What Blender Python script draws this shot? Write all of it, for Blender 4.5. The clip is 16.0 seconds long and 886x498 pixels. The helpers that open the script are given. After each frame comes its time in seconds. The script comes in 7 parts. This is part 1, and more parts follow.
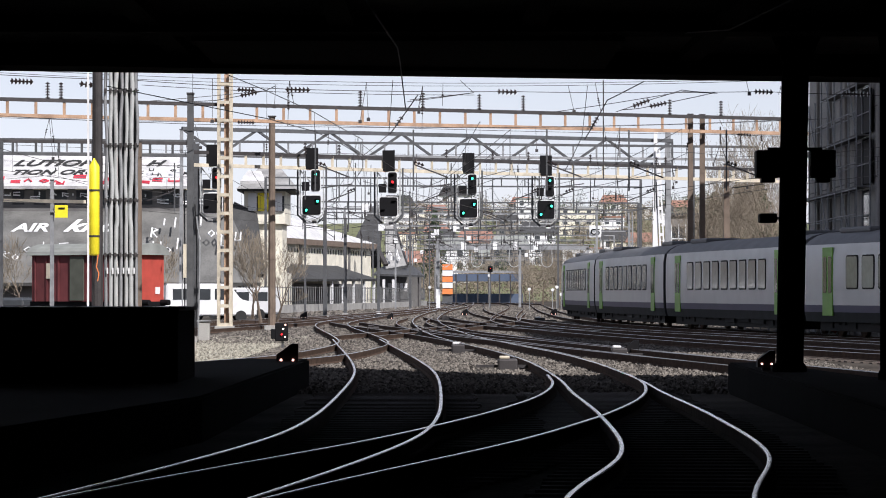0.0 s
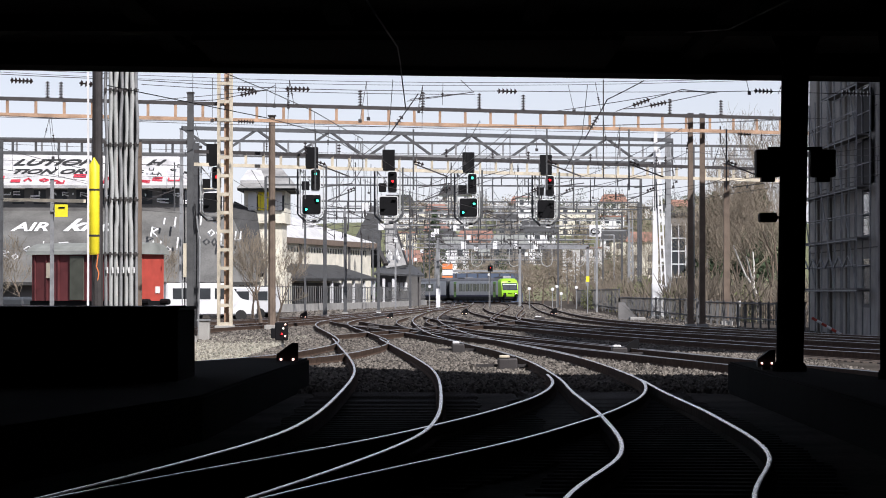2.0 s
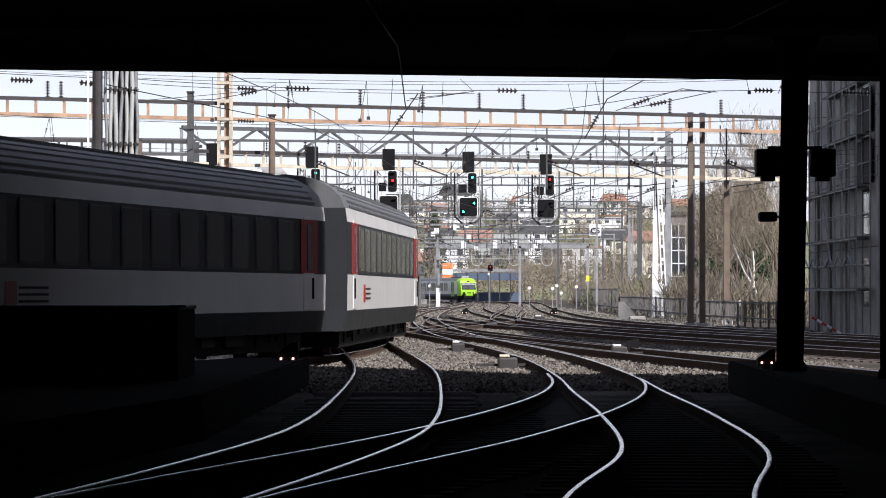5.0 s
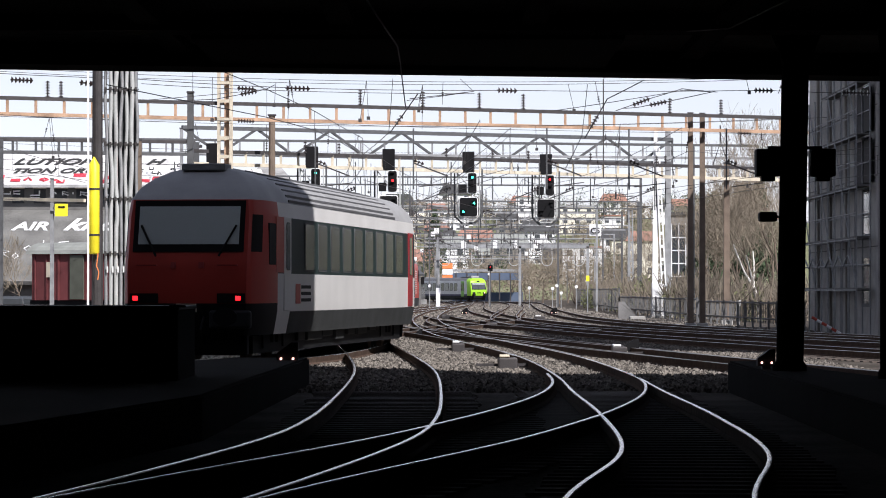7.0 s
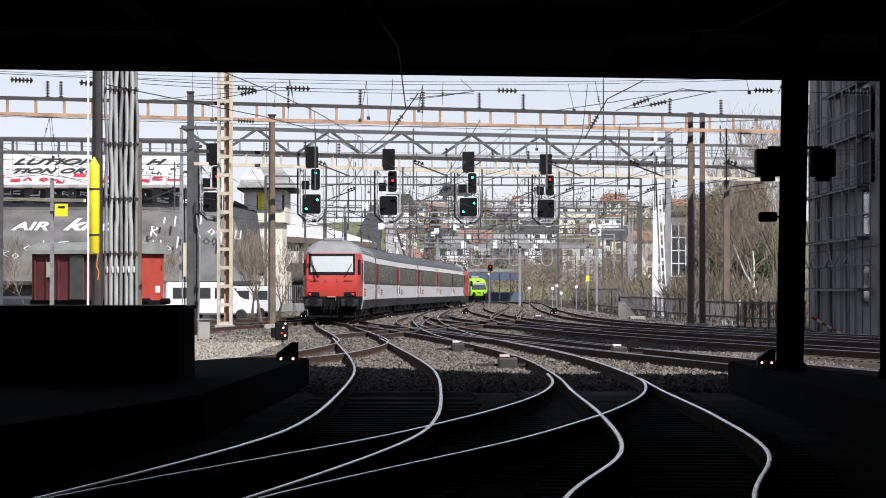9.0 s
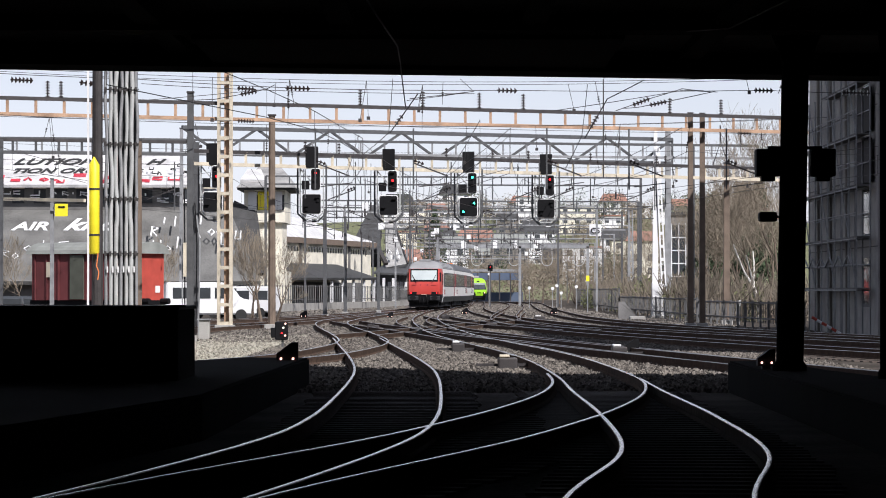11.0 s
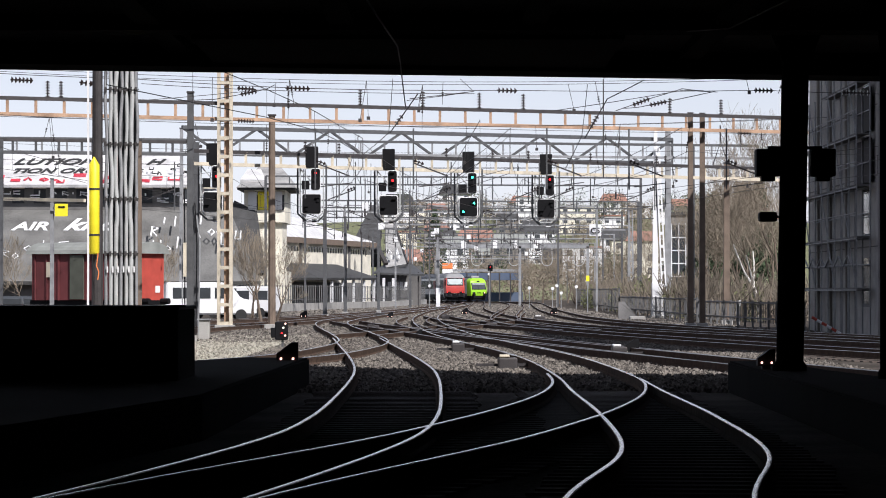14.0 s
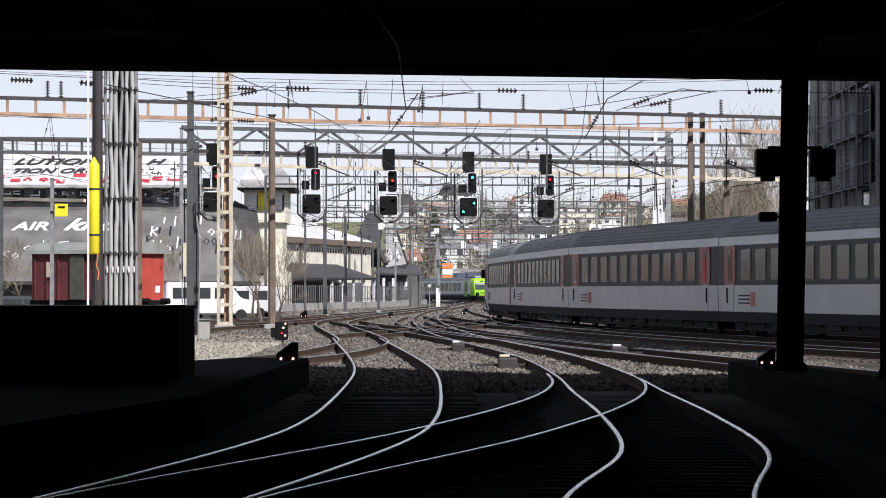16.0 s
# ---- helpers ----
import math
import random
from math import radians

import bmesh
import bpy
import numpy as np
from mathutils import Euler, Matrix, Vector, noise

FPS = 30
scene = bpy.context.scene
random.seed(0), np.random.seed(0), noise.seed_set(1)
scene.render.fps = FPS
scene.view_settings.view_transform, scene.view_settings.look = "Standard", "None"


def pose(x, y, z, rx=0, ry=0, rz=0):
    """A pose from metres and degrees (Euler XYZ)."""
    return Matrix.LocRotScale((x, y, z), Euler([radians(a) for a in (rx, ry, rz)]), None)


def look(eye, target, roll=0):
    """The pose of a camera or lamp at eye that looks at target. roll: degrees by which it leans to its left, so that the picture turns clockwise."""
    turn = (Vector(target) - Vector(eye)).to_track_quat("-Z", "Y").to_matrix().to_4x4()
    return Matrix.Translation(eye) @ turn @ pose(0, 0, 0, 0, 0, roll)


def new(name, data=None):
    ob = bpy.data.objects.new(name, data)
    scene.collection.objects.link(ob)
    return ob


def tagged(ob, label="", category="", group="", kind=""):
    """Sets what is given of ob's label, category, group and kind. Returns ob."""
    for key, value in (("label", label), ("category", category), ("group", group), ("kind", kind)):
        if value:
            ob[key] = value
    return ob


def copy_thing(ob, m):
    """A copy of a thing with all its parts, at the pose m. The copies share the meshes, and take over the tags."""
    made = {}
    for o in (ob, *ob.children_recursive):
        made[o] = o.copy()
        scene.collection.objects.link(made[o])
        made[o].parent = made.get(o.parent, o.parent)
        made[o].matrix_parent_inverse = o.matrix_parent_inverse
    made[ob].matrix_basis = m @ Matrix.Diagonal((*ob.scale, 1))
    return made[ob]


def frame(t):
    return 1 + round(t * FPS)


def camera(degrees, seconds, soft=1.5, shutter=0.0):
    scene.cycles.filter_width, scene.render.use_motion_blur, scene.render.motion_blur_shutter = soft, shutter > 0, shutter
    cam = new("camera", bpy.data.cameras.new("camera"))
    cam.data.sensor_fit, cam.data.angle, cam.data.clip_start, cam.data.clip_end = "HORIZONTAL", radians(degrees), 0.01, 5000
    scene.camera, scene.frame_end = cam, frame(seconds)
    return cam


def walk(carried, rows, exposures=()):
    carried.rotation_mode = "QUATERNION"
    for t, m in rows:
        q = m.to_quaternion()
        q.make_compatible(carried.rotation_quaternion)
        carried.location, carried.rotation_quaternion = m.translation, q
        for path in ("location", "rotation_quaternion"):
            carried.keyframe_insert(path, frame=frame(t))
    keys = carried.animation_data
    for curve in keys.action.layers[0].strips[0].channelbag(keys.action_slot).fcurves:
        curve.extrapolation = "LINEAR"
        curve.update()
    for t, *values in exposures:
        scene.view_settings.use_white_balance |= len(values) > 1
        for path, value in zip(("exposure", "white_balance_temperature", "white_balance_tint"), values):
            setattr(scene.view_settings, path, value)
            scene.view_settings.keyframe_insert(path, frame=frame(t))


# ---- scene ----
cam = camera(14.89, 16.0, soft=0.95)
walk(cam, [(0.0, pose(0, 0, 1.46, 90.738, 0, 0)), (1.6, pose(0, 0, 1.46, 90.738, 0, 0)), (2.4, pose(0, 0, 1.46, 90.716, 0, 0)),
           (16.0, pose(0, 0, 1.46, 90.716, 0, 0))], exposures=[(0.0, 0.21, 6050, 15), (2.2, 0.21, 6050, 15), (2.9, 0.42, 6050, 15), (6.9, 0.42, 6050, 15), (7.6, 0.21, 6050, 15), (16.0, 0.21, 6050, 15)])

# world and sun
SUN_AZ, SUN_EL = 147.0, 42.0
world = bpy.data.worlds.new("sky")
scene.world = world
world.use_nodes = True
wn = world.node_tree.nodes
sky = wn.new("ShaderNodeTexSky")
sky.sky_type, sky.sun_disc = "NISHITA", False
sky.sun_elevation, sky.sun_rotation = radians(SUN_EL), radians(SUN_AZ)
sky.air_density, sky.dust_density, sky.ozone_density = 1.0, 0.15, 1.7
wn["Background"].inputs[1].default_value = 0.086
# a thin high haze takes most of the colour out of the sky
haze, cast = wn.new("ShaderNodeHueSaturation"), wn.new("ShaderNodeMix")
haze.inputs["Saturation"].default_value = 0.3
cast.data_type, cast.blend_type = "RGBA", "MULTIPLY"
cast.inputs[0].default_value = 1.0
cast.inputs[7].default_value = (0.985, 0.985, 1.04, 1)
world.node_tree.links.new(sky.outputs[0], haze.inputs["Color"])
world.node_tree.links.new(haze.outputs[0], cast.inputs[6])
world.node_tree.links.new(cast.outputs[2], wn["Background"].inputs[0])
sun = new("sun", bpy.data.lights.new("sun", "SUN"))
sun.data.energy, sun.data.angle, sun.data.color = 5.0, radians(0.53), (1.0, 0.95, 0.87)
sun_way = Vector((math.sin(radians(SUN_AZ)) * math.cos(radians(SUN_EL)), math.cos(radians(SUN_AZ)) * math.cos(radians(SUN_EL)), math.sin(radians(SUN_EL))))
sun.matrix_world = look(sun_way * 300, (0, 0, 0))

# ---- materials ----
def mat(name, col, rough=0.7, metal=0.0, scale=4.0, var=0.25, bump=0.0, fine=40.0, rnd=0.0, emit=None, power=0.0, spec=0.5):
    m = bpy.data.materials.new(name)
    m.use_nodes = True
    n, l = m.node_tree.nodes, m.node_tree.links
    b = n["Principled BSDF"]
    b.inputs["Base Color"].default_value = (*col, 1)
    b.inputs["Roughness"].default_value, b.inputs["Metallic"].default_value = rough, metal
    b.inputs["Specular IOR Level"].default_value = spec
    if emit:
        b.inputs["Emission Color"].default_value, b.inputs["Emission Strength"].default_value = (*emit, 1), power
    if var > 0:
        tc = n.new("ShaderNodeTexCoord")
        big, small, mix, ramp = n.new("ShaderNodeTexNoise"), n.new("ShaderNodeTexNoise"), n.new("ShaderNodeMix"), n.new("ShaderNodeMix")
        big.inputs["Scale"].default_value, small.inputs["Scale"].default_value = scale, fine
        big.inputs["Detail"].default_value, small.inputs["Detail"].default_value = 5, 3
        l.new(tc.outputs["Object"], big.inputs["Vector"])
        l.new(tc.outputs["Object"], small.inputs["Vector"])
        mix.data_type, ramp.data_type = "FLOAT", "RGBA"
        mix.inputs[0].default_value = 0.4
        l.new(big.outputs["Fac"], mix.inputs[2])
        l.new(small.outputs["Fac"], mix.inputs[3])
        fac = mix.outputs[0]
        if rnd > 0:
            info, ad = n.new("ShaderNodeObjectInfo"), n.new("ShaderNodeMath")
            ad.operation = "MULTIPLY_ADD"
            l.new(info.outputs["Random"], ad.inputs[0])
            ad.inputs[1].default_value = rnd
            l.new(fac, ad.inputs[2])
            fac = ad.outputs[0]
        ramp.clamp_factor = True
        mr = n.new("ShaderNodeMapRange")
        mr.inputs[1].default_value, mr.inputs[2].default_value = 0.3, 0.7 + rnd
        l.new(fac, mr.inputs[0])
        l.new(mr.outputs[0], ramp.inputs[0])
        ramp.inputs[6].default_value = (*[c * (1 - var) for c in col], 1)
        ramp.inputs[7].default_value = (*[min(1, c * (1 + var)) for c in col], 1)
        l.new(ramp.outputs[2], b.inputs["Base Color"])
        if bump > 0:
            bp = n.new("ShaderNodeBump")
            bp.inputs["Strength"].default_value, bp.inputs["Distance"].default_value = bump, 0.03
            l.new(small.outputs["Fac"], bp.inputs["Height"])
            l.new(bp.outputs[0], b.inputs["Normal"])
    return m


M = dict(
    ballast=mat("ballast", (0.07, 0.061, 0.052), 1.0, 0, 0.5, 0.7, 1.0, 9, spec=0.05),
    earth=mat("gravel_earth", (0.34, 0.32, 0.26), 0.95, 0, 0.6, 0.4, 0.5, 20),
    concrete=mat("concrete", (0.33, 0.32, 0.3), 0.9, 0, 1.2, 0.3, 0.3, 30),
    # near-black base colour stands in for the deep shade under the bridge
    shadeblack=mat("shade_black_concrete", (0.006, 0.0059, 0.0057), 1.0, 0, 0.5, 0.5, 0.2, 20, spec=0.03),
    underdeck=mat("dark_mottled_deck_concrete", (0.07, 0.066, 0.058), 1.0, 0, 0.35, 0.7, 0.2, 8, spec=0.05),
    asphalt=mat("asphalt", (0.05, 0.05, 0.05), 0.9, 0, 1.0, 0.3, 0.3, 60),
    rail=mat("rail_steel", (0.75, 0.74, 0.72), 0.2, 1.0, 3, 0.15),
    raildull=mat("dull_rail_steel", (0.3, 0.28, 0.26), 0.42, 0.8, 3, 0.25),
    railside=mat("rusty_rail", (0.075, 0.052, 0.04), 1.0, 0, 5, 0.4, spec=0.05),
    sleeper=mat("sleeper", (0.075, 0.06, 0.05), 0.95, 0, 2, 0.4, 0.3, 30),
    steel=mat("grey_steel", (0.085, 0.087, 0.09), 0.6, 0.2, 3, 0.3),
    galv=mat("galvanised_steel", (0.27, 0.275, 0.28), 0.6, 0.3, 3, 0.35),
    zinc=mat("zinc_conduit", (0.42, 0.43, 0.42), 0.6, 0.1, 2, 0.25),
    darksteel=mat("dark_steel", (0.05, 0.045, 0.045), 0.6, 0.2, 3, 0.4),
    rust=mat("rusty_beam", (0.4, 0.26, 0.17), 0.85, 0, 1.5, 0.5, 0.2, 20),
    brown=mat("brown_post", (0.16, 0.12, 0.09), 0.8, 0, 2, 0.4),
    cream=mat("cream_steel", (0.55, 0.49, 0.38), 0.75, 0, 2, 0.35),
    white=mat("white_paint", (0.74, 0.74, 0.74), 0.5, 0, 1.0, 0.1),
    coachwhite=mat("coach_white", (0.64, 0.63, 0.61), 0.4, 0, 0.6, 0.14),
    coachdark=mat("coach_dark_band", (0.028, 0.03, 0.033), 0.5, 0, 1, 0.2, spec=0.2),
    coachgreen=mat("coach_green_band", (0.018, 0.032, 0.031), 0.5, 0, 1, 0.2, spec=0.2),
    skirt=mat("coach_skirt", (0.04, 0.042, 0.042), 0.75, 0, 1.5, 0.3, spec=0.15),
    roof=mat("coach_roof", (0.11, 0.112, 0.118), 0.55, 0, 1.2, 0.25),
    rooflight=mat("cab_roof", (0.3, 0.3, 0.3), 0.6, 0, 1.2, 0.2),
    red=mat("train_red", (0.45, 0.042, 0.03), 0.38, 0, 1, 0.12),
    # train red taken darker, to put the shade on the doors into the colour
    doorred=mat("shade_dark_red_door", (0.26, 0.02, 0.025), 0.4, 0, 1, 0.12),
    silver=mat("silver_body", (0.55, 0.55, 0.55), 0.4, 0.2, 0.8, 0.12),
    lime=mat("lime_green", (0.3, 0.6, 0.02), 0.4, 0, 1, 0.1),
    doorgreen=mat("green_door", (0.15, 0.4, 0.02), 0.4, 0, 1, 0.15),
    blue=mat("dark_blue_band", (0.06, 0.055, 0.11), 0.5, 0, 1, 0.2),
    glass=mat("window_glass", (0.05, 0.055, 0.06), 0.08, 0, 1, 0.3, spec=0.9),
    glassgrey=mat("window_with_blind", (0.035, 0.036, 0.035), 0.2, 0, 0.7, 0.7, fine=6, spec=0.4, rnd=0.8),
    # regional windows: the bright sky's reflection is put into the base colour
    glassglare=mat("window_with_painted_reflection", (0.3, 0.31, 0.3), 0.1, 0, 0.7, 0.55, fine=5, spec=0.8, rnd=0.6),
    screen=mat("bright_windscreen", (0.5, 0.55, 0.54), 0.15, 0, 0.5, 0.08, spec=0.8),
    black=mat("black", (0.008, 0.008, 0.009), 0.7, 0, 2, 0.3, spec=0.15),
    rubber=mat("rubber", (0.02, 0.02, 0.02), 0.8, 0, 2, 0.3),
    yellow=mat("yellow_paint", (0.85, 0.72, 0.02), 0.5, 0, 2, 0.12),
    van=mat("maroon_wagon", (0.13, 0.03, 0.032), 0.75, 0, 1.2, 0.4),
    vanend=mat("sunlit_red_wagon_end", (0.42, 0.06, 0.04), 0.7, 0, 1.5, 0.25),
    wagonroof=mat("grey_wagon_roof", (0.24, 0.25, 0.23), 0.8, 0, 1.5, 0.3),
    slate=mat("slate_roof", (0.05, 0.05, 0.05), 0.85, 0, 1.0, 0.4, 0.3, 12),
    brightroof=mat("pale_roof", (0.62, 0.61, 0.6), 0.5, 0, 0.8, 0.35, 0.2, 12),
    render=mat("cream_render", (0.7, 0.66, 0.55), 0.9, 0, 0.8, 0.3),
    ochre=mat("ochre_render", (0.5, 0.44, 0.2), 0.9, 0, 0.8, 0.25),
    darkwall=mat("dark_wall", (0.13, 0.125, 0.12), 0.9, 0, 0.5, 0.5),
    greywall=mat("grey_wall", (0.2, 0.185, 0.165), 0.9, 0, 0.4, 0.25),
    brickred=mat("brick_red", (0.42, 0.16, 0.1), 0.9, 0, 1, 0.3),
    tile=mat("red_roof_tiles", (0.3, 0.16, 0.12), 0.9, 0, 1, 0.3),
    wood=mat("bark", (0.13, 0.1, 0.075), 0.95, 0, 2, 0.4, 0.3, 20),
    birch=mat("birch_bark", (0.6, 0.58, 0.54), 0.9, 0, 3, 0.3),
    twig=mat("twigs", (0.21, 0.175, 0.13), 0.95, 0, 0.6, 0.45),
    brush=mat("brush_stems", (0.12, 0.1, 0.075), 0.95, 0, 0.4, 0.6),
    greyslate=mat("weathered_slate", (0.14, 0.138, 0.13), 0.9, 0, 0.5, 0.5, 0.3, 10),
    olive=mat("olive_wagon_door", (0.085, 0.09, 0.07), 0.8, 0, 1.5, 0.3),
    greyroof=mat("grey_tile_roof", (0.3, 0.295, 0.285), 0.8, 0, 0.8, 0.5, 0.3, 12),
    evergreen=mat("evergreen", (0.045, 0.065, 0.03), 0.9, 0, 0.8, 0.5),
    hedge=mat("spring_scrub", (0.16, 0.17, 0.08), 0.95, 0, 0.5, 0.5),
    fence=mat("fence_metal", (0.12, 0.12, 0.12), 0.7, 0.2, 2, 0.3),
    bluewall=mat("blue_grey_wall", (0.075, 0.1, 0.15), 0.8, 0, 0.3, 0.25),
    orange=mat("orange_board", (0.75, 0.22, 0.06), 0.7, 0, 1, 0.2),
    lampred=mat("lamp_red", (0.8, 0.02, 0.02), 0.3, 0, 1, 0, emit=(1, 0.015, 0.02), power=2.2),
    lampgreen=mat("lamp_green", (0.02, 0.8, 0.4), 0.3, 0, 1, 0, emit=(0.08, 1.0, 0.6), power=3),
    lampwhite=mat("lamp_white", (0.9, 0.85, 0.7), 0.3, 0, 1, 0, emit=(1, 0.9, 0.75), power=2.5),
    lamppink=mat("lamp_pink", (0.9, 0.6, 0.5), 0.3, 0, 1, 0, emit=(1, 0.5, 0.4), power=2.5),
    scrawl=mat("scrawl_white", (0.8, 0.8, 0.8), 0.8, 0, 1, 0.1),
    scrawldark=mat("scrawl_black", (0.03, 0.03, 0.03), 0.8, 0, 1, 0.1),
    scrawlred=mat("scrawl_red", (0.6, 0.05, 0.08), 0.8, 0, 1, 0.1),
    porcelain=mat("brown_porcelain", (0.022, 0.015, 0.014), 0.3, 0, 3, 0.2),
)


# ---- mesh helpers ----
def box(bm, x0, x1, y0, y1, z0, z1, bevel=0.0):
    vs = [bm.verts.new(p) for p in ((x0, y0, z0), (x1, y0, z0), (x1, y1, z0), (x0, y1, z0), (x0, y0, z1), (x1, y0, z1), (x1, y1, z1), (x0, y1, z1))]
    fs = [bm.faces.new([vs[i] for i in q]) for q in ((3, 2, 1, 0), (4, 5, 6, 7), (0, 1, 5, 4), (1, 2, 6, 5), (2, 3, 7, 6), (3, 0, 4, 7))]
    if bevel > 0:
        es = list({e for f in fs for e in f.edges})
        bmesh.ops.bevel(bm, geom=es, offset=bevel, segments=2, affect="EDGES", profile=0.5)
    return bm


def bar(bm, a, b, w, h=None, sides=4, w2=None):
    """A straight bar or tapered rod from a to b."""
    a, b = Vector(a), Vector(b)
    h = h or w
    q = w2 / w if w2 else 1.0
    d = (b - a).normalized()
    up = Vector((0, 0, 1)) if abs(d.z) < 0.95 else Vector((0, 1, 0))
    s = d.cross(up).normalized()
    u = s.cross(d).normalized()
    rings = []
    for p, k in ((a, 1.0), (b, q)):
        ring = []
        for i in range(sides):
            t = 2 * math.pi * (i + 0.5) / sides
            c = 1 / math.cos(math.pi / sides) if sides == 4 else 1
            ring.append(bm.verts.new(p + s * (math.cos(t) * w / 2 * c * k) + u * (math.sin(t) * h / 2 * c * k)))
        rings.append(ring)
    for i in range(sides):
        j = (i + 1) % sides
        bm.faces.new((rings[0][i], rings[0][j], rings[1][j], rings[1][i]))
    bm.faces.new(rings[0][::-1])
    bm.faces.new(rings[1])
    return bm


def wire(bm, pts, r, sides=4):
    """One unbroken rod through points."""
    pts = [Vector(p) for p in pts]
    rings = []
    for k, p in enumerate(pts):
        d = (pts[min(k + 1, len(pts) - 1)] - pts[max(k - 1, 0)]).normalized()
        up = Vector((0, 0, 1)) if abs(d.z) < 0.9 else Vector((0, 1, 0))
        s = d.cross(up).normalized()
        u = s.cross(d).normalized()
        rings.append([bm.verts.new(p + s * (math.cos(2 * math.pi * (i + 0.5) / sides) * r) + u * (math.sin(2 * math.pi * (i + 0.5) / sides) * r)) for i in range(sides)])
    for a, b in zip(rings[:-1], rings[1:]):
        for i in range(sides):
            j = (i + 1) % sides
            bm.faces.new((a[i], a[j], b[j], b[i]))
    bm.faces.new(rings[0][::-1])
    bm.faces.new(rings[-1])
    return bm


def lathe(bm, prof, axis_at=(0, 0, 0), n=12):
    """A solid of revolution about a vertical axis; prof: (radius, height) from the bottom up."""
    ax = Vector(axis_at)
    rings = [[bm.verts.new(ax + Vector((r * math.cos(2 * math.pi * i / n), r * math.sin(2 * math.pi * i / n), z))) for i in range(n)] for r, z in prof]
    for a, b in zip(rings[:-1], rings[1:]):
        for i in range(n):
            j = (i + 1) % n
            bm.faces.new((a[i], a[j], b[j], b[i]))
    bm.faces.new(rings[0][::-1])
    bm.faces.new(rings[-1])
    return bm


def part(name, bm, material, parent=None, label="", smooth=False):
    me = bpy.data.meshes.new(name)
    bm.normal_update()
    bm.to_mesh(me)
    bm.free()
    me.materials.append(M[material] if isinstance(material, str) else material)
    if smooth:
        me.shade_smooth()
    ob = new(name, me)
    ob.parent = parent
    if label:
        ob["label"] = label
    return ob


def thing(name, label, category, group="", kind="", at=None):
    ob = new(name)
    ob.empty_display_size = 0.3
    if at is not None:
        ob.matrix_world = at
    return tagged(ob, label, category, group, kind)


def solid(name, bm, material, label, category, group="", kind="", smooth=False):
    return tagged(part(name, bm, material, None, "", smooth), label, category, group, kind)


def bmn():
    return bmesh.new()


# ---- paths of the tracks ----
def spline(pts, step=1.0):
    """Even points along a smooth line through plan points."""
    p = [Vector((a, b, 0)) for a, b in pts]
    p = [2 * p[0] - p[1]] + p + [2 * p[-1] - p[-2]]
    dense = []
    for i in range(1, len(p) - 2):
        n = max(4, int((p[i + 1] - p[i]).length / 0.5))
        t0, t1, t2, t3 = 0.0, (p[i] - p[i - 1]).length ** 0.5, 0.0, 0.0
        t2 = t1 + (p[i + 1] - p[i]).length ** 0.5
        t3 = t2 + (p[i + 2] - p[i + 1]).length ** 0.5
        for k in range(n):
            t = t1 + (t2 - t1) * k / n
            a1 = p[i - 1] * ((t1 - t) / (t1 - t0)) + p[i] * ((t - t0) / (t1 - t0))
            a2 = p[i] * ((t2 - t) / (t2 - t1)) + p[i + 1] * ((t - t1) / (t2 - t1))
            a3 = p[i + 1] * ((t3 - t) / (t3 - t2)) + p[i + 2] * ((t - t2) / (t3 - t2))
            b1 = a1 * ((t2 - t) / (t2 - t0)) + a2 * ((t - t0) / (t2 - t0))
            b2 = a2 * ((t3 - t) / (t3 - t1)) + a3 * ((t - t1) / (t3 - t1))
            dense.append(b1 * ((t2 - t) / (t2 - t1)) + b2 * ((t - t1) / (t2 - t1)))
    dense.append(p[-2])
    out, left = [dense[0]], step
    for a, b in zip(dense[:-1], dense[1:]):
        seg = (b - a).length
        while seg > 0 and left <= seg:
            a = a.lerp(b, left / seg)
            out.append(a)
            seg = (b - a).length
            left = step
        left -= seg
    return out


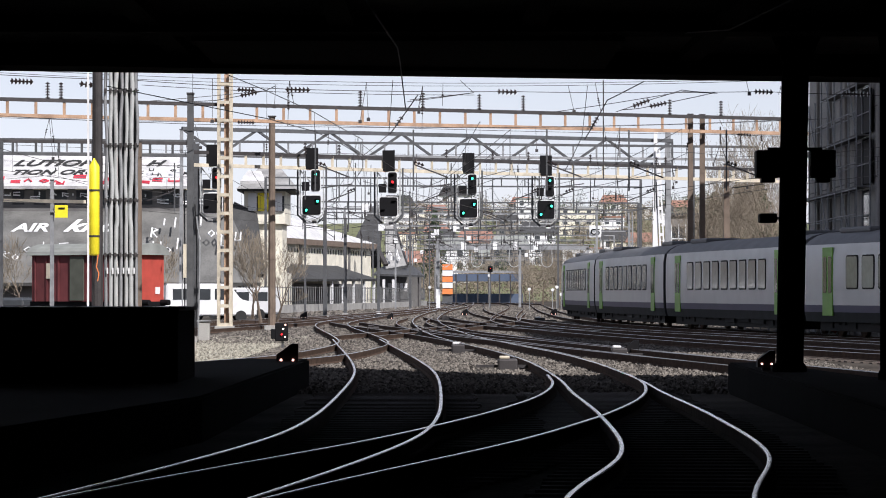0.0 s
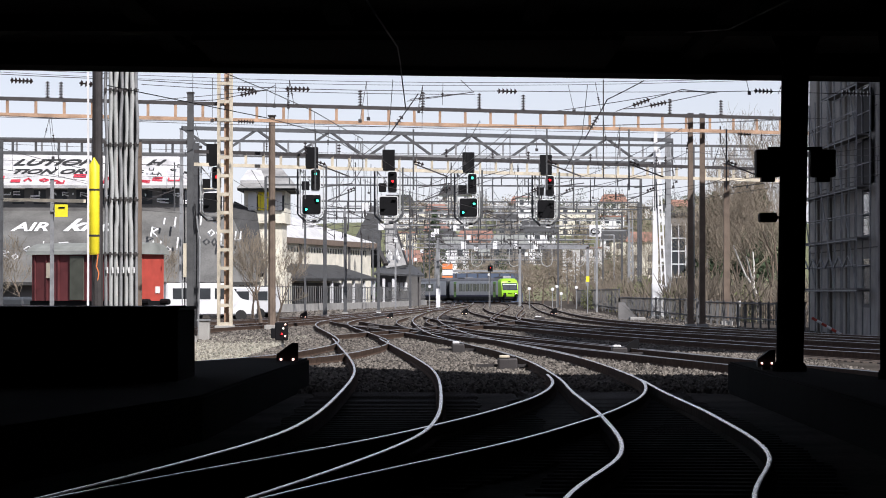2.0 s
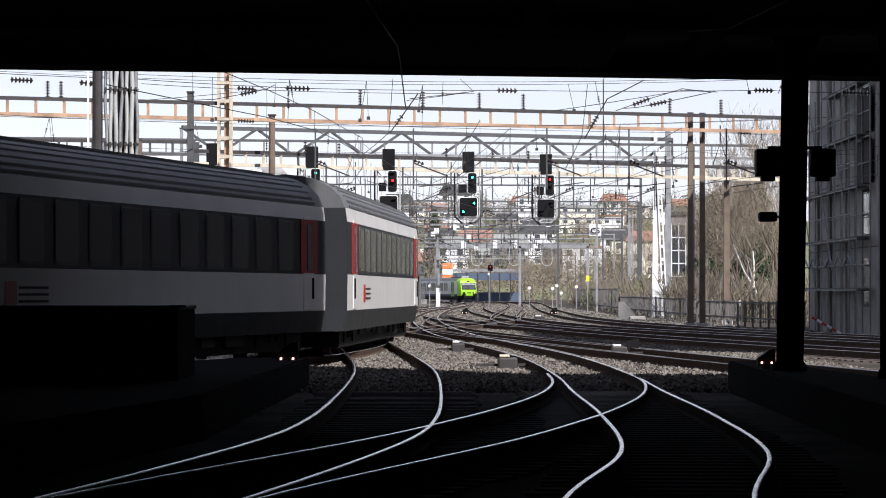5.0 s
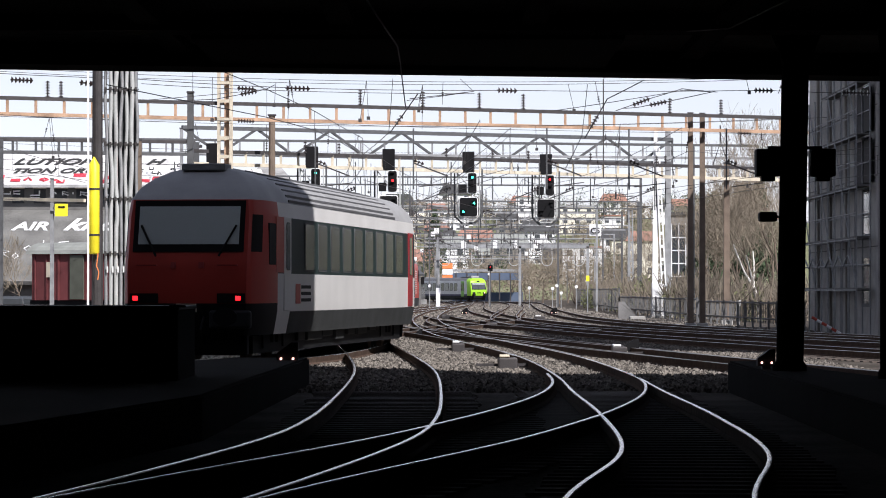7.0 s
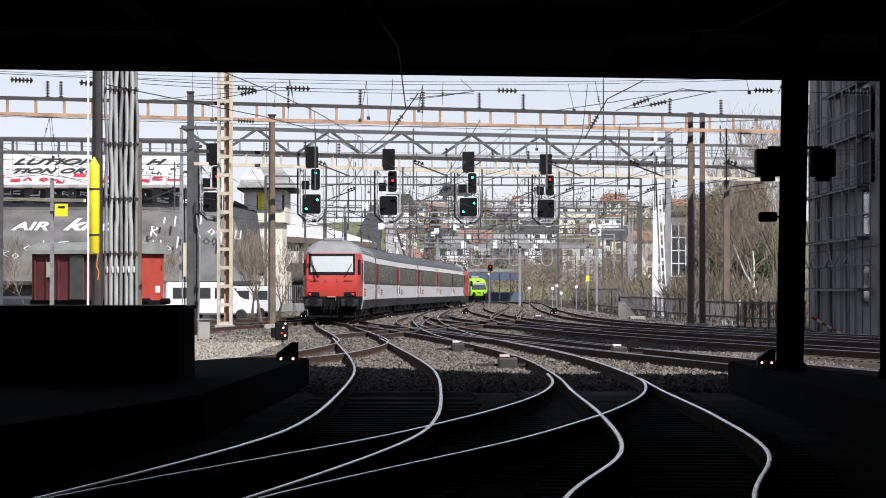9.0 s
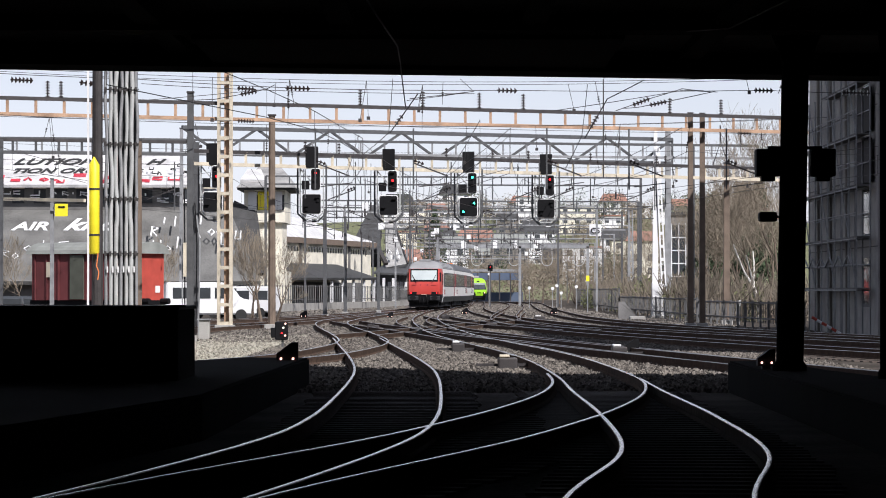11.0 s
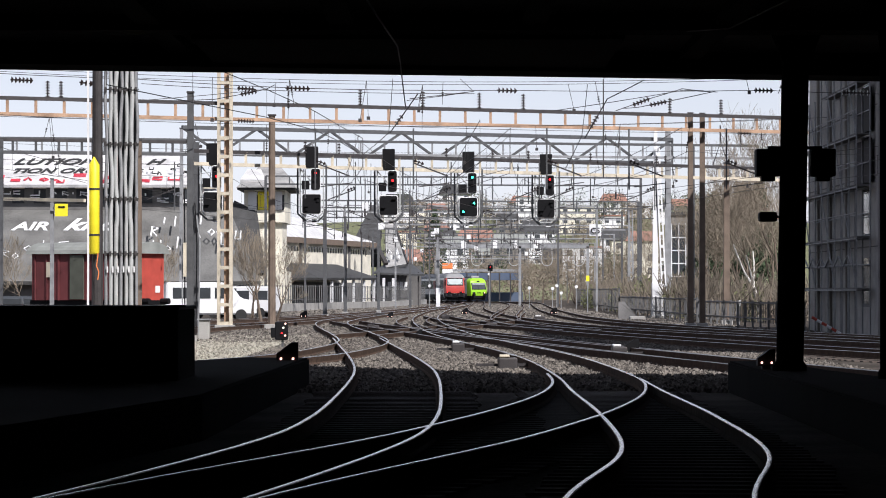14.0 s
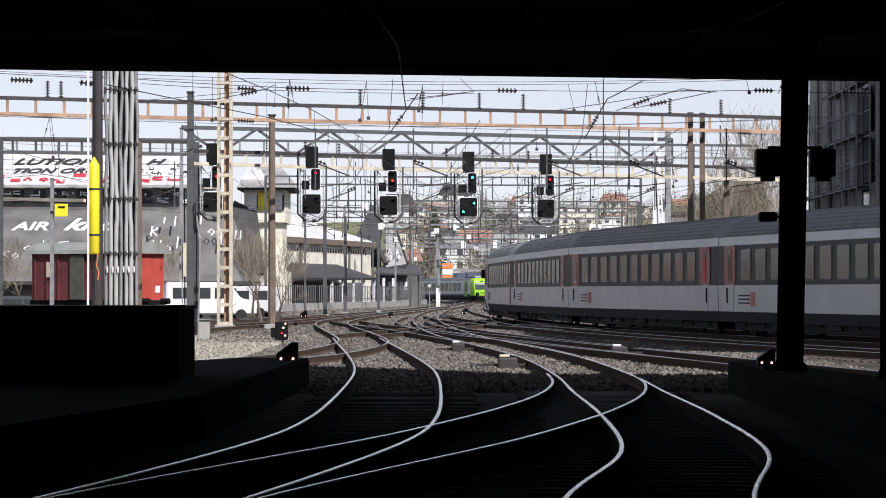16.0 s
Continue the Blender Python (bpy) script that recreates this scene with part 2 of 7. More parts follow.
PATHS = dict(
    departing=[(-60, -300), (-34, -120), (-24, -40), (-15.6, 15), (-11.3, 38), (-7.95, 54.5), (-4.9, 69.8), (-3.35, 78), (-2.5, 90), (-2.35, 100), (-3.1, 117), (-3.9, 131),
               (-4.8, 148), (-5.3, 163), (-5.3, 178), (-4.7, 203), (-3.8, 228), (-2.4, 257), (-0.7, 293), (0.8, 328), (1.8, 365), (2.1, 400), (1.9, 440), (0.9, 478), (-3, 515), (-13, 555), (-36, 620), (-90, 740), (-170, 900)],
    approach=[(-14, -60), (-7.5, -10), (-3.9, 12), (-2.15, 24), (-1.07, 33.7), (-0.83, 38.8), (-0.77, 50.2), (-0.89, 62.4), (-1.25, 73.3), (-2.1, 92.7), (-3.0, 113)],
    turnout=[(-2.6, 21), (-1.75, 25.6), (0.0, 33.7), (0.8, 38.3), (1.36, 42), (2.07, 48), (2.5, 54.5), (2.62, 62)],
    middle=[(-4.2, -60), (-1.0, -10), (0.9, 15), (1.56, 24.3), (2.3, 31), (2.55, 40), (2.58, 50), (2.65, 58), (2.5, 72), (2.1, 83), (1.3, 97), (0.37, 116), (-0.43, 145), (-0.95, 184), (-0.7, 233), (0.4, 307), (2.6, 400), (4, 520)],
    crossing=[(2.5, 74), (1.9, 88), (0.4, 110), (-1.6, 133), (-3.6, 153), (-5.1, 172)],
    express=[(46, -320), (42, -120), (38, -30), (32, 10), (24.5, 45), (18, 72), (13.4, 95), (10.55, 113), (6.75, 138), (4.92, 164), (3.83, 188), (3.2, 215), (2.8, 250), (3.0, 310), (4.2, 400), (5.5, 520)],
    regional=[(58, -320), (54, -120), (47, -30), (39, 10), (30, 45), (22, 75), (16.0, 101), (12.5, 122), (10.2, 143), (8.7, 165), (7.9, 195), (8.2, 250), (9.6, 330), (11.5, 420), (11.7, 460), (9.4, 483),
              (4.6, 500), (0.5, 510), (-5, 523), (-15, 545), (-36, 590), (-75, 680), (-160, 850)],
    sidings=[(15, -60), (12.6, 10), (11, 30), (9.4, 45), (7.8, 58), (6.1, 72), (4.2, 90), (2.2, 110), (0.4, 132), (-0.7, 160)],
    ladder=[(30, -60), (24, 0), (18.5, 40), (14, 66), (10, 88), (6.6, 112), (4.2, 138), (3.3, 173), (3.6, 200), (4.6, 240), (6.3, 300), (8.5, 400), (9, 520)],
    westyard=[(-44, -20), (-30, 30), (-22, 62), (-15.5, 95), (-11.4, 125), (-8.6, 152), (-6.4, 182), (-5.0, 215)],
    scissors=[(7.6, 60), (5.6, 76), (3.0, 98), (0.4, 122), (-1.0, 146), (-1.6, 172), (-1.3, 200)],
    slip=[(-3.3, 112), (-1.2, 131), (1.3, 153), (3.1, 176), (4.0, 206), (5.2, 245)],
    spur=[(5.6, 128), (2.6, 150), (0.6, 176), (-0.5, 206)],
    northyard=[(-60, 20), (-40, 75), (-27, 110), (-18.5, 140), (-12, 170), (-7.5, 205), (-4.4, 250), (-1.6, 310), (0.4, 400), (1.2, 520)],
)
LINES = {k: spline(v) for k, v in PATHS.items()}


# ---- ground and tracks ----
def ground_sheet():
    bm = bmn()
    ring = [(-2500, -400), (2500, -400), (2500, 4500), (-2500, 4500)]
    bm.faces.new([bm.verts.new((x, y, -0.22)) for x, y in ring])
    return solid("ground", bm, "ballast", "dark brown ballast and stony ground of the railway yard", "ground", kind="structure")


ground_sheet()


SLEEPER = []


def sleeper_mesh():
    if not SLEEPER:
        bm = bmn()
        box(bm, -1.3, 1.3, -0.13, 0.13, -0.26, -0.19, 0.012)
        me = bpy.data.meshes.new("sleeper")
        bm.to_mesh(me)
        bm.free()
        me.materials.append(M["sleeper"])
        SLEEPER.append(me)
    return SLEEPER[0]


def rail_pair(name, line, i0, i1, label, half=0.738):
    """Two rails on one track, each with a foot, a web and a bright head."""
    base = thing("track", label, "railway track", "tracks of the yard", "structure")
    pts = line[i0:i1]
    for side in (-half, half):
        for nm, material, prof in (("rail_web", "railside", ((-0.07, -0.17), (0.07, -0.17), (0.03, -0.13), (0.036, -0.012), (-0.036, -0.012), (-0.03, -0.13))),
                                   ("rail_head", "rail" if name in ("approach", "turnout", "middle", "departing") else "raildull", ((-0.024, -0.014), (0.024, -0.014), (0.02, -0.004), (0.01, 0.0), (-0.01, 0.0), (-0.02, -0.004)))):
            vs, fs, n = [], [], len(prof)
            for k, p in enumerate(pts):
                a, b = pts[max(0, k - 1)], pts[min(len(pts) - 1, k + 1)]
                d = (b - a).normalized()
                s = Vector((d.y, -d.x, 0))
                for y, z in prof:
                    c = p + s * (side + y)
                    vs.append((c.x, c.y, z))
            for k in range(len(pts) - 1):
                for i in range(n):
                    j = (i + 1) % n
                    fs.append((k * n + i, (k + 1) * n + i, (k + 1) * n + j, k * n + j))
            me = bpy.data.meshes.new(nm)
            me.from_pydata(vs, [], fs)
            me.materials.append(M[material])
            ob = new(nm, me)
            ob.parent = base
    vs, fs = [], []
    for k in range(0, len(pts) * 10 // 6):
        q = k * 0.6
        i = int(q)
        if i + 1 >= len(pts):
            break
        p = pts[i].lerp(pts[i + 1], q - i)
        d = (pts[i + 1] - pts[i]).normalized()
        s = Vector((d.y, -d.x, 0))
        j = 0.04 * math.sin(k * 7.3)
        if 60 < p.y < 112 and -6 < p.x < 11:
            ob = new("sleeper", sleeper_mesh())
            ob.parent = base
            ob.location = (p.x + s.x * j, p.y + s.y * j, 0.0)
            ob.rotation_euler = (0, 0, math.atan2(s.y, s.x))
            continue
        o = len(vs)
        for z, w in ((-0.26, 0.14), (-0.193, 0.11)):
            for a, b in ((-1.3 + j, -w), (1.3 + j, -w), (1.3 + j, w), (-1.3 + j, w)):
                c = p + s * a + d * b
                vs.append((c.x, c.y, z))
        fs += [(o + 4, o + 5, o + 6, o + 7), (o, o + 1, o + 5, o + 4), (o + 1, o + 2, o + 6, o + 5), (o + 2, o + 3, o + 7, o + 6), (o + 3, o, o + 4, o + 7)]
    me = bpy.data.meshes.new("sleepers")
    me.from_pydata(vs, [], fs)
    me.materials.append(M["sleeper"])
    ob = new("sleepers", me)
    ob.parent = base
    ob["kind"] = "stuff"
    return base


def first(line, y):
    return next((i for i, p in enumerate(line) if p.y > y), len(line))


for key, y0, y1, lab in (("departing", 18, 600, "curved track through the points with worn bright rail heads"), ("approach", 12, 108, "curved track with bright polished rails in the shade"),
                         ("turnout", 22, 61, "turnout track that joins the curved track"), ("middle", 12, 515, "curved middle track with bright polished rails"),
                         ("crossing", 76, 170, "diagonal crossover track on dark sleepers"), ("express", 20, 515, "dull dark track along the station side"),
                         ("regional", 20, 600, "outer dark track beside the fence"), ("sidings", 20, 156, "dark diagonal track on the yard ladder"),
                         ("ladder", 20, 515, "dark diagonal track with rusty rail sides"), ("westyard", 30, 212, "rusty yard track on brown sleepers"),
                         ("scissors", 61, 198, "diagonal dark track across the yard throat"), ("slip", 114, 243, "dark slip track between the curved tracks"), ("spur", 129, 204, "short dark connecting track"),
                         ("northyard", 60, 515, "yard track beside the low wall")):
    ln = LINES[key]
    rail_pair(key, ln, first(ln, y0), first(ln, y1), lab, 0.67 if key == "middle" else 0.738)


# ---- the bridge and its platforms ----
def bridge():
    b = thing("bridge", "dark concrete road bridge over the tracks, near-black shaded underside", "bridge", kind="structure")
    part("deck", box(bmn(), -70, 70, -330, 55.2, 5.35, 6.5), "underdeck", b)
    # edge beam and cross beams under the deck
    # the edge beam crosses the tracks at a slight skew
    # the beams' black colour carries the shade below the deck
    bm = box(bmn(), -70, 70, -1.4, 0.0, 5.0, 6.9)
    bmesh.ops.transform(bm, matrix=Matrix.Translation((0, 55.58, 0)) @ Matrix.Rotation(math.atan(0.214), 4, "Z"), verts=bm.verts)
    part("edge_beam", bm, "shadeblack", b)
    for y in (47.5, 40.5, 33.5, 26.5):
        part("cross_beam", box(bmn(), -70, 70, y, y + 0.9, 5.12, 5.36), "shadeblack", b)
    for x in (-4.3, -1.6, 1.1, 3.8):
        part("long_beam", box(bmn(), x, x + 0.35, 20, 54.6, 5.2, 5.36), "shadeblack", b)
    part("wide_beam", box(bmn(), -3.6, 2.6, 48.4, 54.6, 5.06, 5.2), "shadeblack", b)
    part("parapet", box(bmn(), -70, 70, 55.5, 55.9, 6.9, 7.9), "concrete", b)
    # unseen walls, added to keep light out from under the deck
    part("back_wall", box(bmn(), -70, 70, -331, -330, -0.3, 6.5), "shadeblack", b)
    part("inner_wall", box(bmn(), 11.2, 11.8, -330, 60, -0.3, 5.36), "shadeblack", b)
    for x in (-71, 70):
        part("side_wall", box(bmn(), x, x + 1, -330, 40, -0.3, 6.5), "shadeblack", b)
    return b


bridge()
# unseen low block, added to cut the skylight on the coaches
wing = solid("station_wing_low", box(bmn(), 9.61, 70, 25, 54.6, 6.5, 13.2), "greywall", "unseen low grey block added on the bridge deck to cut skylight", "building", kind="structure")
# unseen tall block, sized so its shadow edge falls across the tracks
hall = solid("station_block", box(bmn(), -90, 9.6, 10, 55.4, 6.5, 25.6), "greywall", "unseen tall grey block on the bridge deck that casts the shade", "building", kind="structure")


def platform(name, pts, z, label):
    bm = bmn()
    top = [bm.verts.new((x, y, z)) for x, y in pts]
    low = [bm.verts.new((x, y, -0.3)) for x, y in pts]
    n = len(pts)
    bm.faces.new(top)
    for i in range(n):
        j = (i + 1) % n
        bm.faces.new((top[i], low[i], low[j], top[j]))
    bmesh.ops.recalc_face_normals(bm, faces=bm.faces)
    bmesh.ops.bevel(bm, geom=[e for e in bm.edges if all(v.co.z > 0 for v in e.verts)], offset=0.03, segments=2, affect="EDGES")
    # platform ends are coloured near black for the shade they lie in
    return solid(name, bm, "shadeblack", label, "platform", kind="structure")


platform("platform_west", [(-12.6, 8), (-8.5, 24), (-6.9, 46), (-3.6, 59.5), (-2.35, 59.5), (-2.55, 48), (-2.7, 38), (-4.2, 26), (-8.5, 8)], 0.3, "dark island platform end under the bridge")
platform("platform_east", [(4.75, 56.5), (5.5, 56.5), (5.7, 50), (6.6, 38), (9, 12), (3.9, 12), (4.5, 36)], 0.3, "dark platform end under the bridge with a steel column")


# ---- trains ----
ZS = (0.58, 1.04, 1.83, 3.0, 3.3, 3.56, 3.75, 3.9, 4.0, 4.04)
YS = (1.33, 1.42, 1.43, 1.42, 1.38, 1.26, 1.06, 0.78, 0.4, 0.02)
CZ = ZS[:2] + (1.22, ZS[2], 2.25) + ZS[3:]
CY = YS[:2] + (1.425, YS[2], 1.43) + YS[3:]
OFFS = (0.0, 0.06, 0.15, 0.35, 0.7, 1.2, 2.4, 4.0)


def hull(length, zs, ys, cut_front, cut_rear, width_front, width_rear, sort):
    """A car body in several skins. sort(end, offset, z) names the skin; end is 1 at the front, -1 at the rear."""
    skins = {}

    def ring(end, k):
        o = OFFS[k]
        cut, wid = (cut_front, width_front) if end > 0 else (cut_rear, width_rear)
        out = []
        for z, y in zip(zs, ys):
            x = length / 2 - o - cut(z) * max(0.0, 1 - o / OFFS[-1])
            out.append((end * x, y * (wid + (1 - wid) * min(1.0, (o / 1.2)) ** 0.45), z))
        return out

    rings = [(-1, OFFS[k], ring(-1, k)) for k in range(len(OFFS))]
    rings += [(1, OFFS[k], ring(1, k)) for k in reversed(range(len(OFFS)))]

    def quad(key, pts):
        skins.setdefault(key, []).append(pts)

    for a, b in zip(rings[:-1], rings[1:]):
        for i in range(len(zs) - 1):
            zc = (zs[i] + zs[i + 1]) / 2
            end, off = (a[0], (a[1] + b[1]) / 2) if a[0] == b[0] else (0, 99)
            key = sort(end, off, zc)
            p, q, r, s = a[2][i], b[2][i], b[2][i + 1], a[2][i + 1]
            quad(key, [(u[0], -u[1], u[2]) for u in (p, q, r, s)])
            quad(key, [(u[0], u[1], u[2]) for u in (s, r, q, p)])
    for rg in (rings[0], rings[-1]):
        for i in range(len(zs) - 1):
            key = sort(rg[0], 0.0, (zs[i] + zs[i + 1]) / 2)
            p, q = rg[2][i], rg[2][i + 1]
            pts = [p, (p[0], -p[1], p[2]), (q[0], -q[1], q[2]), q]
            quad(key, pts if rg[0] < 0 else pts[::-1])
    # floor
    lo = [rings[0][2][0], rings[-1][2][0]]
    quad(sort(0, 99, zs[0] + 0.01), [(lo[0][0], lo[0][1], zs[0]), (lo[1][0], lo[1][1], zs[0]), (lo[1][0], -lo[1][1], zs[0]), (lo[0][0], -lo[0][1], zs[0])])
    out = {}
    for key, quads in skins.items():
        bm = bmn()
        for pts in quads:
            bm.faces.new([bm.verts.new(p) for p in pts])
        bmesh.ops.remove_doubles(bm, verts=bm.verts, dist=0.0005)
        out[key] = bm
    return out


def skin(name, bm, material, parent):
    """A piece of a car body, smooth but for its hard edges."""
    ob = part(name, bm, material, parent, smooth=True)
    ob.data.set_sharp_from_angle(angle=radians(38))
    return ob


def lowered(v):
    """The livery lines of the express coaches sit lower on the body."""
    zs, to = (0.0, 0.58, 1.04, 1.83, 3.0, 3.56, 4.1), (0.0, 0.46, 0.8, 1.66, 2.96, 3.48, 4.06)
    for ob in v.children_recursive:
        if ob.name.startswith(("bogie", "wheel", "underframe")):
            continue
        if ob.data.users > 1:
            ob.location.z = float(np.interp(ob.location.z, zs, to))
        else:
            for p in ob.data.vertices:
                p.co.z = float(np.interp(p.co.z, zs, to))
    return v


def bogie(parent, x):
    bm = bmn()
    for s in (-1, 1):
        box(bm, x - 1.75, x + 1.75, s * 1.02 - 0.09, s * 1.02 + 0.09, 0.42, 0.66, 0.02)
        for dx in (-1.25, 1.25):
            box(bm, x + dx - 0.22, x + dx + 0.22, s * 1.02 - 0.14, s * 1.02 + 0.14, 0.3, 0.62)
        for dx in (-0.3, 0.3):
            bar(bm, (x + dx, s * 1.08, 0.4), (x + dx, s * 1.08, 0.85), 0.2, sides=8)
    box(bm, x - 0.25, x + 0.25, -1.0, 1.0, 0.45, 0.75)
    b = part("bogie", bm, "black", parent)
    for dx in (-1.25, 1.25):
        for s in (-1, 1):
            bm = bmn()
            bar(bm, (x + dx, s * 0.69, 0.46), (x + dx, s * 0.82, 0.46), 0.92, sides=20)
            part("wheel", bm, "railside", b)
    return b


SHARED = {}


def plate(key, w, h, t, round_by=0.0, material="glass"):
    """A thin upright plate in the xz plane, shared by repeats."""
    if key not in SHARED:
        bm = bmn()
        box(bm, -w / 2, w / 2, -t / 2, t / 2, -h / 2, h / 2)
        if round_by:
            es = [e for e in bm.edges if abs(e.verts[0].co.y - e.verts[1].co.y) > t * 0.5]
            bmesh.ops.bevel(bm, geom=es, offset=round_by, segments=3, affect="EDGES", profile=0.5)
        me = bpy.data.meshes.new(key)
        bm.to_mesh(me)
        bm.free()
        me.materials.append(M[material])
        SHARED[key] = me
    return SHARED[key]


def put(name, key, parent, x, y, z, **k):
    ob = new(name, plate(key, **k))
    ob.parent = parent
    ob.location = (x, y, z)
    return ob


def none(z):
    return 0.0


def cab_cut(z):
    if z < 1.04:
        return 0.12
    if z < 1.9:
        return 0.0
    if z < 3.31:
        return 0.45 * (z - 1.83) / 1.47
    return 0.45 + 2.6 * (z - 3.3) ** 1.3


def underparts(v, length, n=7):
    random.seed(length)
    for i in range(n):
        x = -length / 2 + 6.0 + (length - 12) * (i + 0.5) / n
        w = random.uniform(0.4, 1.1)
        part("equipment_box", box(bmn(), x - w, x + w, -1.2, 1.2, random.uniform(0.32, 0.5), 0.9, 0.02), "skirt", v)
    # black box added under the car to block light and look shaded
    part("underframe", box(bmn(), -length / 2 + 1.2, length / 2 - 1.2, -1.12, 1.12, 0.2, 0.55), "black", v)
    for s in (-1, 1):
        x = s * (length / 2 - 3.7)
        bogie(v, x)


def coach_roof_ribs(v, length, half=0.9):
    for s in (-1, 1):
        for y, z in ((1.37, 3.36), (1.31, 3.47), (1.23, 3.59), (1.1, 3.715), (0.92, 3.82), (0.7, 3.925), (0.45, 3.99), (0.2, 4.03)):
            part("roof_rib", box(bmn(), -length / 2 + 1, length / 2 - 1, s * y - 0.012, s * y + 0.012, z - 0.03, z + 0.022), "roof", v)


def coach(label, doors="coachwhite", stripe=None, group="coaches of the departing train"):
    length = 26.32
    v = thing("coach", label, "railway coach", group)

    def sort(end, o, z):
        if z > 3.3:
            return "roof"
        if o < 0.05:
            return "end_wall" if end > 0 else "tail_wall"
        if z < 1.04:
            return "skirt"
        if z < 1.83:
            return "lower_side"
        return "window_band" if z < 3.0 else "cornice"

    mats = dict(roof="roof", end_wall="coachdark", tail_wall="coachdark", skirt="skirt", lower_side="coachwhite", window_band="coachdark", cornice="coachwhite")
    for k, bm in hull(length, ZS, YS, none, none, 0.975, 0.975, sort).items():
        skin(k, bm, mats[k], v)
    for s in (-1, 1):
        for i in range(11):
            x = -9.35 + i * 1.87
            put("window_frame", "coach_frame", v, x, s * 1.428, 2.42, w=1.3, h=1.06, t=0.024, round_by=0.1, material="steel")
            put("window", "coach_window", v, x, s * 1.432, 2.42, w=1.22, h=0.98, t=0.03, round_by=0.08, material="glassgrey")
        for e in (-1, 1):
            x = e * 11.4
            bm = box(bmn(), x - 0.45, x + 0.45, s * 1.425 - 0.02, s * 1.425 + 0.02, 1.06, 3.05, 0.015)
            d = part("door", bm, "coachwhite", v)
            if doors != "coachwhite":
                part("red_panel", box(bmn(), x - 0.75, x + 0.75, s * 1.43 - 0.02, s * 1.43 + 0.02, 1.85, 2.99), doors, v, "dark red panel round the door")
            else:
                part("dark_panel", box(bmn(), x - 0.75, x + 0.75, s * 1.43 - 0.02, s * 1.43 + 0.02, 1.85, 2.99), "coachdark", v)
            put("door_window", "coach_door_window", d, x, s * 1.452, 2.4, w=0.42, h=1.0, t=0.02, round_by=0.08, material="glass")
            part("door_handle", box(bmn(), x + e * 0.3 - 0.03, x + e * 0.3 + 0.03, s * 1.46 - 0.02, s * 1.46 + 0.02, 1.3, 1.75), "black", v)
        part("emblem", box(bmn(), s * 8.47 - 0.28, s * 8.47 + 0.28, s * 1.427 - 0.008, s * 1.427 + 0.008, 1.22, 1.62), "red", v, "small red square emblem")
        for i in range(3):
            part("lettering_bar", box(bmn(), s * 8.47 + 0.4, s * 8.47 + 1.9, s * 1.427 - 0.006, s * 1.427 + 0.006, 1.28 + i * 0.11, 1.32 + i * 0.11), "skirt", v)
        if stripe:
            for e in (-1, 1):
                part("class_stripe", box(bmn(), e * 11.6 - 0.9, e * 11.6 + 0.9, s * 1.42 - 0.012, s * 1.42 + 0.012, 3.02, 3.2), stripe, v, "yellow first-class stripe")
    for e in (-1, 1):
        bm = box(bmn(), e * 13.0 - 0.25, e * 13.0 + 0.25, -0.8, 0.8, 0.95, 3.3, 0.1)
        part("gangway", bm, "rubber", v)
        part("buffer_beam", box(bmn(), e * 12.9 - 0.2, e * 12.9 + 0.2, -1.25, 1.25, 0.85, 1.15), "black", v)
    coach_roof_ribs(v, length)
    underparts(v, length)
    return v


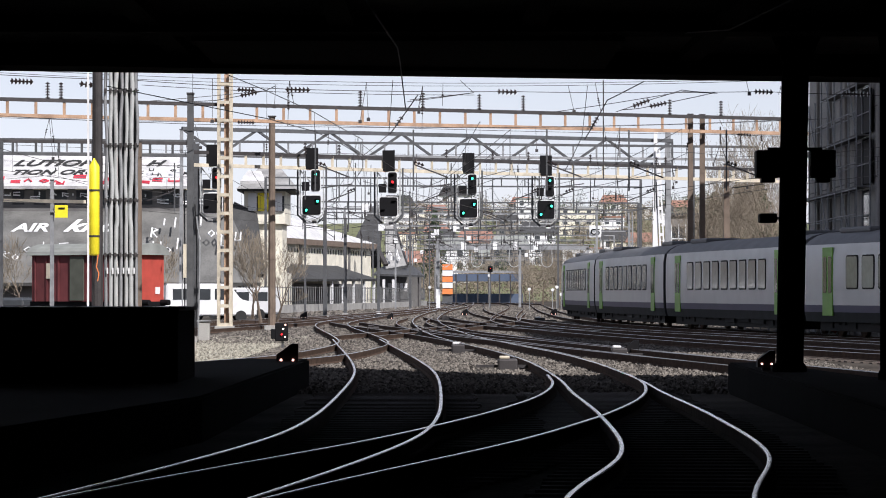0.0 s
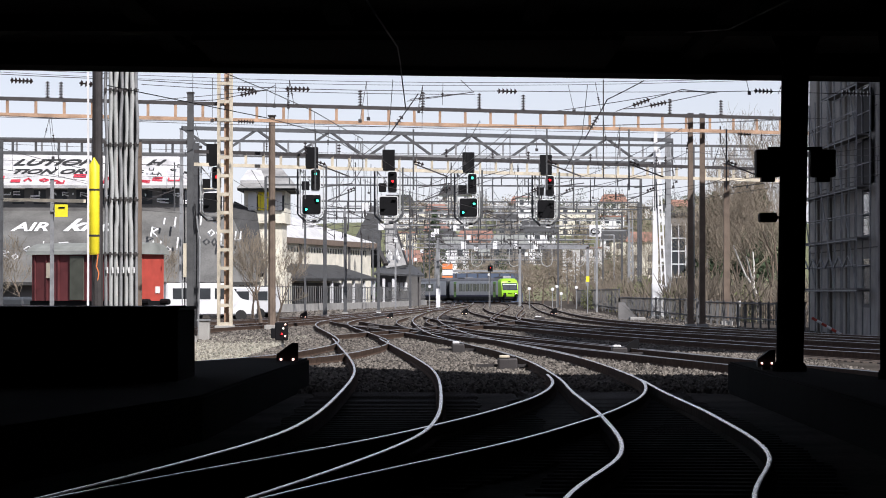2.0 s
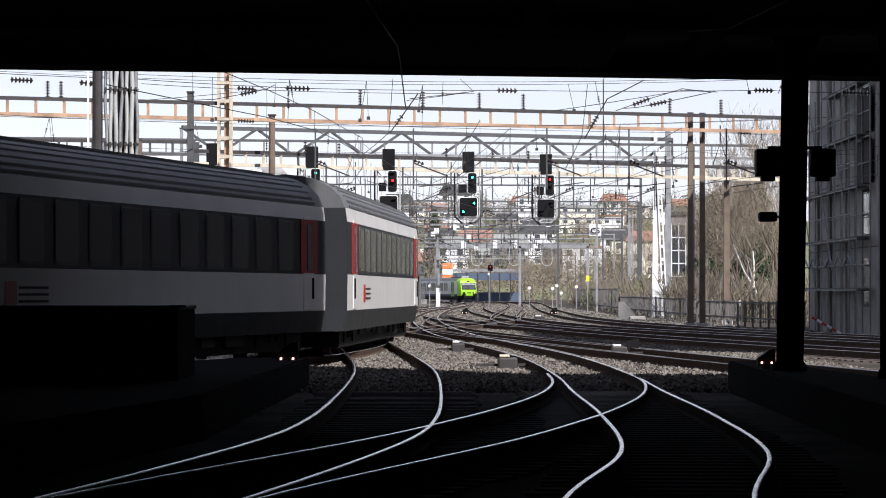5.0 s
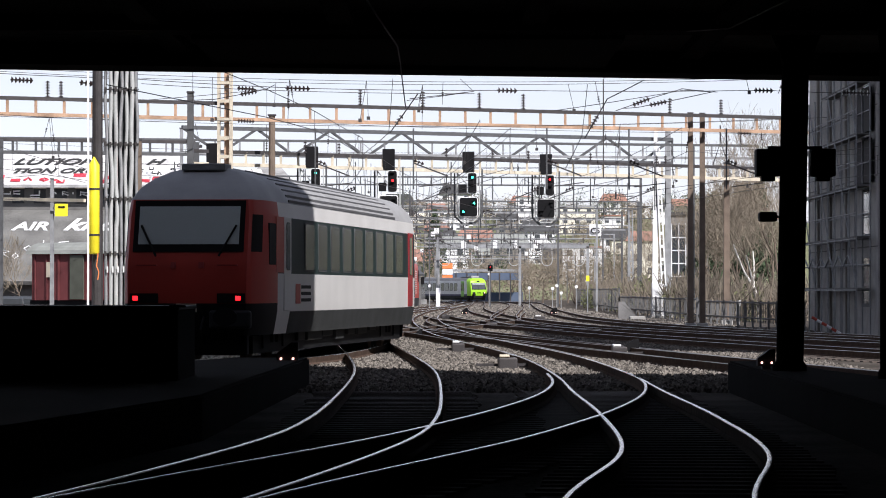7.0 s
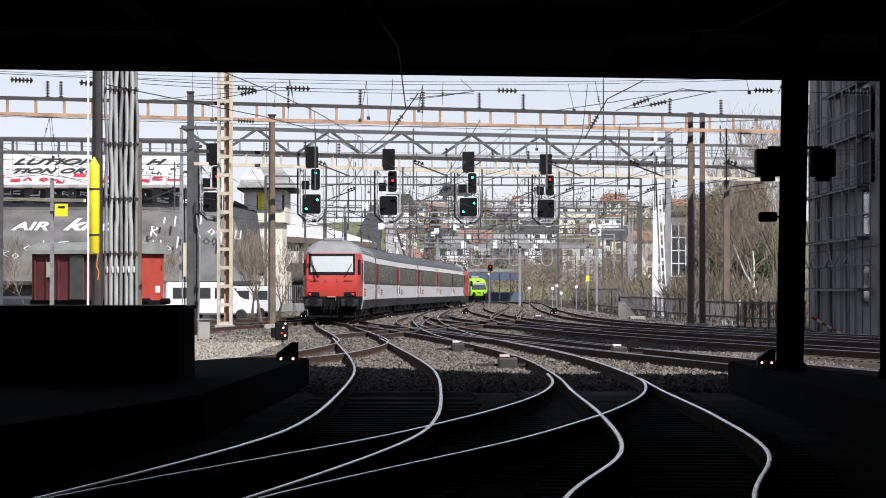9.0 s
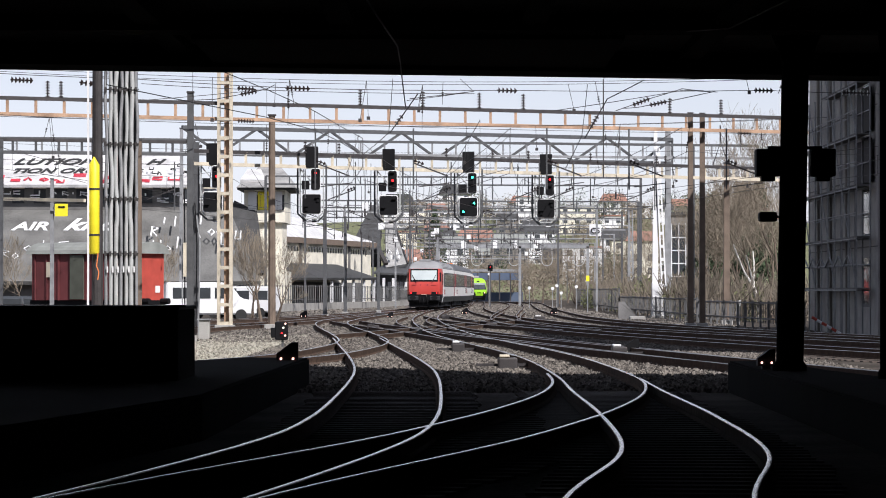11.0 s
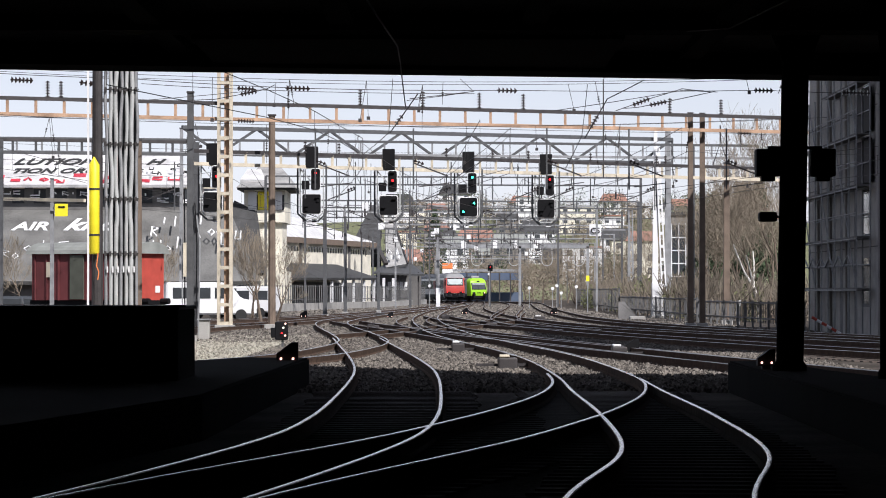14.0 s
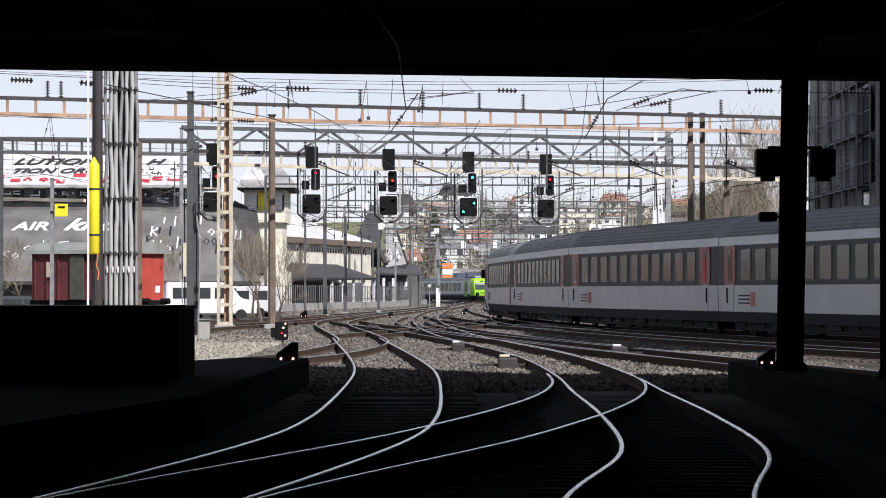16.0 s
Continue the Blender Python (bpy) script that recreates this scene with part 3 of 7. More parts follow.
def control_car(label, way, group, nose="red"):
    """A driving trailer: way is 1 where its cab points along the track's direction."""
    length = 25.2
    v = thing("control_car", label, "railway coach", group)

    def sort(end, o, z):
        cab = end == way
        if cab and o < 2.1 and z < 1.22:
            return "apron"
        if cab and nose == "red" and 0.1 < o < 0.6 and 2.25 < z < 3.0:
            return "cab_corner"
        if cab and o < 2.1 and z < 3.3:
            return "cab"
        if cab and o < 4:
            return "cab_roof" if z > 3.3 else ("cab_side" if 1.83 < z < 3.0 and o < 3 else ("lower_side" if z < 1.83 else "window_band" if z < 3.0 else "cornice"))
        if z > 3.3:
            return "roof"
        if o < 0.05:
            return "end_wall" if end > 0 else "tail_wall"
        if z < 1.04:
            return "skirt"
        if z < 1.83:
            return "lower_side"
        return "window_band" if z < 3.0 else "cornice"

    mats = dict(roof="rooflight", end_wall="coachdark", tail_wall="coachdark", skirt="skirt", lower_side="coachwhite", window_band="coachgreen", cornice="coachwhite", cab=nose, cab_corner="black", apron="black", cab_roof="rooflight", cab_side=nose)
    front, rear = (cab_cut, none) if way > 0 else (none, cab_cut)
    wf, wr = (0.84, 0.95) if way > 0 else (0.95, 0.84)
    for k, bm in hull(length, CZ, CY, front, rear, wf, wr, sort).items():
        skin(k, bm, mats[k], v)
    w = way
    xe = length / 2

    def face(y, z, proud):
        return (w * (xe - cab_cut(z) + proud), y, z)

    def slab(name, y0, y1, z0, z1, material, proud=0.02, label=""):
        bm = bmn()
        a = [face(y0, z0, proud), face(y1, z0, proud), face(y1, z1, proud), face(y0, z1, proud)]
        b = [face(y0, z0, -0.05), face(y1, z0, -0.05), face(y1, z1, -0.05), face(y0, z1, -0.05)]
        va, vb = [bm.verts.new(p) for p in a], [bm.verts.new(p) for p in b]
        bm.faces.new(va)
        bm.faces.new(vb[::-1])
        for i in range(4):
            j = (i + 1) % 4
            bm.faces.new((va[i], vb[i], vb[j], va[j]))
        bmesh.ops.recalc_face_normals(bm, faces=bm.faces)
        return part(name, bm, material, v, label)

    slab("windscreen_surround", -1.12, 1.12, 2.25, 3.28, "black", 0.02)
    slab("windscreen", -1.02, 1.02, 2.4, 3.16, "screen", 0.035, "pale windscreen of the driving cab")
    for y in (-0.55, 0.55):
        bm = bar(bmn(), face(y * 1.15, 2.16, 0.07), face(y * 1.75, 2.78, 0.07), 0.035)
        part("wiper", bm, "black", v)
    for y in (-0.88, 0.88):
        slab("lamp_cluster", y - 0.3, y + 0.27, 1.23, 1.42, "black", 0.03)
        part("hand_grip", wire(bmn(), [face(y * 0.7, 1.98, 0.02), face(y * 0.7, 1.98, 0.07), face(y * 1.15, 1.98, 0.07), face(y * 1.15, 1.98, 0.02)], 0.018), "doorred", v)
        slab("marker_lamp", y * 0.32 - 0.05, y * 0.32 + 0.05, 1.92, 2.04, "doorred", 0.04)
        slab("tail_lamp", y * 1.18 - 0.05, y * 1.18 + 0.05, 1.28, 1.37, "lampred", 0.045, "glowing red tail lamp")
    part("handrail", wire(bmn(), [face(-0.2, 1.05, 0.08), face(-0.2, 1.2, 0.08), face(0.2, 1.2, 0.08)], 0.025), "cream", v)
    for y in (-0.87, 0.87):
        bm = bmn()
        box(bm, w * (xe - 0.05) - 0.1, w * (xe - 0.05) + 0.1, y - 0.42, y + 0.42, 0.72, 1.08, 0.05)
        part("bumper_housing", bm, "coachdark", v)
        bm = bmn()
        bar(bm, (w * (xe - 0.1), y, 0.95), (w * (xe + 0.5), y, 0.95), 0.22, sides=12)
        bar(bm, (w * (xe + 0.5), y, 0.95), (w * (xe + 0.56), y, 0.95), 0.5, 0.36, sides=12)
        part("buffer", bm, "black", v)
    bm = bmn()
    box(bm, w * (xe - 0.5) - 0.12, w * (xe - 0.5) + 0.12, -1.15, 1.15, 0.18, 0.6, 0.03)
    part("snow_plough", bm, "black", v)
    for y in (-0.35, 0.0, 0.3):
        part("coupling_hose", wire(bmn(), [(w * (xe + 0.05), y, 0.95), (w * (xe + 0.22), y + 0.03, 0.7), (w * (xe + 0.15), y + 0.05, 0.4)], 0.03), "black", v)
    part("roof_grille", box(bmn(), w * (xe - 2.1) - 0.35, w * (xe - 2.1) + 0.35, -0.45, 0.45, 3.93, 4.07, 0.02), "galv", v)
    for s in (-1, 1):
        for i in range(9):
            x = -w * (8.9 - i * 1.87)
            put("window_frame", "coach_frame", v, x, s * 1.428, 2.42, w=1.3, h=1.06, t=0.024, round_by=0.1, material="steel")
            put("window", "coach_window", v, x, s * 1.432, 2.42, w=1.22, h=0.98, t=0.03, round_by=0.08, material="glassgrey")
        part("cab_window", box(bmn(), w * (xe - 1.75) - 0.42, w * (xe - 1.75) + 0.42, s * 1.42 - 0.02, s * 1.42 + 0.02, 2.0, 2.85, 0.02), "black", v)
        if nose != "red":
            part("mirror", box(bmn(), w * (xe - 0.75) - 0.12, w * (xe - 0.75) + 0.12, s * 1.5 - 0.1, s * 1.5 + 0.1, 2.3, 2.75, 0.03), "black", v)
        for x in (w * 9.0, -w * 11.2):
            d = part("door", box(bmn(), x - 0.45, x + 0.45, s * 1.425 - 0.02, s * 1.425 + 0.02, 1.06, 3.02, 0.015), "doorred" if x * w < 0 else "coachwhite", v)
            put("door_window", "coach_door_window", d, x, s * 1.452, 2.4, w=0.42, h=1.0, t=0.02, round_by=0.08, material="glass")
        x = w * 9.9
        # the shaded express takes the shade-darkened red here
        part("red_panel", box(bmn(), x - 0.5, x + 0.5, s * 1.424 - 0.012, s * 1.424 + 0.012, 1.85, 3.0), "doorred" if nose != "red" else "red", v)
        part("emblem", box(bmn(), w * 7.6 - 0.3, w * 7.6 + 0.3, s * 1.428 - 0.008, s * 1.428 + 0.008, 1.2, 1.62), "red", v, "small red square emblem")
        for i in range(3):
            part("lettering_bar", box(bmn(), w * 6.5 - 0.65, w * 6.5 + 0.65, s * 1.428 - 0.006, s * 1.428 + 0.006, 1.24 + i * 0.14, 1.31 + i * 0.14), "skirt", v)
    e = -w
    part("gangway", box(bmn(), e * 12.55 - 0.25, e * 12.55 + 0.25, -0.8, 0.8, 0.95, 3.3, 0.1), "rubber", v)
    coach_roof_ribs(v, 19.0)
    underparts(v, length)
    return v


def locomotive():
    length = 17.9
    v = thing("locomotive", "red electric locomotive with ribbed sides and grey roof", "locomotive")
    zs = (0.42, 1.0, 1.9, 2.9, 3.4, 3.62, 3.95, 4.12, 4.16)
    ys = (1.38, 1.46, 1.47, 1.45, 1.36, 1.26, 0.98, 0.5, 0.02)

    def sort(end, o, z):
        if z > 3.4:
            return "roof"
        return "skirt" if z < 1.0 else "body"

    mats = dict(roof="rooflight", skirt="skirt", body="red")
    for k, bm in hull(length, zs, ys, cab_cut, cab_cut, 0.86, 0.86, sort).items():
        skin(k, bm, mats[k], v)
    for s in (-1, 1):
        for i in range(13):
            z = 1.22 + i * 0.145
            part("side_rib", box(bmn(), -5.6, 6.0, s * 1.475 - 0.03, s * 1.475 + 0.02, z, z + 0.055), "red", v)
        for e in (-1, 1):
            part("cab_window", box(bmn(), e * 7.35 - 0.5, e * 7.35 + 0.5, s * 1.46 - 0.02, s * 1.46 + 0.02, 2.1, 2.95, 0.03), "black", v)
            if e > 0:
                part("mirror", box(bmn(), e * 8.1 - 0.1, e * 8.1 + 0.1, s * 1.7 - 0.12, s * 1.7 + 0.12, 1.95, 2.5, 0.03), "black", v)
        # white dotted emblem on the side
        for r in range(11):
            z = 1.32 + r * 0.15
            if 4 <= r <= 6:
                part("emblem_bar", box(bmn(), 2.0, 4.4, s * 1.505 - 0.008, s * 1.505 + 0.008, z, z + 0.05), "white", v)
            else:
                for k in range(3):
                    x = 2.4 + k * 0.62
                    part("emblem_dot", box(bmn(), x, x + 0.38, s * 1.505 - 0.008, s * 1.505 + 0.008, z, z + 0.06), "white", v)
        for r in range(2):
            part("lettering_bar", box(bmn(), -5.2, -3.3, s * 1.505 - 0.008, s * 1.505 + 0.008, 1.22 + r * 0.17, 1.33 + r * 0.17), "white", v)
        for k in range(5):
            x = -3.6 + k * 2.0
            bm = bmn()
            vs = [bm.verts.new(p) for p in ((x - 0.9, s * 1.34, 3.46), (x + 0.9, s * 1.34, 3.46), (x + 0.9, s * 1.14, 3.84), (x - 0.9, s * 1.14, 3.84))]
            f = bm.faces.new(vs if s < 0 else vs[::-1])
            ex = bmesh.ops.extrude_face_region(bm, geom=[f])
            bmesh.ops.translate(bm, verts=[g for g in ex["geom"] if isinstance(g, bmesh.types.BMVert)], vec=(0, s * 0.03, 0.02))
            part("roof_grille", bm, "darksteel", v)
    # pantograph
    bm = bmn()
    for y in (-0.45, 0.45):
        bar(bm, (-6.4, y, 4.2), (-5.0, y * 0.9, 4.75), 0.05)
        bar(bm, (-5.0, y * 0.9, 4.75), (-6.2, y * 0.6, 5.35), 0.04)
    bar(bm, (-6.2, -0.8, 5.35), (-6.2, 0.8, 5.35), 0.07)
    for x in (-6.8, -5.0):
        for y in (-0.5, 0.5):
            bar(bm, (x, y, 4.05), (x, y, 4.3), 0.14, sides=8)
    box(bm, -7.0, -4.8, -0.55, 0.55, 4.25, 4.32)
    part("pantograph", bm, "darksteel", v)
    for e in (-1, 1):
        bm = bmn()
        box(bm, e * 8.55 - 0.1, e * 8.55 + 0.1, -1.0, 1.0, 2.05, 2.9)
        part("windscreen", bm, "glass", v)
        for y in (-0.87, 0.87):
            part("buffer", bar(bmn(), (e * 8.7, y, 0.98), (e * 9.3, y, 0.98), 0.4, sides=12), "black", v)
    underparts(v, length, 3)
    return v


GZ = (0.5, 0.82, 1.05, 1.7, 2.72, 3.05, 3.2, 3.38, 3.48, 3.52)
GY = (1.3, 1.37, 1.39, 1.4, 1.39, 1.33, 1.2, 0.9, 0.5, 0.02)


def regional_cut(z):
    return 0.1 if z < 1.05 else (0.0 if z < 1.75 else min(0.6, 0.28 * (z - 1.7)) if z < 3.0 else 0.36 + 0.8 * (z - 3.0))


def regional_car(label, cab):
    length = 24.2
    v = thing("regional_car", label, "railway coach", "cars of the green regional train")

    def sort(end, o, z):
        if cab and end < 0 and o < 1.0 and z < 3.4:
            return "apron" if z < 0.82 else "cab"
        if z > 3.05:
            return "roof"
        if o < 0.05:
            return "end_wall" if end > 0 else "tail_wall"
        return "skirt" if z < 0.82 else ("blue_band" if z < 1.05 else "side")

    mats = dict(roof="roof", end_wall="coachdark", tail_wall="coachdark", skirt="skirt", blue_band="blue", side="silver", cab="lime", apron="black")
    for k, bm in hull(length, GZ, GY, none, regional_cut if cab else none, 0.95, 0.86 if cab else 0.95, sort).items():
        skin(k, bm, mats[k], v)
    for s in (-1, 1):
        for i in range(9):
            x = -6.6 + i * 1.65
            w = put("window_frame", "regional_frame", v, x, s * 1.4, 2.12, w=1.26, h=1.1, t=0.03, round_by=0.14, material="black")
            put("window", "regional_window", w, 0, s * 0.012, 0, w=1.14, h=1.0, t=0.03, round_by=0.1, material="glassglare")
        for x in (-9.2, 9.2):
            d = part("door", box(bmn(), x - 0.55, x + 0.55, s * 1.395 - 0.02, s * 1.395 + 0.02, 0.7, 2.95, 0.01), "doorgreen", v, "bright green entrance door")
            for dx in (-0.27, 0.27):
                put("door_window", "regional_door_window", d, x + dx, s * 1.416, 2.05, w=0.36, h=1.2, t=0.02, round_by=0.08, material="glass")
    for e in (-1, 1):
        part("roof_unit", box(bmn(), e * 8.5 - 1.6, e * 8.5 + 1.6, -0.7, 0.7, 3.42, 3.62, 0.06), "roof", v)
        if not (cab and e < 0):
            part("gangway", box(bmn(), e * 12.1 - 0.3, e * 12.1 + 0.3, -0.75, 0.75, 0.95, 3.1, 0.08), "rubber", v)
    if cab:
        xe = -length / 2

        def face(y, z, proud):
            return (xe + regional_cut(z) - proud, y, z)

        def slab(name, y0, y1, z0, z1, material, proud=0.02, lab=""):
            bm = bmn()
            va = [bm.verts.new(face(y, z, proud)) for y, z in ((y0, z0), (y1, z0), (y1, z1), (y0, z1))]
            vb = [bm.verts.new(face(y, z, -0.08)) for y, z in ((y0, z0), (y1, z0), (y1, z1), (y0, z1))]
            bm.faces.new(va)
            bm.faces.new(vb[::-1])
            for i in range(4):
                j = (i + 1) % 4
                bm.faces.new((va[i], vb[i], vb[j], va[j]))
            bmesh.ops.recalc_face_normals(bm, faces=bm.faces)
            return part(name, bm, material, v, lab)

        slab("windscreen_surround", -1.12, 1.12, 1.72, 2.72, "black", 0.02)
        slab("windscreen", -1.03, 1.03, 1.8, 2.62, "glass", 0.035)
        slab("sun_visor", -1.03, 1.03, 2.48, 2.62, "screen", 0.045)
        slab("destination_box", -0.2, 0.2, 2.86, 3.02, "black", 0.03)
        for y in (-0.8, 0.8):
            slab("headlamp_housing", y - 0.2, y + 0.2, 1.14, 1.34, "black", 0.03)
            slab("tail_lamp", y * 1.08 - 0.07, y * 1.08 + 0.07, 1.18, 1.3, "lamppink" if y < 0 else "skirt", 0.045, "tail lamp")
        for k in range(4):
            slab("lettering_bar", -0.3 + k * 0.16, -0.2 + k * 0.16, 1.17, 1.32, "black", 0.03)
        part("wiper", wire(bmn(), [face(0.05, 1.8, 0.07), face(0.12, 2.4, 0.07)], 0.015), "black", v)
        part("roof_box", box(bmn(), xe + 1.4, xe + 3.0, -0.6, 0.6, 3.4, 3.75, 0.05), "rooflight", v)
        part("snow_plough", box(bmn(), xe + 0.3, xe + 0.6, -1.15, 1.15, 0.15, 0.6, 0.03), "black", v)
        for y in (-0.87, 0.87):
            part("buffer", bar(bmn(), (xe + 0.2, y, 0.98), (xe - 0.45, y, 0.98), 0.38, sides=12), "black", v)
    underparts(v, length, 5)
    return v


I0 = Matrix.Identity(4)
G_DEP, G_EXP = "vehicles of the departing train", "vehicles of the express train"
loco = locomotive()
coach_plain = coach("white and dark grey passenger coach with pale doors", "coachwhite", None, G_DEP)
coach_first = coach("white and dark grey coach with yellow first-class stripes", "doorred", "yellow", G_DEP)
coach_red = coach("white and dark grey passenger coach with red doors", "doorred", None, G_DEP)
tail_car = control_car("red-fronted driving trailer with pale windscreen and tail lamps", -1, G_DEP)
DEPARTING = [(loco, 18.5), (coach_plain, 26.4), (coach_first, 26.4), (coach_red, 26.4)]
DEPARTING += [(copy_thing(coach_red, I0), 26.4) for i in range(2)] + [(tail_car, 25.4)]
head_car = lowered(control_car("driving trailer of the express train with sloping nose", 1, G_EXP, "coachwhite"))
express_coach = lowered(coach("white and dark grey express coach with red door panels", "doorred", None, G_EXP))
EXPRESS = [(head_car, 25.4)]
for i in range(4):
    c = express_coach if i == 0 else copy_thing(express_coach, I0)
    EXPRESS.append((c, 26.4))
reg_cab = regional_car("lime green fronted regional railcar with silver sides", True)
reg_mid = regional_car("silver regional railway car with lime green doors", False)
REGIONAL = [(reg_mid, 24.8), (copy_thing(reg_mid, I0), 24.8), (copy_thing(reg_mid, I0), 24.8), (copy_thing(reg_mid, I0), 24.8), (reg_cab, 24.8)]


def on_line(line, u):
    u = max(0.0, min(len(line) - 1.001, u))
    i = int(u)
    return line[i].lerp(line[i + 1], u - i)


def run_train(cars, line, table, times):
    """Keys every car of a train; table: (seconds, metres along the line of the train's head)."""
    ts, us = [a for a, b in table], [b for a, b in table]
    at = 0.0
    for car, length in cars:
        rows = []
        for t in times:
            u = float(np.interp(t, ts, us)) - at - length / 2
            p, q = on_line(line, u - length * 0.36), on_line(line, u + length * 0.36)
            c, d = (p + q) / 2, q - p
            rows.append((t, pose(c.x, c.y, 0, 0, 0, math.degrees(math.atan2(d.y, d.x)))))
        walk(car, rows)
        at += length


def dist(key, y):
    """Metres along a line up to the depth y."""
    return float(first(LINES[key], y))



# ---- large neighbours ----
# out-of-view block, added to shade the express and regional tracks
solid("station_wing", box(bmn(), 28, 60, 60, 112, -0.3, 41), "greywall", "unseen tall grey block that shades the right-hand tracks", "building", kind="structure")


def gravel_patch():
    bm = bmn()
    pts = [(-4.75, 82), (-4.3, 100), (-5.2, 117), (-7, 128), (-16, 128), (-17, 80), (-9.5, 70), (-7.2, 72)]
    bm.faces.new([bm.verts.new((x, y, -0.205)) for x, y in pts])
    return solid("gravel_verge", bm, "earth", "pale sunlit gravel verge beside the tracks", "ground", kind="structure")


gravel_patch()


def pebbles(name, count, x0, x1, y0, y1, size, material, label, seed):
    """Loose stones in one mesh."""
    random.seed(seed)
    vs, fs = [], []
    for i in range(count):
        x, y = random.uniform(x0, x1), random.uniform(y0, y1)
        r = size * random.uniform(0.5, 1.3)
        a = random.uniform(0, 6.28)
        o = len(vs)
        for k in range(4):
            t = a + k * 1.571 + random.uniform(-0.3, 0.3)
            vs.append((x + r * math.cos(t), y + r * math.sin(t), -0.222))
        for k in range(3):
            t = a + k * 2.09 + random.uniform(-0.5, 0.5)
            vs.append((x + 0.5 * r * math.cos(t), y + 0.5 * r * math.sin(t), -0.205 + r * random.uniform(0.4, 1.1)))
        fs += [(o, o + 1, o + 4), (o + 1, o + 2, o + 5), (o + 2, o + 3, o + 6), (o + 3, o, o + 4), (o + 1, o + 5, o + 4), (o + 2, o + 6, o + 5), (o + 3, o + 4, o + 6), (o + 4, o + 5, o + 6)]
    me = bpy.data.meshes.new(name)
    me.from_pydata(vs, [], fs)
    me.materials.append(M[material])
    return tagged(new(name, me), label, "gravel", kind="stuff")


def stone_material(name, dark, light):
    m = bpy.data.materials.new(name)
    m.use_nodes = True
    n, l = m.node_tree.nodes, m.node_tree.links
    geo, ramp = n.new("ShaderNodeNewGeometry"), n.new("ShaderNodeValToRGB")
    ramp.color_ramp.elements[0].color, ramp.color_ramp.elements[1].color = (*dark, 1), (*light, 1)
    l.new(geo.outputs["Random Per Island"], ramp.inputs[0])
    l.new(ramp.outputs[0], n["Principled BSDF"].inputs["Base Color"])
    n["Principled BSDF"].inputs["Roughness"].default_value = 0.95
    return m


M["stones"] = stone_material("ballast_stones", (0.025, 0.021, 0.018), (0.24, 0.215, 0.185))
M["palestones"] = stone_material("pale_stones", (0.13, 0.12, 0.095), (0.45, 0.425, 0.35))
pebbles("ballast_stones", 46000, -5, 9, 56, 110, 0.048, "stones", "loose brown and grey ballast stones between the rails", 3)
pebbles("ballast_stones", 36000, -9, 14, 110, 210, 0.06, "stones", "loose brown and grey ballast stones between the rails", 4)
pebbles("ballast_stones", 16000, -12, 12, 210, 420, 0.09, "stones", "loose brown and grey ballast stones of the far yard", 6)
pebbles("verge_stones", 13000, -15, -4.9, 80, 127, 0.04, "palestones", "pale loose stones on the verge", 5)


# ---- under the bridge ----
def kiosk_box():
    k = thing("parapet_box", "dark boarded enclosure standing on the platform end", "enclosure")
    # shade on the enclosure is put into its near-black colour
    part("body", box(bmn(), -6.75, -3.44, 44, 47, 0.29, 1.22, 0.02), "shadeblack", k)
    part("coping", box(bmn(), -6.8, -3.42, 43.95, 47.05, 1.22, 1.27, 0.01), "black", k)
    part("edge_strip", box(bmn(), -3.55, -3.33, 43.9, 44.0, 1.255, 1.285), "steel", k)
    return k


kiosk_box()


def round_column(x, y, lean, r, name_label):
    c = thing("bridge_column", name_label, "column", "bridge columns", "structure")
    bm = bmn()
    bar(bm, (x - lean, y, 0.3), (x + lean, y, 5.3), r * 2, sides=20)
    # column coloured near black, as shade leaves it
    part("shaft", bm, "shadeblack", c)
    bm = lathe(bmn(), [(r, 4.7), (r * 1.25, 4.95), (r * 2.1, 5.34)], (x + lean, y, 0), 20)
    part("capital", bm, "shadeblack", c)
    part("base_ring", lathe(bmn(), [(r * 1.25, 0.29), (r * 1.25, 0.38), (r * 1.02, 0.44)], (x - lean, y, 0), 20), "shadeblack", c)
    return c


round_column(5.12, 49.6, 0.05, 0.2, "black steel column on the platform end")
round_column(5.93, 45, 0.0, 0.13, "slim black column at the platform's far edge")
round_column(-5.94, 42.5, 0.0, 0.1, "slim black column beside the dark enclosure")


def loudspeaker(x, z, s):
    b = thing("loudspeaker", "black box loudspeaker on a bracket at the column", "loudspeaker", "loudspeakers on the column")
    part("case", box(bmn(), x - 0.18, x + 0.18, 49.4, 49.75, z - 0.2, z + 0.2, 0.02), "black", b)
    part("foot", box(bmn(), x - 0.1, x + 0.1, 49.45, 49.7, z - 0.27, z - 0.19, 0.01), "black", b)
    part("bracket", bar(bmn(), (x, 49.6, z + 0.22), (x + s * 0.42, 49.6, z + 0.22), 0.05), "black", b)
    return b


loudspeaker(4.75, 3.34, 1)
loudspeaker(5.55, 3.34, -1)
cc = thing("surveillance_camera", "small dark camera on an arm at the column", "camera")
part("case", box(bmn(), 4.62, 4.88, 49.45, 49.75, 2.48, 2.62, 0.03), "black", cc)
part("arm", bar(bmn(), (4.84, 49.6, 2.55), (5.09, 49.6, 2.55), 0.04), "black", cc)

cab = thing("hanging_cable", "thin slack cable hanging from the bridge", "cable")
part("cable", wire(bmn(), [(-0.91, 38.00, 4.82), (-0.79, 40.00, 4.73), (-0.69, 44.00, 4.79), (-0.63, 47.00, 4.86), (-0.63, 50.00, 4.84), (-0.64, 54.00, 4.75), (-0.64, 58.00, 4.61)], 0.012), "galv", cab)
cab = thing("hanging_cable", "thin slack cable under the bridge deck", "cable")
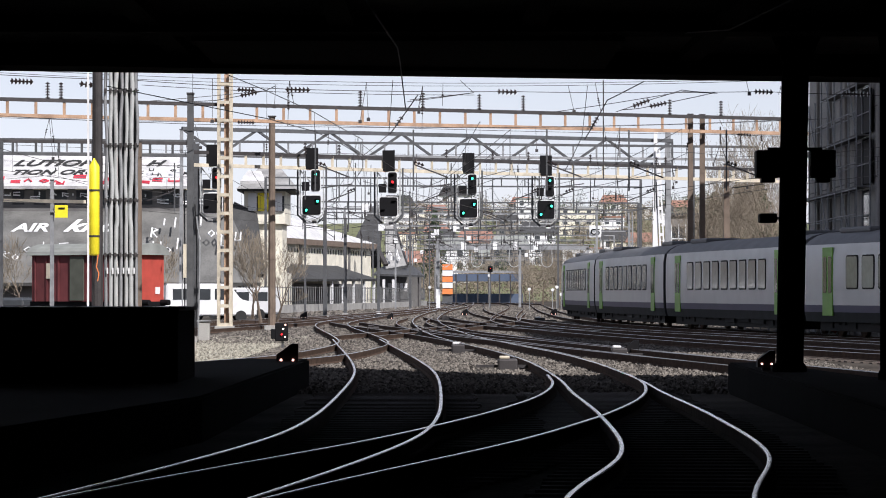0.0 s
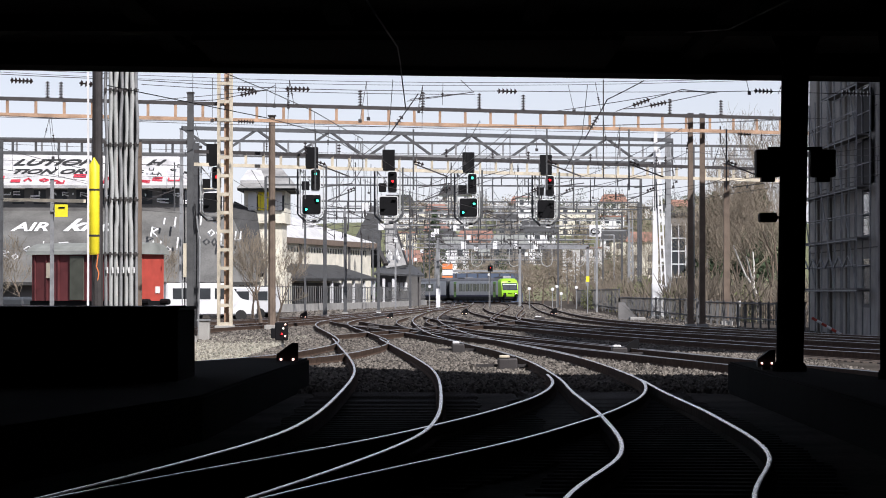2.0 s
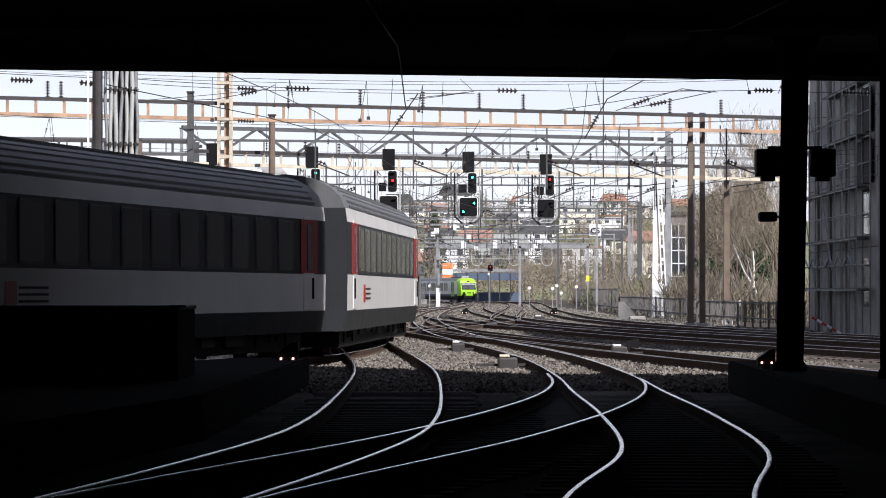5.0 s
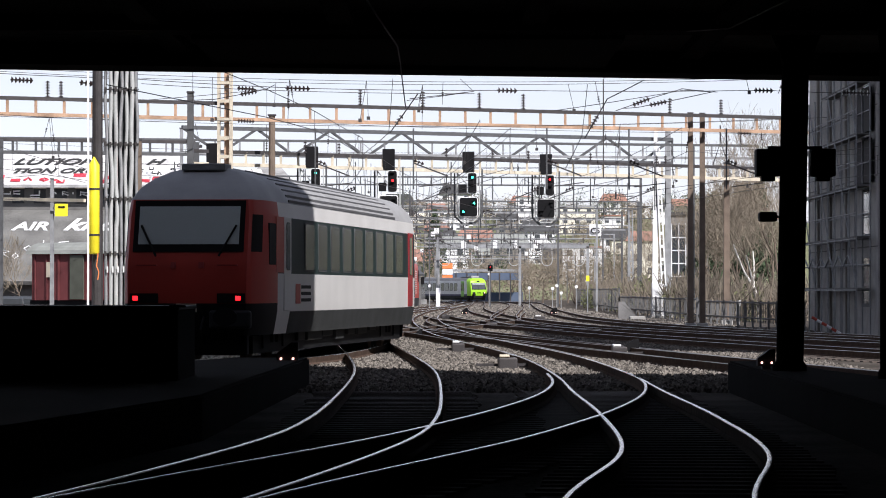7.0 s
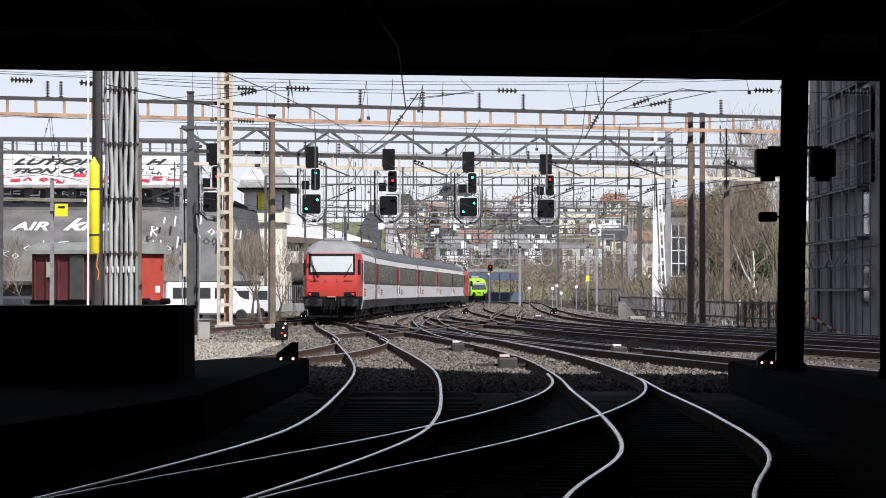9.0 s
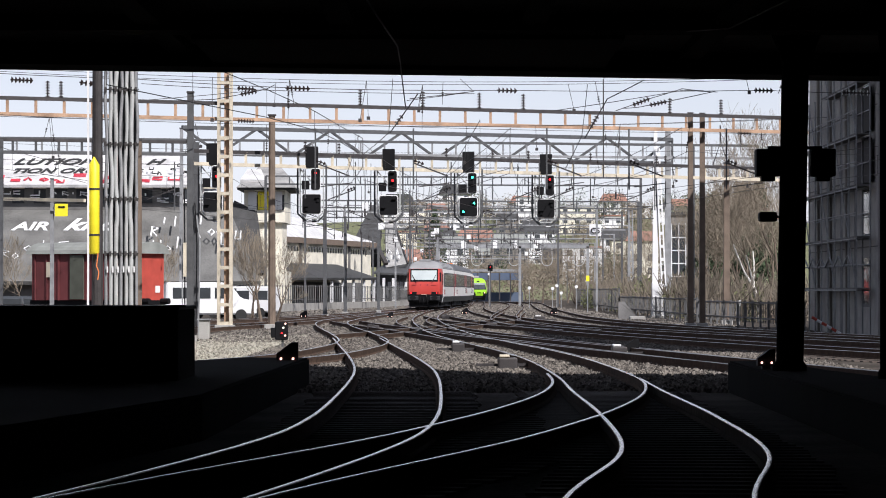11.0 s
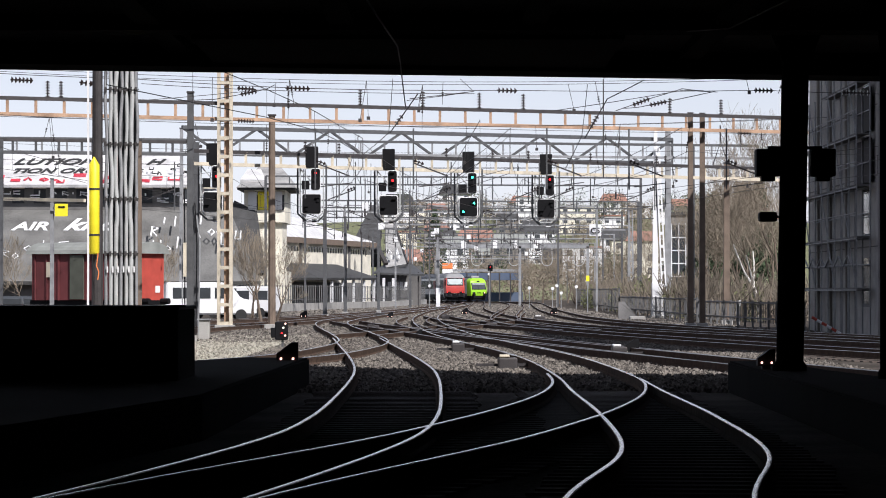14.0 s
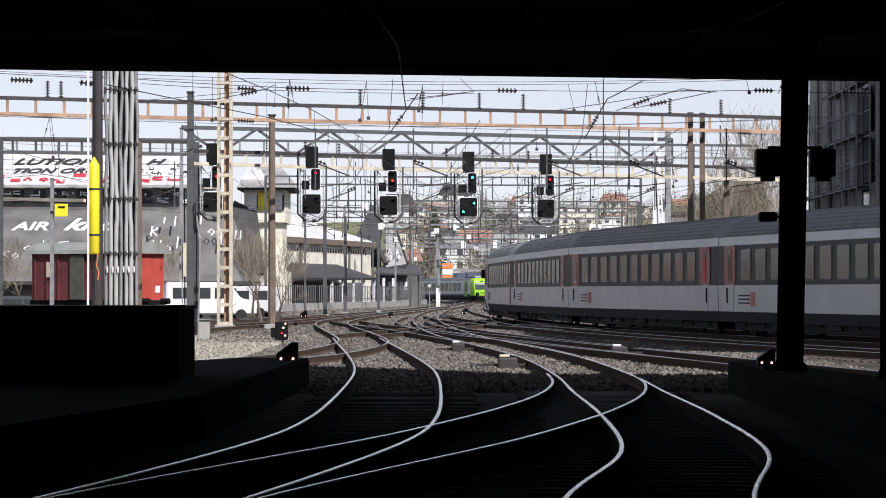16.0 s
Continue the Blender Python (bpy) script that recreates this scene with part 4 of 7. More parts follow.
part("cable", wire(bmn(), [(5.2, 35, 5.2), (4.5, 40, 5.1), (3.8, 45, 4.95), (3.4, 48, 5.14)], 0.012), "steel", cab)


# ---- posts, masts and conduits ----
def conduit_column():
    c = thing("conduit_column", "bundle of grey vertical cable conduits on a steel column", "column")
    d = 90
    part("core", box(bmn(), -8.87, -8.13, d - 0.1, d + 0.2, -0.22, 10.6), "steel", c)
    for i in range(7):
        x = -8.93 + i * 0.134
        bm = bmn()
        pts = []
        for k in range(54):
            z = -0.2 + k * 0.2
            slack = 0.035 if z > 3.2 else 0.006
            pts.append((x + slack * math.sin(z * 2.1 + i * 1.9) * math.sin(z * 0.8 + i), d - 0.18 - 0.03 * (i % 2), z))
        wire(bm, pts, 0.046 + 0.008 * (i % 3), 8)
        part("conduit", bm, "zinc" if i % 3 else "galv", c, smooth=True)
    for k in range(7):
        z = 1.0 + k * 1.45
        part("clamp", box(bmn(), -8.99, -8.06, d - 0.26, d - 0.2, z, z + 0.03), "darksteel", c)
        for i in range(7):
            part("clamp_bolt", box(bmn(), -8.97 + i * 0.134, -8.91 + i * 0.134, d - 0.3, d - 0.26, z - 0.05, z + 0.07), "darksteel", c)
    for i in range(6):
        part("tag_plate", box(bmn(), -8.9 + i * 0.142, -8.86 + i * 0.142, d - 0.3, d - 0.29, 1.96, 2.12), "white", c)
    return c


conduit_column()


def post(x, y, top, w, material, label, sides=4, base=-0.25, name="catenary_post"):
    p = thing(name, label, "post", "catenary posts")
    part("shaft", bar(bmn(), (x, y, base), (x, y, top), w, sides=sides, w2=w * 0.82), material, p)
    part("footing", box(bmn(), x - w * 0.9, x + w * 0.9, y - w * 0.9, y + w * 0.9, -0.3, 0.02, 0.03), "concrete", p)
    part("cap", box(bmn(), x - w * 0.5, x + w * 0.5, y - w * 0.5, y + w * 0.5, top, top + 0.06), "darksteel", p)
    return p


p = post(-8.77, 86, 9.6, 0.3, "darksteel", "dark round steel post with a yellow tube", 12)
part("yellow_tube", lathe(bmn(), [(0.1, 2.4), (0.137, 2.44), (0.137, 4.66), (0.035, 4.82), (0.02, 4.86)], (-8.82, 85.68, 0), 16), "yellow", p, "yellow plastic protective tube", True)
for z in (4.02, 2.86):
    part("tube_clamp", lathe(bmn(), [(0.145, z), (0.145, z + 0.05)], (-8.82, 85.68, 0), 16), "darksteel", p)
part("earth_strap", wire(bmn(), [(-8.72, 85.62, 1.75), (-8.69, 85.62, 1.95), (-8.75, 85.62, 2.1), (-8.71, 85.62, 2.42)], 0.018), "orange", p, "orange rope end below the tube")
part("cable", wire(bmn(), [(-8.97, 85.6, -0.1), (-8.96, 85.6, 1.6), (-8.96, 85.6, 5.2), (-8.98, 85.6, 9.4)], 0.035), "white", p)
p = post(-8.42, 113, 8.07, 0.25, "steel", "grey steel post with cables and clamps")
for i in range(4):
    x = -8.42 + (-0.24, -0.17, 0.2, 0.28)[i]
    part("cable", wire(bmn(), [(x, 112.8, 0.0), (x + 0.03 * (i - 1), 112.8, 3.0), (x * 1.0 - 0.02 * i, 112.8, 5.2 - 0.4 * i)], 0.03), ("galv", "black", "black", "galv")[i], p)
part("tag_board", box(bmn(), -8.64, -8.53, 112.7, 112.74, 1.95, 3.08), "cream", p)
post(-7.52, 149, 9.18, 0.36, "brown", "weathered brown timber-coloured gantry post", 8)
post(11.20, 153.4, 9.5, 0.27, "brown", "dark brown steel gantry post")
post(11.76, 153.7, 9.5, 0.27, "brown", "dark brown steel gantry post")
post(14.14, 169, 7.83, 0.32, "brown", "brown gantry post with a bracket fork")
post(-7.49, 215, 6.62, 0.26, "steel", "slim grey post beside the house")
post(-6.92, 240, 6.70, 0.24, "steel", "slim grey post beside the house")
post(-4.98, 262, 7.62, 0.22, "steel", "slim grey post beside the fence")
post(-2.90, 300, 7.26, 0.22, "steel", "slim grey post beside the fence")
post(-10.56, 118, 6.69, 0.16, "brown", "thin brown post behind the conduits")
post(-15.82, 205, 11.30, 0.24, "galv", "pale steel truss post")
post(-19.03, 165, 6.91, 0.2, "galv", "pale grey post with a yellow sign")
bm = box(bmn(), -18.87, -18.24, 164.75, 164.8, 5.11, 5.72)
sg = thing("yellow_sign", "small square yellow sign with a dark mark", "sign")
part("panel", bm, "yellow", sg)
part("bracket", box(bmn(), -19.07, -18.30, 164.8, 164.95, 5.36, 5.45), "galv", sg)
part("mark", box(bmn(), -18.69, -18.39, 164.72, 164.745, 5.52, 5.60), "black", sg)
bm = bar(bmn(), (-22.11, 165.00, 5.97), (-16.91, 160.00, 5.75), 0.16)
solid("pale_boom", bm, "cream", "pale horizontal steel boom between posts", "beam")


def lattice_mast(x, y, top, w, material, label, base=-0.25, taper=1.0, rung=1.0, laced=True):
    m = thing("lattice_mast", label, "mast", "lattice masts")
    for sx in (-1, 1):
        for sy in (-1, 1):
            part("leg", bar(bmn(), (x + sx * w / 2, y + sy * w / 2, base), (x + sx * w / 2 * taper, y + sy * w / 2 * taper, top), 0.11), material, m)
    n = int((top - base) / rung)
    for k in range(n):
        z = base + 0.3 + k * rung
        q = (1 + (taper - 1) * (z - base) / (top - base)) * w / 2
        for sy in (-1, 1):
            part("batten", box(bmn(), x - q, x + q, y + sy * q - 0.03, y + sy * q + 0.03, z, z + 0.14), material, m)
        for sx in (-1, 1):
            part("batten", box(bmn(), x + sx * q - 0.03, x + sx * q + 0.03, y - q, y + q, z, z + 0.14), material, m)
    for k in range(n - 1):
        z = base + 0.3 + k * rung
        q = (1 + (taper - 1) * (z - base) / (top - base)) * w / 2
        if laced:
            e = 1 if k % 2 else -1
            part("lacing", bar(bmn(), (x - e * q, y - q, z), (x + e * q * 0.95, y - q, z + rung), 0.07), material, m)
    part("footing", box(bmn(), x - w * 0.8, x + w * 0.8, y - w * 0.8, y + w * 0.8, -0.3, 0.05, 0.04), "concrete", m)
    return m


lattice_mast(-9.20, 143, 10.75, 0.52, "cream", "cream and rust coloured battened steel mast", -0.25, 1.0, 0.78, False)
part("rust_core", box(bmn(), -9.13 - 0.1, -9.13 + 0.1, 142.95, 143.05, -0.2, 10.71), "rust", bpy.data.objects["lattice_mast"])
def white_tower():
    """The white end support of the truss gantry: a plate post with a leaning ladder leg."""
    t = thing("gantry_tower", "white steel plate post with a leaning ladder leg", "mast", "lattice masts")
    bm = bmn()
    bar(bm, (13.26, 212, -0.25), (13.3, 212, 11.7), 0.4, 0.3, w2=0.22)
    part("plate_post", bm, "white", t)
    part("base_box", box(bmn(), 13.05, 13.72, 211.7, 212.3, -0.25, 2.0, 0.03), "white", t)
    lo, hi = Vector((13.88, 211.8, -0.25)), Vector((13.42, 211.8, 10.4))
    for sx in (-0.13, 0.13):
        part("leg", bar(bmn(), lo + Vector((sx, 0, 0)), hi + Vector((sx * 0.7, 0, 0)), 0.09), "white", t)
    for k in range(13):
        p = lo.lerp(hi, (k + 0.4) / 13)
        part("batten", box(bmn(), p.x - 0.14, p.x + 0.14, 211.76, 211.84, p.z, p.z + 0.2), "white", t)
    part("footing", box(bmn(), 12.9, 14.1, 211.5, 212.5, -0.3, -0.05, 0.03), "concrete", t)
    return t


white_tower()


def glazed_stair():
    b = thing("glazed_stair_tower", "grey glazed stair tower with a grid of pale frames", "building")
    part("core", box(bmn(), 20.2, 23.5, 300, 304, -0.3, 8.2), "greywall", b)
    for r in range(5):
        for c in range(2):
            x, z = 20.3 + c * 0.62, 1.7 + r * 1.15
            w = part("window", box(bmn(), x, x + 0.5, 299.9, 300.0, z, z + 1.0), "glass", b)
            part("window_frame", box(bmn(), x - 0.08, x + 0.6, 299.86, 299.92, z - 0.12, z - 0.02), "white", w)
    for x in (20.22, 20.86, 21.48):
        part("mullion", box(bmn(), x - 0.04, x + 0.04, 299.84, 299.9, 1.5, 7.5), "white", b)
    part("roof", box(bmn(), 20.0, 23.7, 299.8, 304.2, 8.2, 8.5), "slate", b)
    return b


glazed_stair()
post(14.20, 214, 11.73, 0.4, "galv", "broad pale steel post beside the lattice tower")
lattice_mast(16.60, 300, 8.66, 0.5, "galv", "pale lattice mast with a curved lamp arm", -0.25, 0.6, 1.0)


# ---- gantries ----
def gantry(ax, ay, bx, by, z, depth, step, top_mat, low_mat, label, truss=False, w=0.16, posts=()):
    g = thing("gantry", label, "gantry", "overhead gantries")
    a, b = Vector((ax, ay, z)), Vector((bx, by, z))
    down = Vector((0, 0, -depth))
    part("top_chord", bar(bmn(), a, b, w, w), top_mat, g)
    part("bottom_chord", bar(bmn(), a + down, b + down, w, w), low_mat, g)
    n = max(2, int((b - a).length / step))
    for i in range(n + 1):
        p = a.lerp(b, i / n)
        if truss:
            q = a.lerp(b, min(1.0, (i + 0.5) / n))
            part("diagonal", bar(bmn(), p, q + down, w * 0.6), low_mat, g)
            if i < n:
                part("diagonal", bar(bmn(), q + down, a.lerp(b, (i + 1) / n), w * 0.6), low_mat, g)
        else:
            part("batten", bar(bmn(), p, p + down, w * 0.75), low_mat, g)
    for x, y, m in posts:
        part("support_post", bar(bmn(), (x, y, -0.25), (x, y, z), 0.26 if y < 200 else 0.17), m, g)
    return g


gantry(-20.10, 138, 24.27, 159, 9.4, 0.66, 1.22, "darksteel", "rust", "long rusty battened gantry beam across all tracks", w=0.15)
gantry(-10.95, 148, 18.13, 171, 7.6, 0.56, 0.95, "darksteel", "cream", "cream and dark battened signal gantry", w=0.15)
gantry(-20.96, 149, -11.12, 152, 8.15, 0.55, 1.0, "darksteel", "steel", "grey battened gantry beam over the yard tracks", w=0.14, posts=((-19.5, 149.2, "steel"), (-11.07, 152, "steel")))
gantry(-24.76, 176, 17.24, 186, 9.45, 0.7, 1.3, "steel", "galv", "pale grey battened gantry beam", w=0.13, posts=((-23.5, 177, "steel"), (13.6, 185, "steel")))
gantry(-15.17, 197, 14.41, 213, 11.0, 1.5, 4.4, "steel", "steel", "grey lattice truss gantry with long diagonals", True, w=0.22)
for d, x0, x1, y, st in ((235, 470, 1140, 312, "steel"), (262, 540, 1135, 355, "steel"), (280, 610, 1060, 364, "galv"), (300, 575, 1105, 374, "steel"), (325, 700, 1118, 388, "galv"), (345, 640, 990, 396, "steel"), (365, 660, 1070, 404, "steel"), (410, 720, 1090, 414, "galv"), (435, 760, 1030, 424, "steel"), (470, 730, 1055, 430, "galv"), (530, 750, 1020, 446, "steel"), (570, 770, 990, 452, "galv"), (620, 750, 1005, 460, "steel")):
    f = d / 6000.0
    xa, xb, z = (x0 - 784) * f, (x1 - 784) * f, 1.46 + (516 - y) * f
    gantry(xa, d, xb, d + 4, z, 0.55, 1.6, st, st, "distant pale steel gantry over the tracks", w=0.11, posts=((xa, d, st), (xb, d + 4, st)))


rg = random.Random(31)
for d in (181, 205, 236, 263, 281, 301, 326, 346, 366, 411, 436, 471):
    dt = thing("dropper_set", "thin vertical hangers and insulators under a far gantry", "hangers", "far hanger sets")
    for k in range(11):
        x = rg.uniform(-8.5, 11) * (0.7 + d / 900)
        z = rg.uniform(5.2, 6.6)
        top = rg.uniform(7.2, 9.2) if d < 240 else rg.uniform(6.6, 8.2)
        part("hanger", bar(bmn(), (x, d, z), (x, d, top), 0.035), "steel", dt)
        part("hanger_insulator", bar(bmn(), (x, d, z - 0.2), (x, d, z + 0.2), 0.1, sides=6), "darksteel", dt)
        part("steady_tube", bar(bmn(), (x, d, z), (x + rg.uniform(-1.6, 1.6), d, z + rg.uniform(-0.3, 0.5)), 0.045), "steel", dt)
        if k == 0:
            part("white_board", box(bmn(), x - 0.2, x + 0.2, d - 0.2, d - 0.17, z + 0.3, z + 0.75), "white", dt)


def loop_portal():
    g = thing("loop_portal", "pale portal with hanging oval signal frames", "gantry", "overhead gantries")
    d = 385
    part("beam", box(bmn(), -0.77, 16.55, d - 0.15, d + 0.15, 6.34, 6.79), "galv", g)
    for x in (-0.64, 16.43, 8.73):
        part("leg", bar(bmn(), (x, d, -0.25), (x, d, 6.59), 0.3), "galv", g)
    for x in (0.19, 3.85, 8.09, 11.81, 15.46):
        pts = [(x - 0.55, d, 6.34)] + [(x + 0.6 * math.cos(t), d, 4.92 + 0.55 * math.sin(t)) for t in [math.pi * (1 + k / 6) for k in range(7)]] + [(x + 0.55, d, 6.34)]
        part("oval_frame", wire(bmn(), pts, 0.05), "zinc", g)
    for x in (2.31, 5.90, 8.15, 10.52):
        part("board", box(bmn(), x - 0.25, x + 0.25, d - 0.25, d - 0.2, 6.34, 7.24), "white", g)
    return g


loop_portal()


# ---- insulators and wires ----
def insulator(parent, a, b, r=0.09):
    a, b = Vector(a), Vector(b)
    bm = bmn()
    bar(bm, a, b, r * 0.5, sides=6)
    n = max(3, int((b - a).length / 0.11))
    for i in range(n):
        p = a.lerp(b, (i + 0.3) / n)
        q = a.lerp(b, (i + 0.75) / n)
        bar(bm, p, q, r * 2, sides=8, w2=r * 1.2)
    return part("insulator", bm, "porcelain", parent)


ins = thing("insulator_row", "row of brown ribbed insulators standing on the gantry", "insulators")
for x in (636, 748, 849, 928, 1286, 1193, 88, 111):
    d = 139.5 + 11.2 * (x + 90) / 1790 + 3.0 * max(0.0, (x - 500) / 1000)
    px = (x - 784) * d / 6000
    y = 138 + 21 * (px + 20.1) / 44.4
    insulator(ins, (px, y, 9.45), (px, y, 10.15), 0.11)
ins = thing("insulator_row", "row of dark hanging insulators under the gantry", "insulators")
for x, d in ((540, 151), (600, 153), (872, 160), (935, 161), (1178, 167), (1162, 167), (790, 158), (1045, 164)):
    insulator(ins, ((x - 784) * d / 6000, d, 7.6), ((x - 784) * d / 6000, d, 8.15), 0.09)
    part("hanger", bar(bmn(), ((x - 784) * d / 6000, d, 6.9), ((x - 784) * d / 6000, d, 5.6), 0.05), "steel", ins)


def span_wire(name_label, pts, ins_at=(), r=0.014):
    w = thing("span_wire", name_label, "wire", "overhead wires")
    bm = bmn()
    out = []
    for a, b in zip(pts[:-1], pts[1:]):
        a, b = Vector(a), Vector(b)
        sag = (b - a).length * 0.004
        for k in range(8):
            q = a.lerp(b, k / 8)
            q.z -= 4 * sag * (k / 8) * (1 - k / 8)
            out.append(q)
    out.append(Vector(pts[-1]))
    part("wire", wire(bm, out, r), "darksteel", w)
    for a, b in ins_at:
        insulator(w, a, b, 0.1)
    return w


span_wire("dark cross wire with long ribbed insulators", [(-13.73, 100.00, 7.93), (-9.16, 101.00, 7.79), (-4.49, 104.00, 7.70), (2.07, 107.00, 7.81), (10.38, 110.00, 7.99), (15.98, 112.00, 7.96)],
          [((-4.79, 103.00, 7.64), (-4.05, 103.00, 7.62)), ((1.71, 107.00, 7.81), (2.34, 107.00, 7.79)), ((10.10, 110.00, 7.99), (10.71, 110.00, 7.97)), ((13.18, 112.00, 8.05), (14.11, 112.00, 8.01)), ((-12.77, 100.00, 7.71), (-12.10, 100.00, 7.68)), ((-10.73, 100.00, 7.63), (-10.32, 100.00, 7.58))])
span_wire("thin dark cross wire with ribbed insulators", [(-19.23, 140.00, 8.72), (-8.38, 142.00, 8.61), (12.90, 150.00, 8.46), (15.50, 151.00, 8.41)], [((-8.55, 141.00, 8.56), (-7.85, 141.00, 8.53)), ((13.03, 150.00, 8.46), (13.65, 150.00, 8.43))])
span_wire("thin dark cross wire over the tracks", [(-10.23, 115.00, 8.51), (-5.98, 118.00, 8.46), (1.12, 120.00, 8.46)], [((-7.10, 117.00, 8.48), (-6.51, 117.00, 8.44))])
span_wire("thin dark cross wire over the tracks", [(3.66, 112.00, 7.43), (7.81, 110.00, 7.99), (8.91, 110.00, 7.93)])
span_wire("thin dark slanting wire over the tracks", [(-9.79, 110.00, 7.66), (-5.86, 112.00, 8.14), (-5.61, 113.00, 8.35)])
span_wire("thin dark slanting wire over the tracks", [(-1.19, 112.00, 7.77), (1.03, 114.00, 8.19), (0.59, 114.00, 8.60)])
span_wire("slender dark tie wire over the tracks", [(-1.66, 112.00, 8.48), (-1.92, 120.00, 7.08), (-3.02, 126.00, 6.52)])
span_wire("slender dark tie wire over the tracks", [(4.69, 110.00, 8.17), (4.92, 120.00, 6.98), (4.54, 126.00, 6.00)])
for x, y0, y1, d in ((1068, 140, 315, 149.5),):
    hp = thing("hanger_rod", "thin dark vertical hanger rod of the overhead line", "rod", "hanger rods")
    f = d / 6000.0
    part("rod", bar(bmn(), ((x - 784) * f, d, 1.46 + (516 - y1) * f), ((x - 784) * f, d, 1.46 + (516 - y0) * f), 0.05), "darksteel", hp)
fork = thing("fork_bracket", "inverted Y steel bracket on the post", "bracket")
part("fork", wire(bmn(), [(13.38, 168.00, 7.73), (13.75, 168.00, 8.85), (14.17, 168.00, 7.73)], 0.04), "darksteel", fork)
part("stem", bar(bmn(), (13.75, 168.00, 8.85), (13.75, 168.00, 9.69), 0.07), "darksteel", fork)


span_wire("dark bracket tube with insulators", [(5.71, 112.00, 7.43), (6.83, 112.00, 7.83), (7.91, 112.00, 8.16), (8.4, 109.30, 7.93)], [((6.27, 112.00, 7.62), (6.83, 112.00, 7.83))], 0.017)
span_wire("dark bracket tube with insulators", [(5.95, 112.00, 7.51), (6.52, 113.00, 7.60), (9.06, 113.00, 8.13)], [((6.89, 113.00, 7.67), (7.46, 113.00, 7.79))], 0.017)
span_wire("dark bracket tube with insulators", [(-1.10, 112.00, 7.83), (1.01, 112.00, 8.07)], [], 0.017)
span_wire("dark bracket tube with insulators", [(-9.97, 112.00, 7.73), (-7.54, 112.00, 7.81), (-5.86, 112.00, 8.14)], [((-6.70, 112.00, 7.97), (-6.14, 112.00, 8.09))], 0.017)
span_wire("dark bracket tube with insulators", [(-1.91, 122.00, 7.17), (-0.88, 120.00, 8.48)], [((-1.71, 122.00, 7.46), (-1.46, 122.00, 7.80))], 0.02)
span_wire("dark bracket tube with insulators", [(5.10, 122.00, 6.97), (5.82, 120.00, 8.28), (7.00, 118.00, 8.82)], [((5.31, 122.00, 7.34), (5.57, 122.00, 7.78))], 0.02)
for x, y, d in ((610, 270, 150), (905, 285, 155), (1090, 305, 160), (445, 300, 150)):
    f = d / 6000.0
    a = ((x - 784) * f, d, 1.46 + (516 - y) * f)
    b = ((x + 22 - 784) * f, d + 6, 1.46 + (516 - y - 48) * f)
    span_wire("thin dark dropper wire over the tracks", [a, b], [], 0.011)


def catenary(key, y0, y1, span, height=5.3):
    """Contact wire, carrier wire and droppers over one track."""
    ln = LINES[key]
    pts = [p for p in ln if y0 < p.y < y1]
    c = thing("overhead_line", "thin dark overhead contact line with carrier wire and droppers", "overhead line", "overhead lines")
    lo, hi, dr = bmn(), bmn(), bmn()
    low, high = [], []
    for i in range(0, len(pts), 6):
        p = pts[i]
        f = (i % span) / span
        a = Vector((p.x, p.y, height))
        b = Vector((p.x, p.y, height + 1.25 - 3.4 * f * (1 - f)))
        low.append(a)
        high.append(b)
        bar(dr, a, b, 0.009)
    wire(lo, low, 0.011)
    wire(hi, high, 0.01)
    part("contact_wire", lo, "darksteel", c)
    part("carrier_wire", hi, "darksteel", c)
    ob = part("droppers", dr, "darksteel", c)
    ob["kind"] = "stuff"
    return c


for key, y0, y1 in (("departing", 62, 560), ("middle", 100, 500), ("express", 75, 500), ("regional", 75, 470), ("ladder", 105, 500), ("northyard", 100, 500), ("sidings", 110, 150), ("westyard", 95, 200), ("scissors", 105, 195), ("slip", 116, 240)):
    catenary(key, y0, y1, 48)


def cross_span(x0, x1, y, z, seed):
    """A thin span across the tracks with hanging droppers."""
    r = random.Random(seed)
    c = thing("cross_span", "thin dark span wire with droppers across the tracks", "wire", "cross spans")
    pts = [(x0 + (x1 - x0) * k / 12, y + 3.0 * k / 12, z - 0.45 * (k / 12) * (1 - k / 12) * 4) for k in range(13)]
    part("wire", wire(bmn(), pts, 0.012), "darksteel", c)
    for k in range(9):
        q = r.randrange(1, 12)
        p = Vector(pts[q])
        end = p + Vector((r.uniform(-0.25, 0.25), 0, -r.uniform(0.4, 1.7)))
        part("dropper", bar(bmn(), p, end, 0.018), "darksteel", c)
        if k % 2 == 0:
            insulator(c, p.lerp(end, 0.45), p.lerp(end, 0.65), 0.05)
        else:
            part("clip", box(bmn(), end.x - 0.06, end.x + 0.06, end.y - 0.04, end.y + 0.04, end.z - 0.06, end.z + 0.06), "darksteel", c)
    for e in (0, 12):
        if abs(pts[e][0]) > 15.86:
            part("strain_post", bar(bmn(), (pts[e][0], pts[e][1], -0.25), (pts[e][0], pts[e][1], z + 0.3), 0.2), "steel", c)
    return c


for k, (y, z) in enumerate(((118, 9.3), (127, 9.75), (136, 8.6), (144, 9.0), (160, 8.5), (172, 8.2), (190, 8.9))):
    cross_span(-0.137 * y, 15.85 if 124 <= y <= 146 else 0.137 * y, y, z, 500 + k)


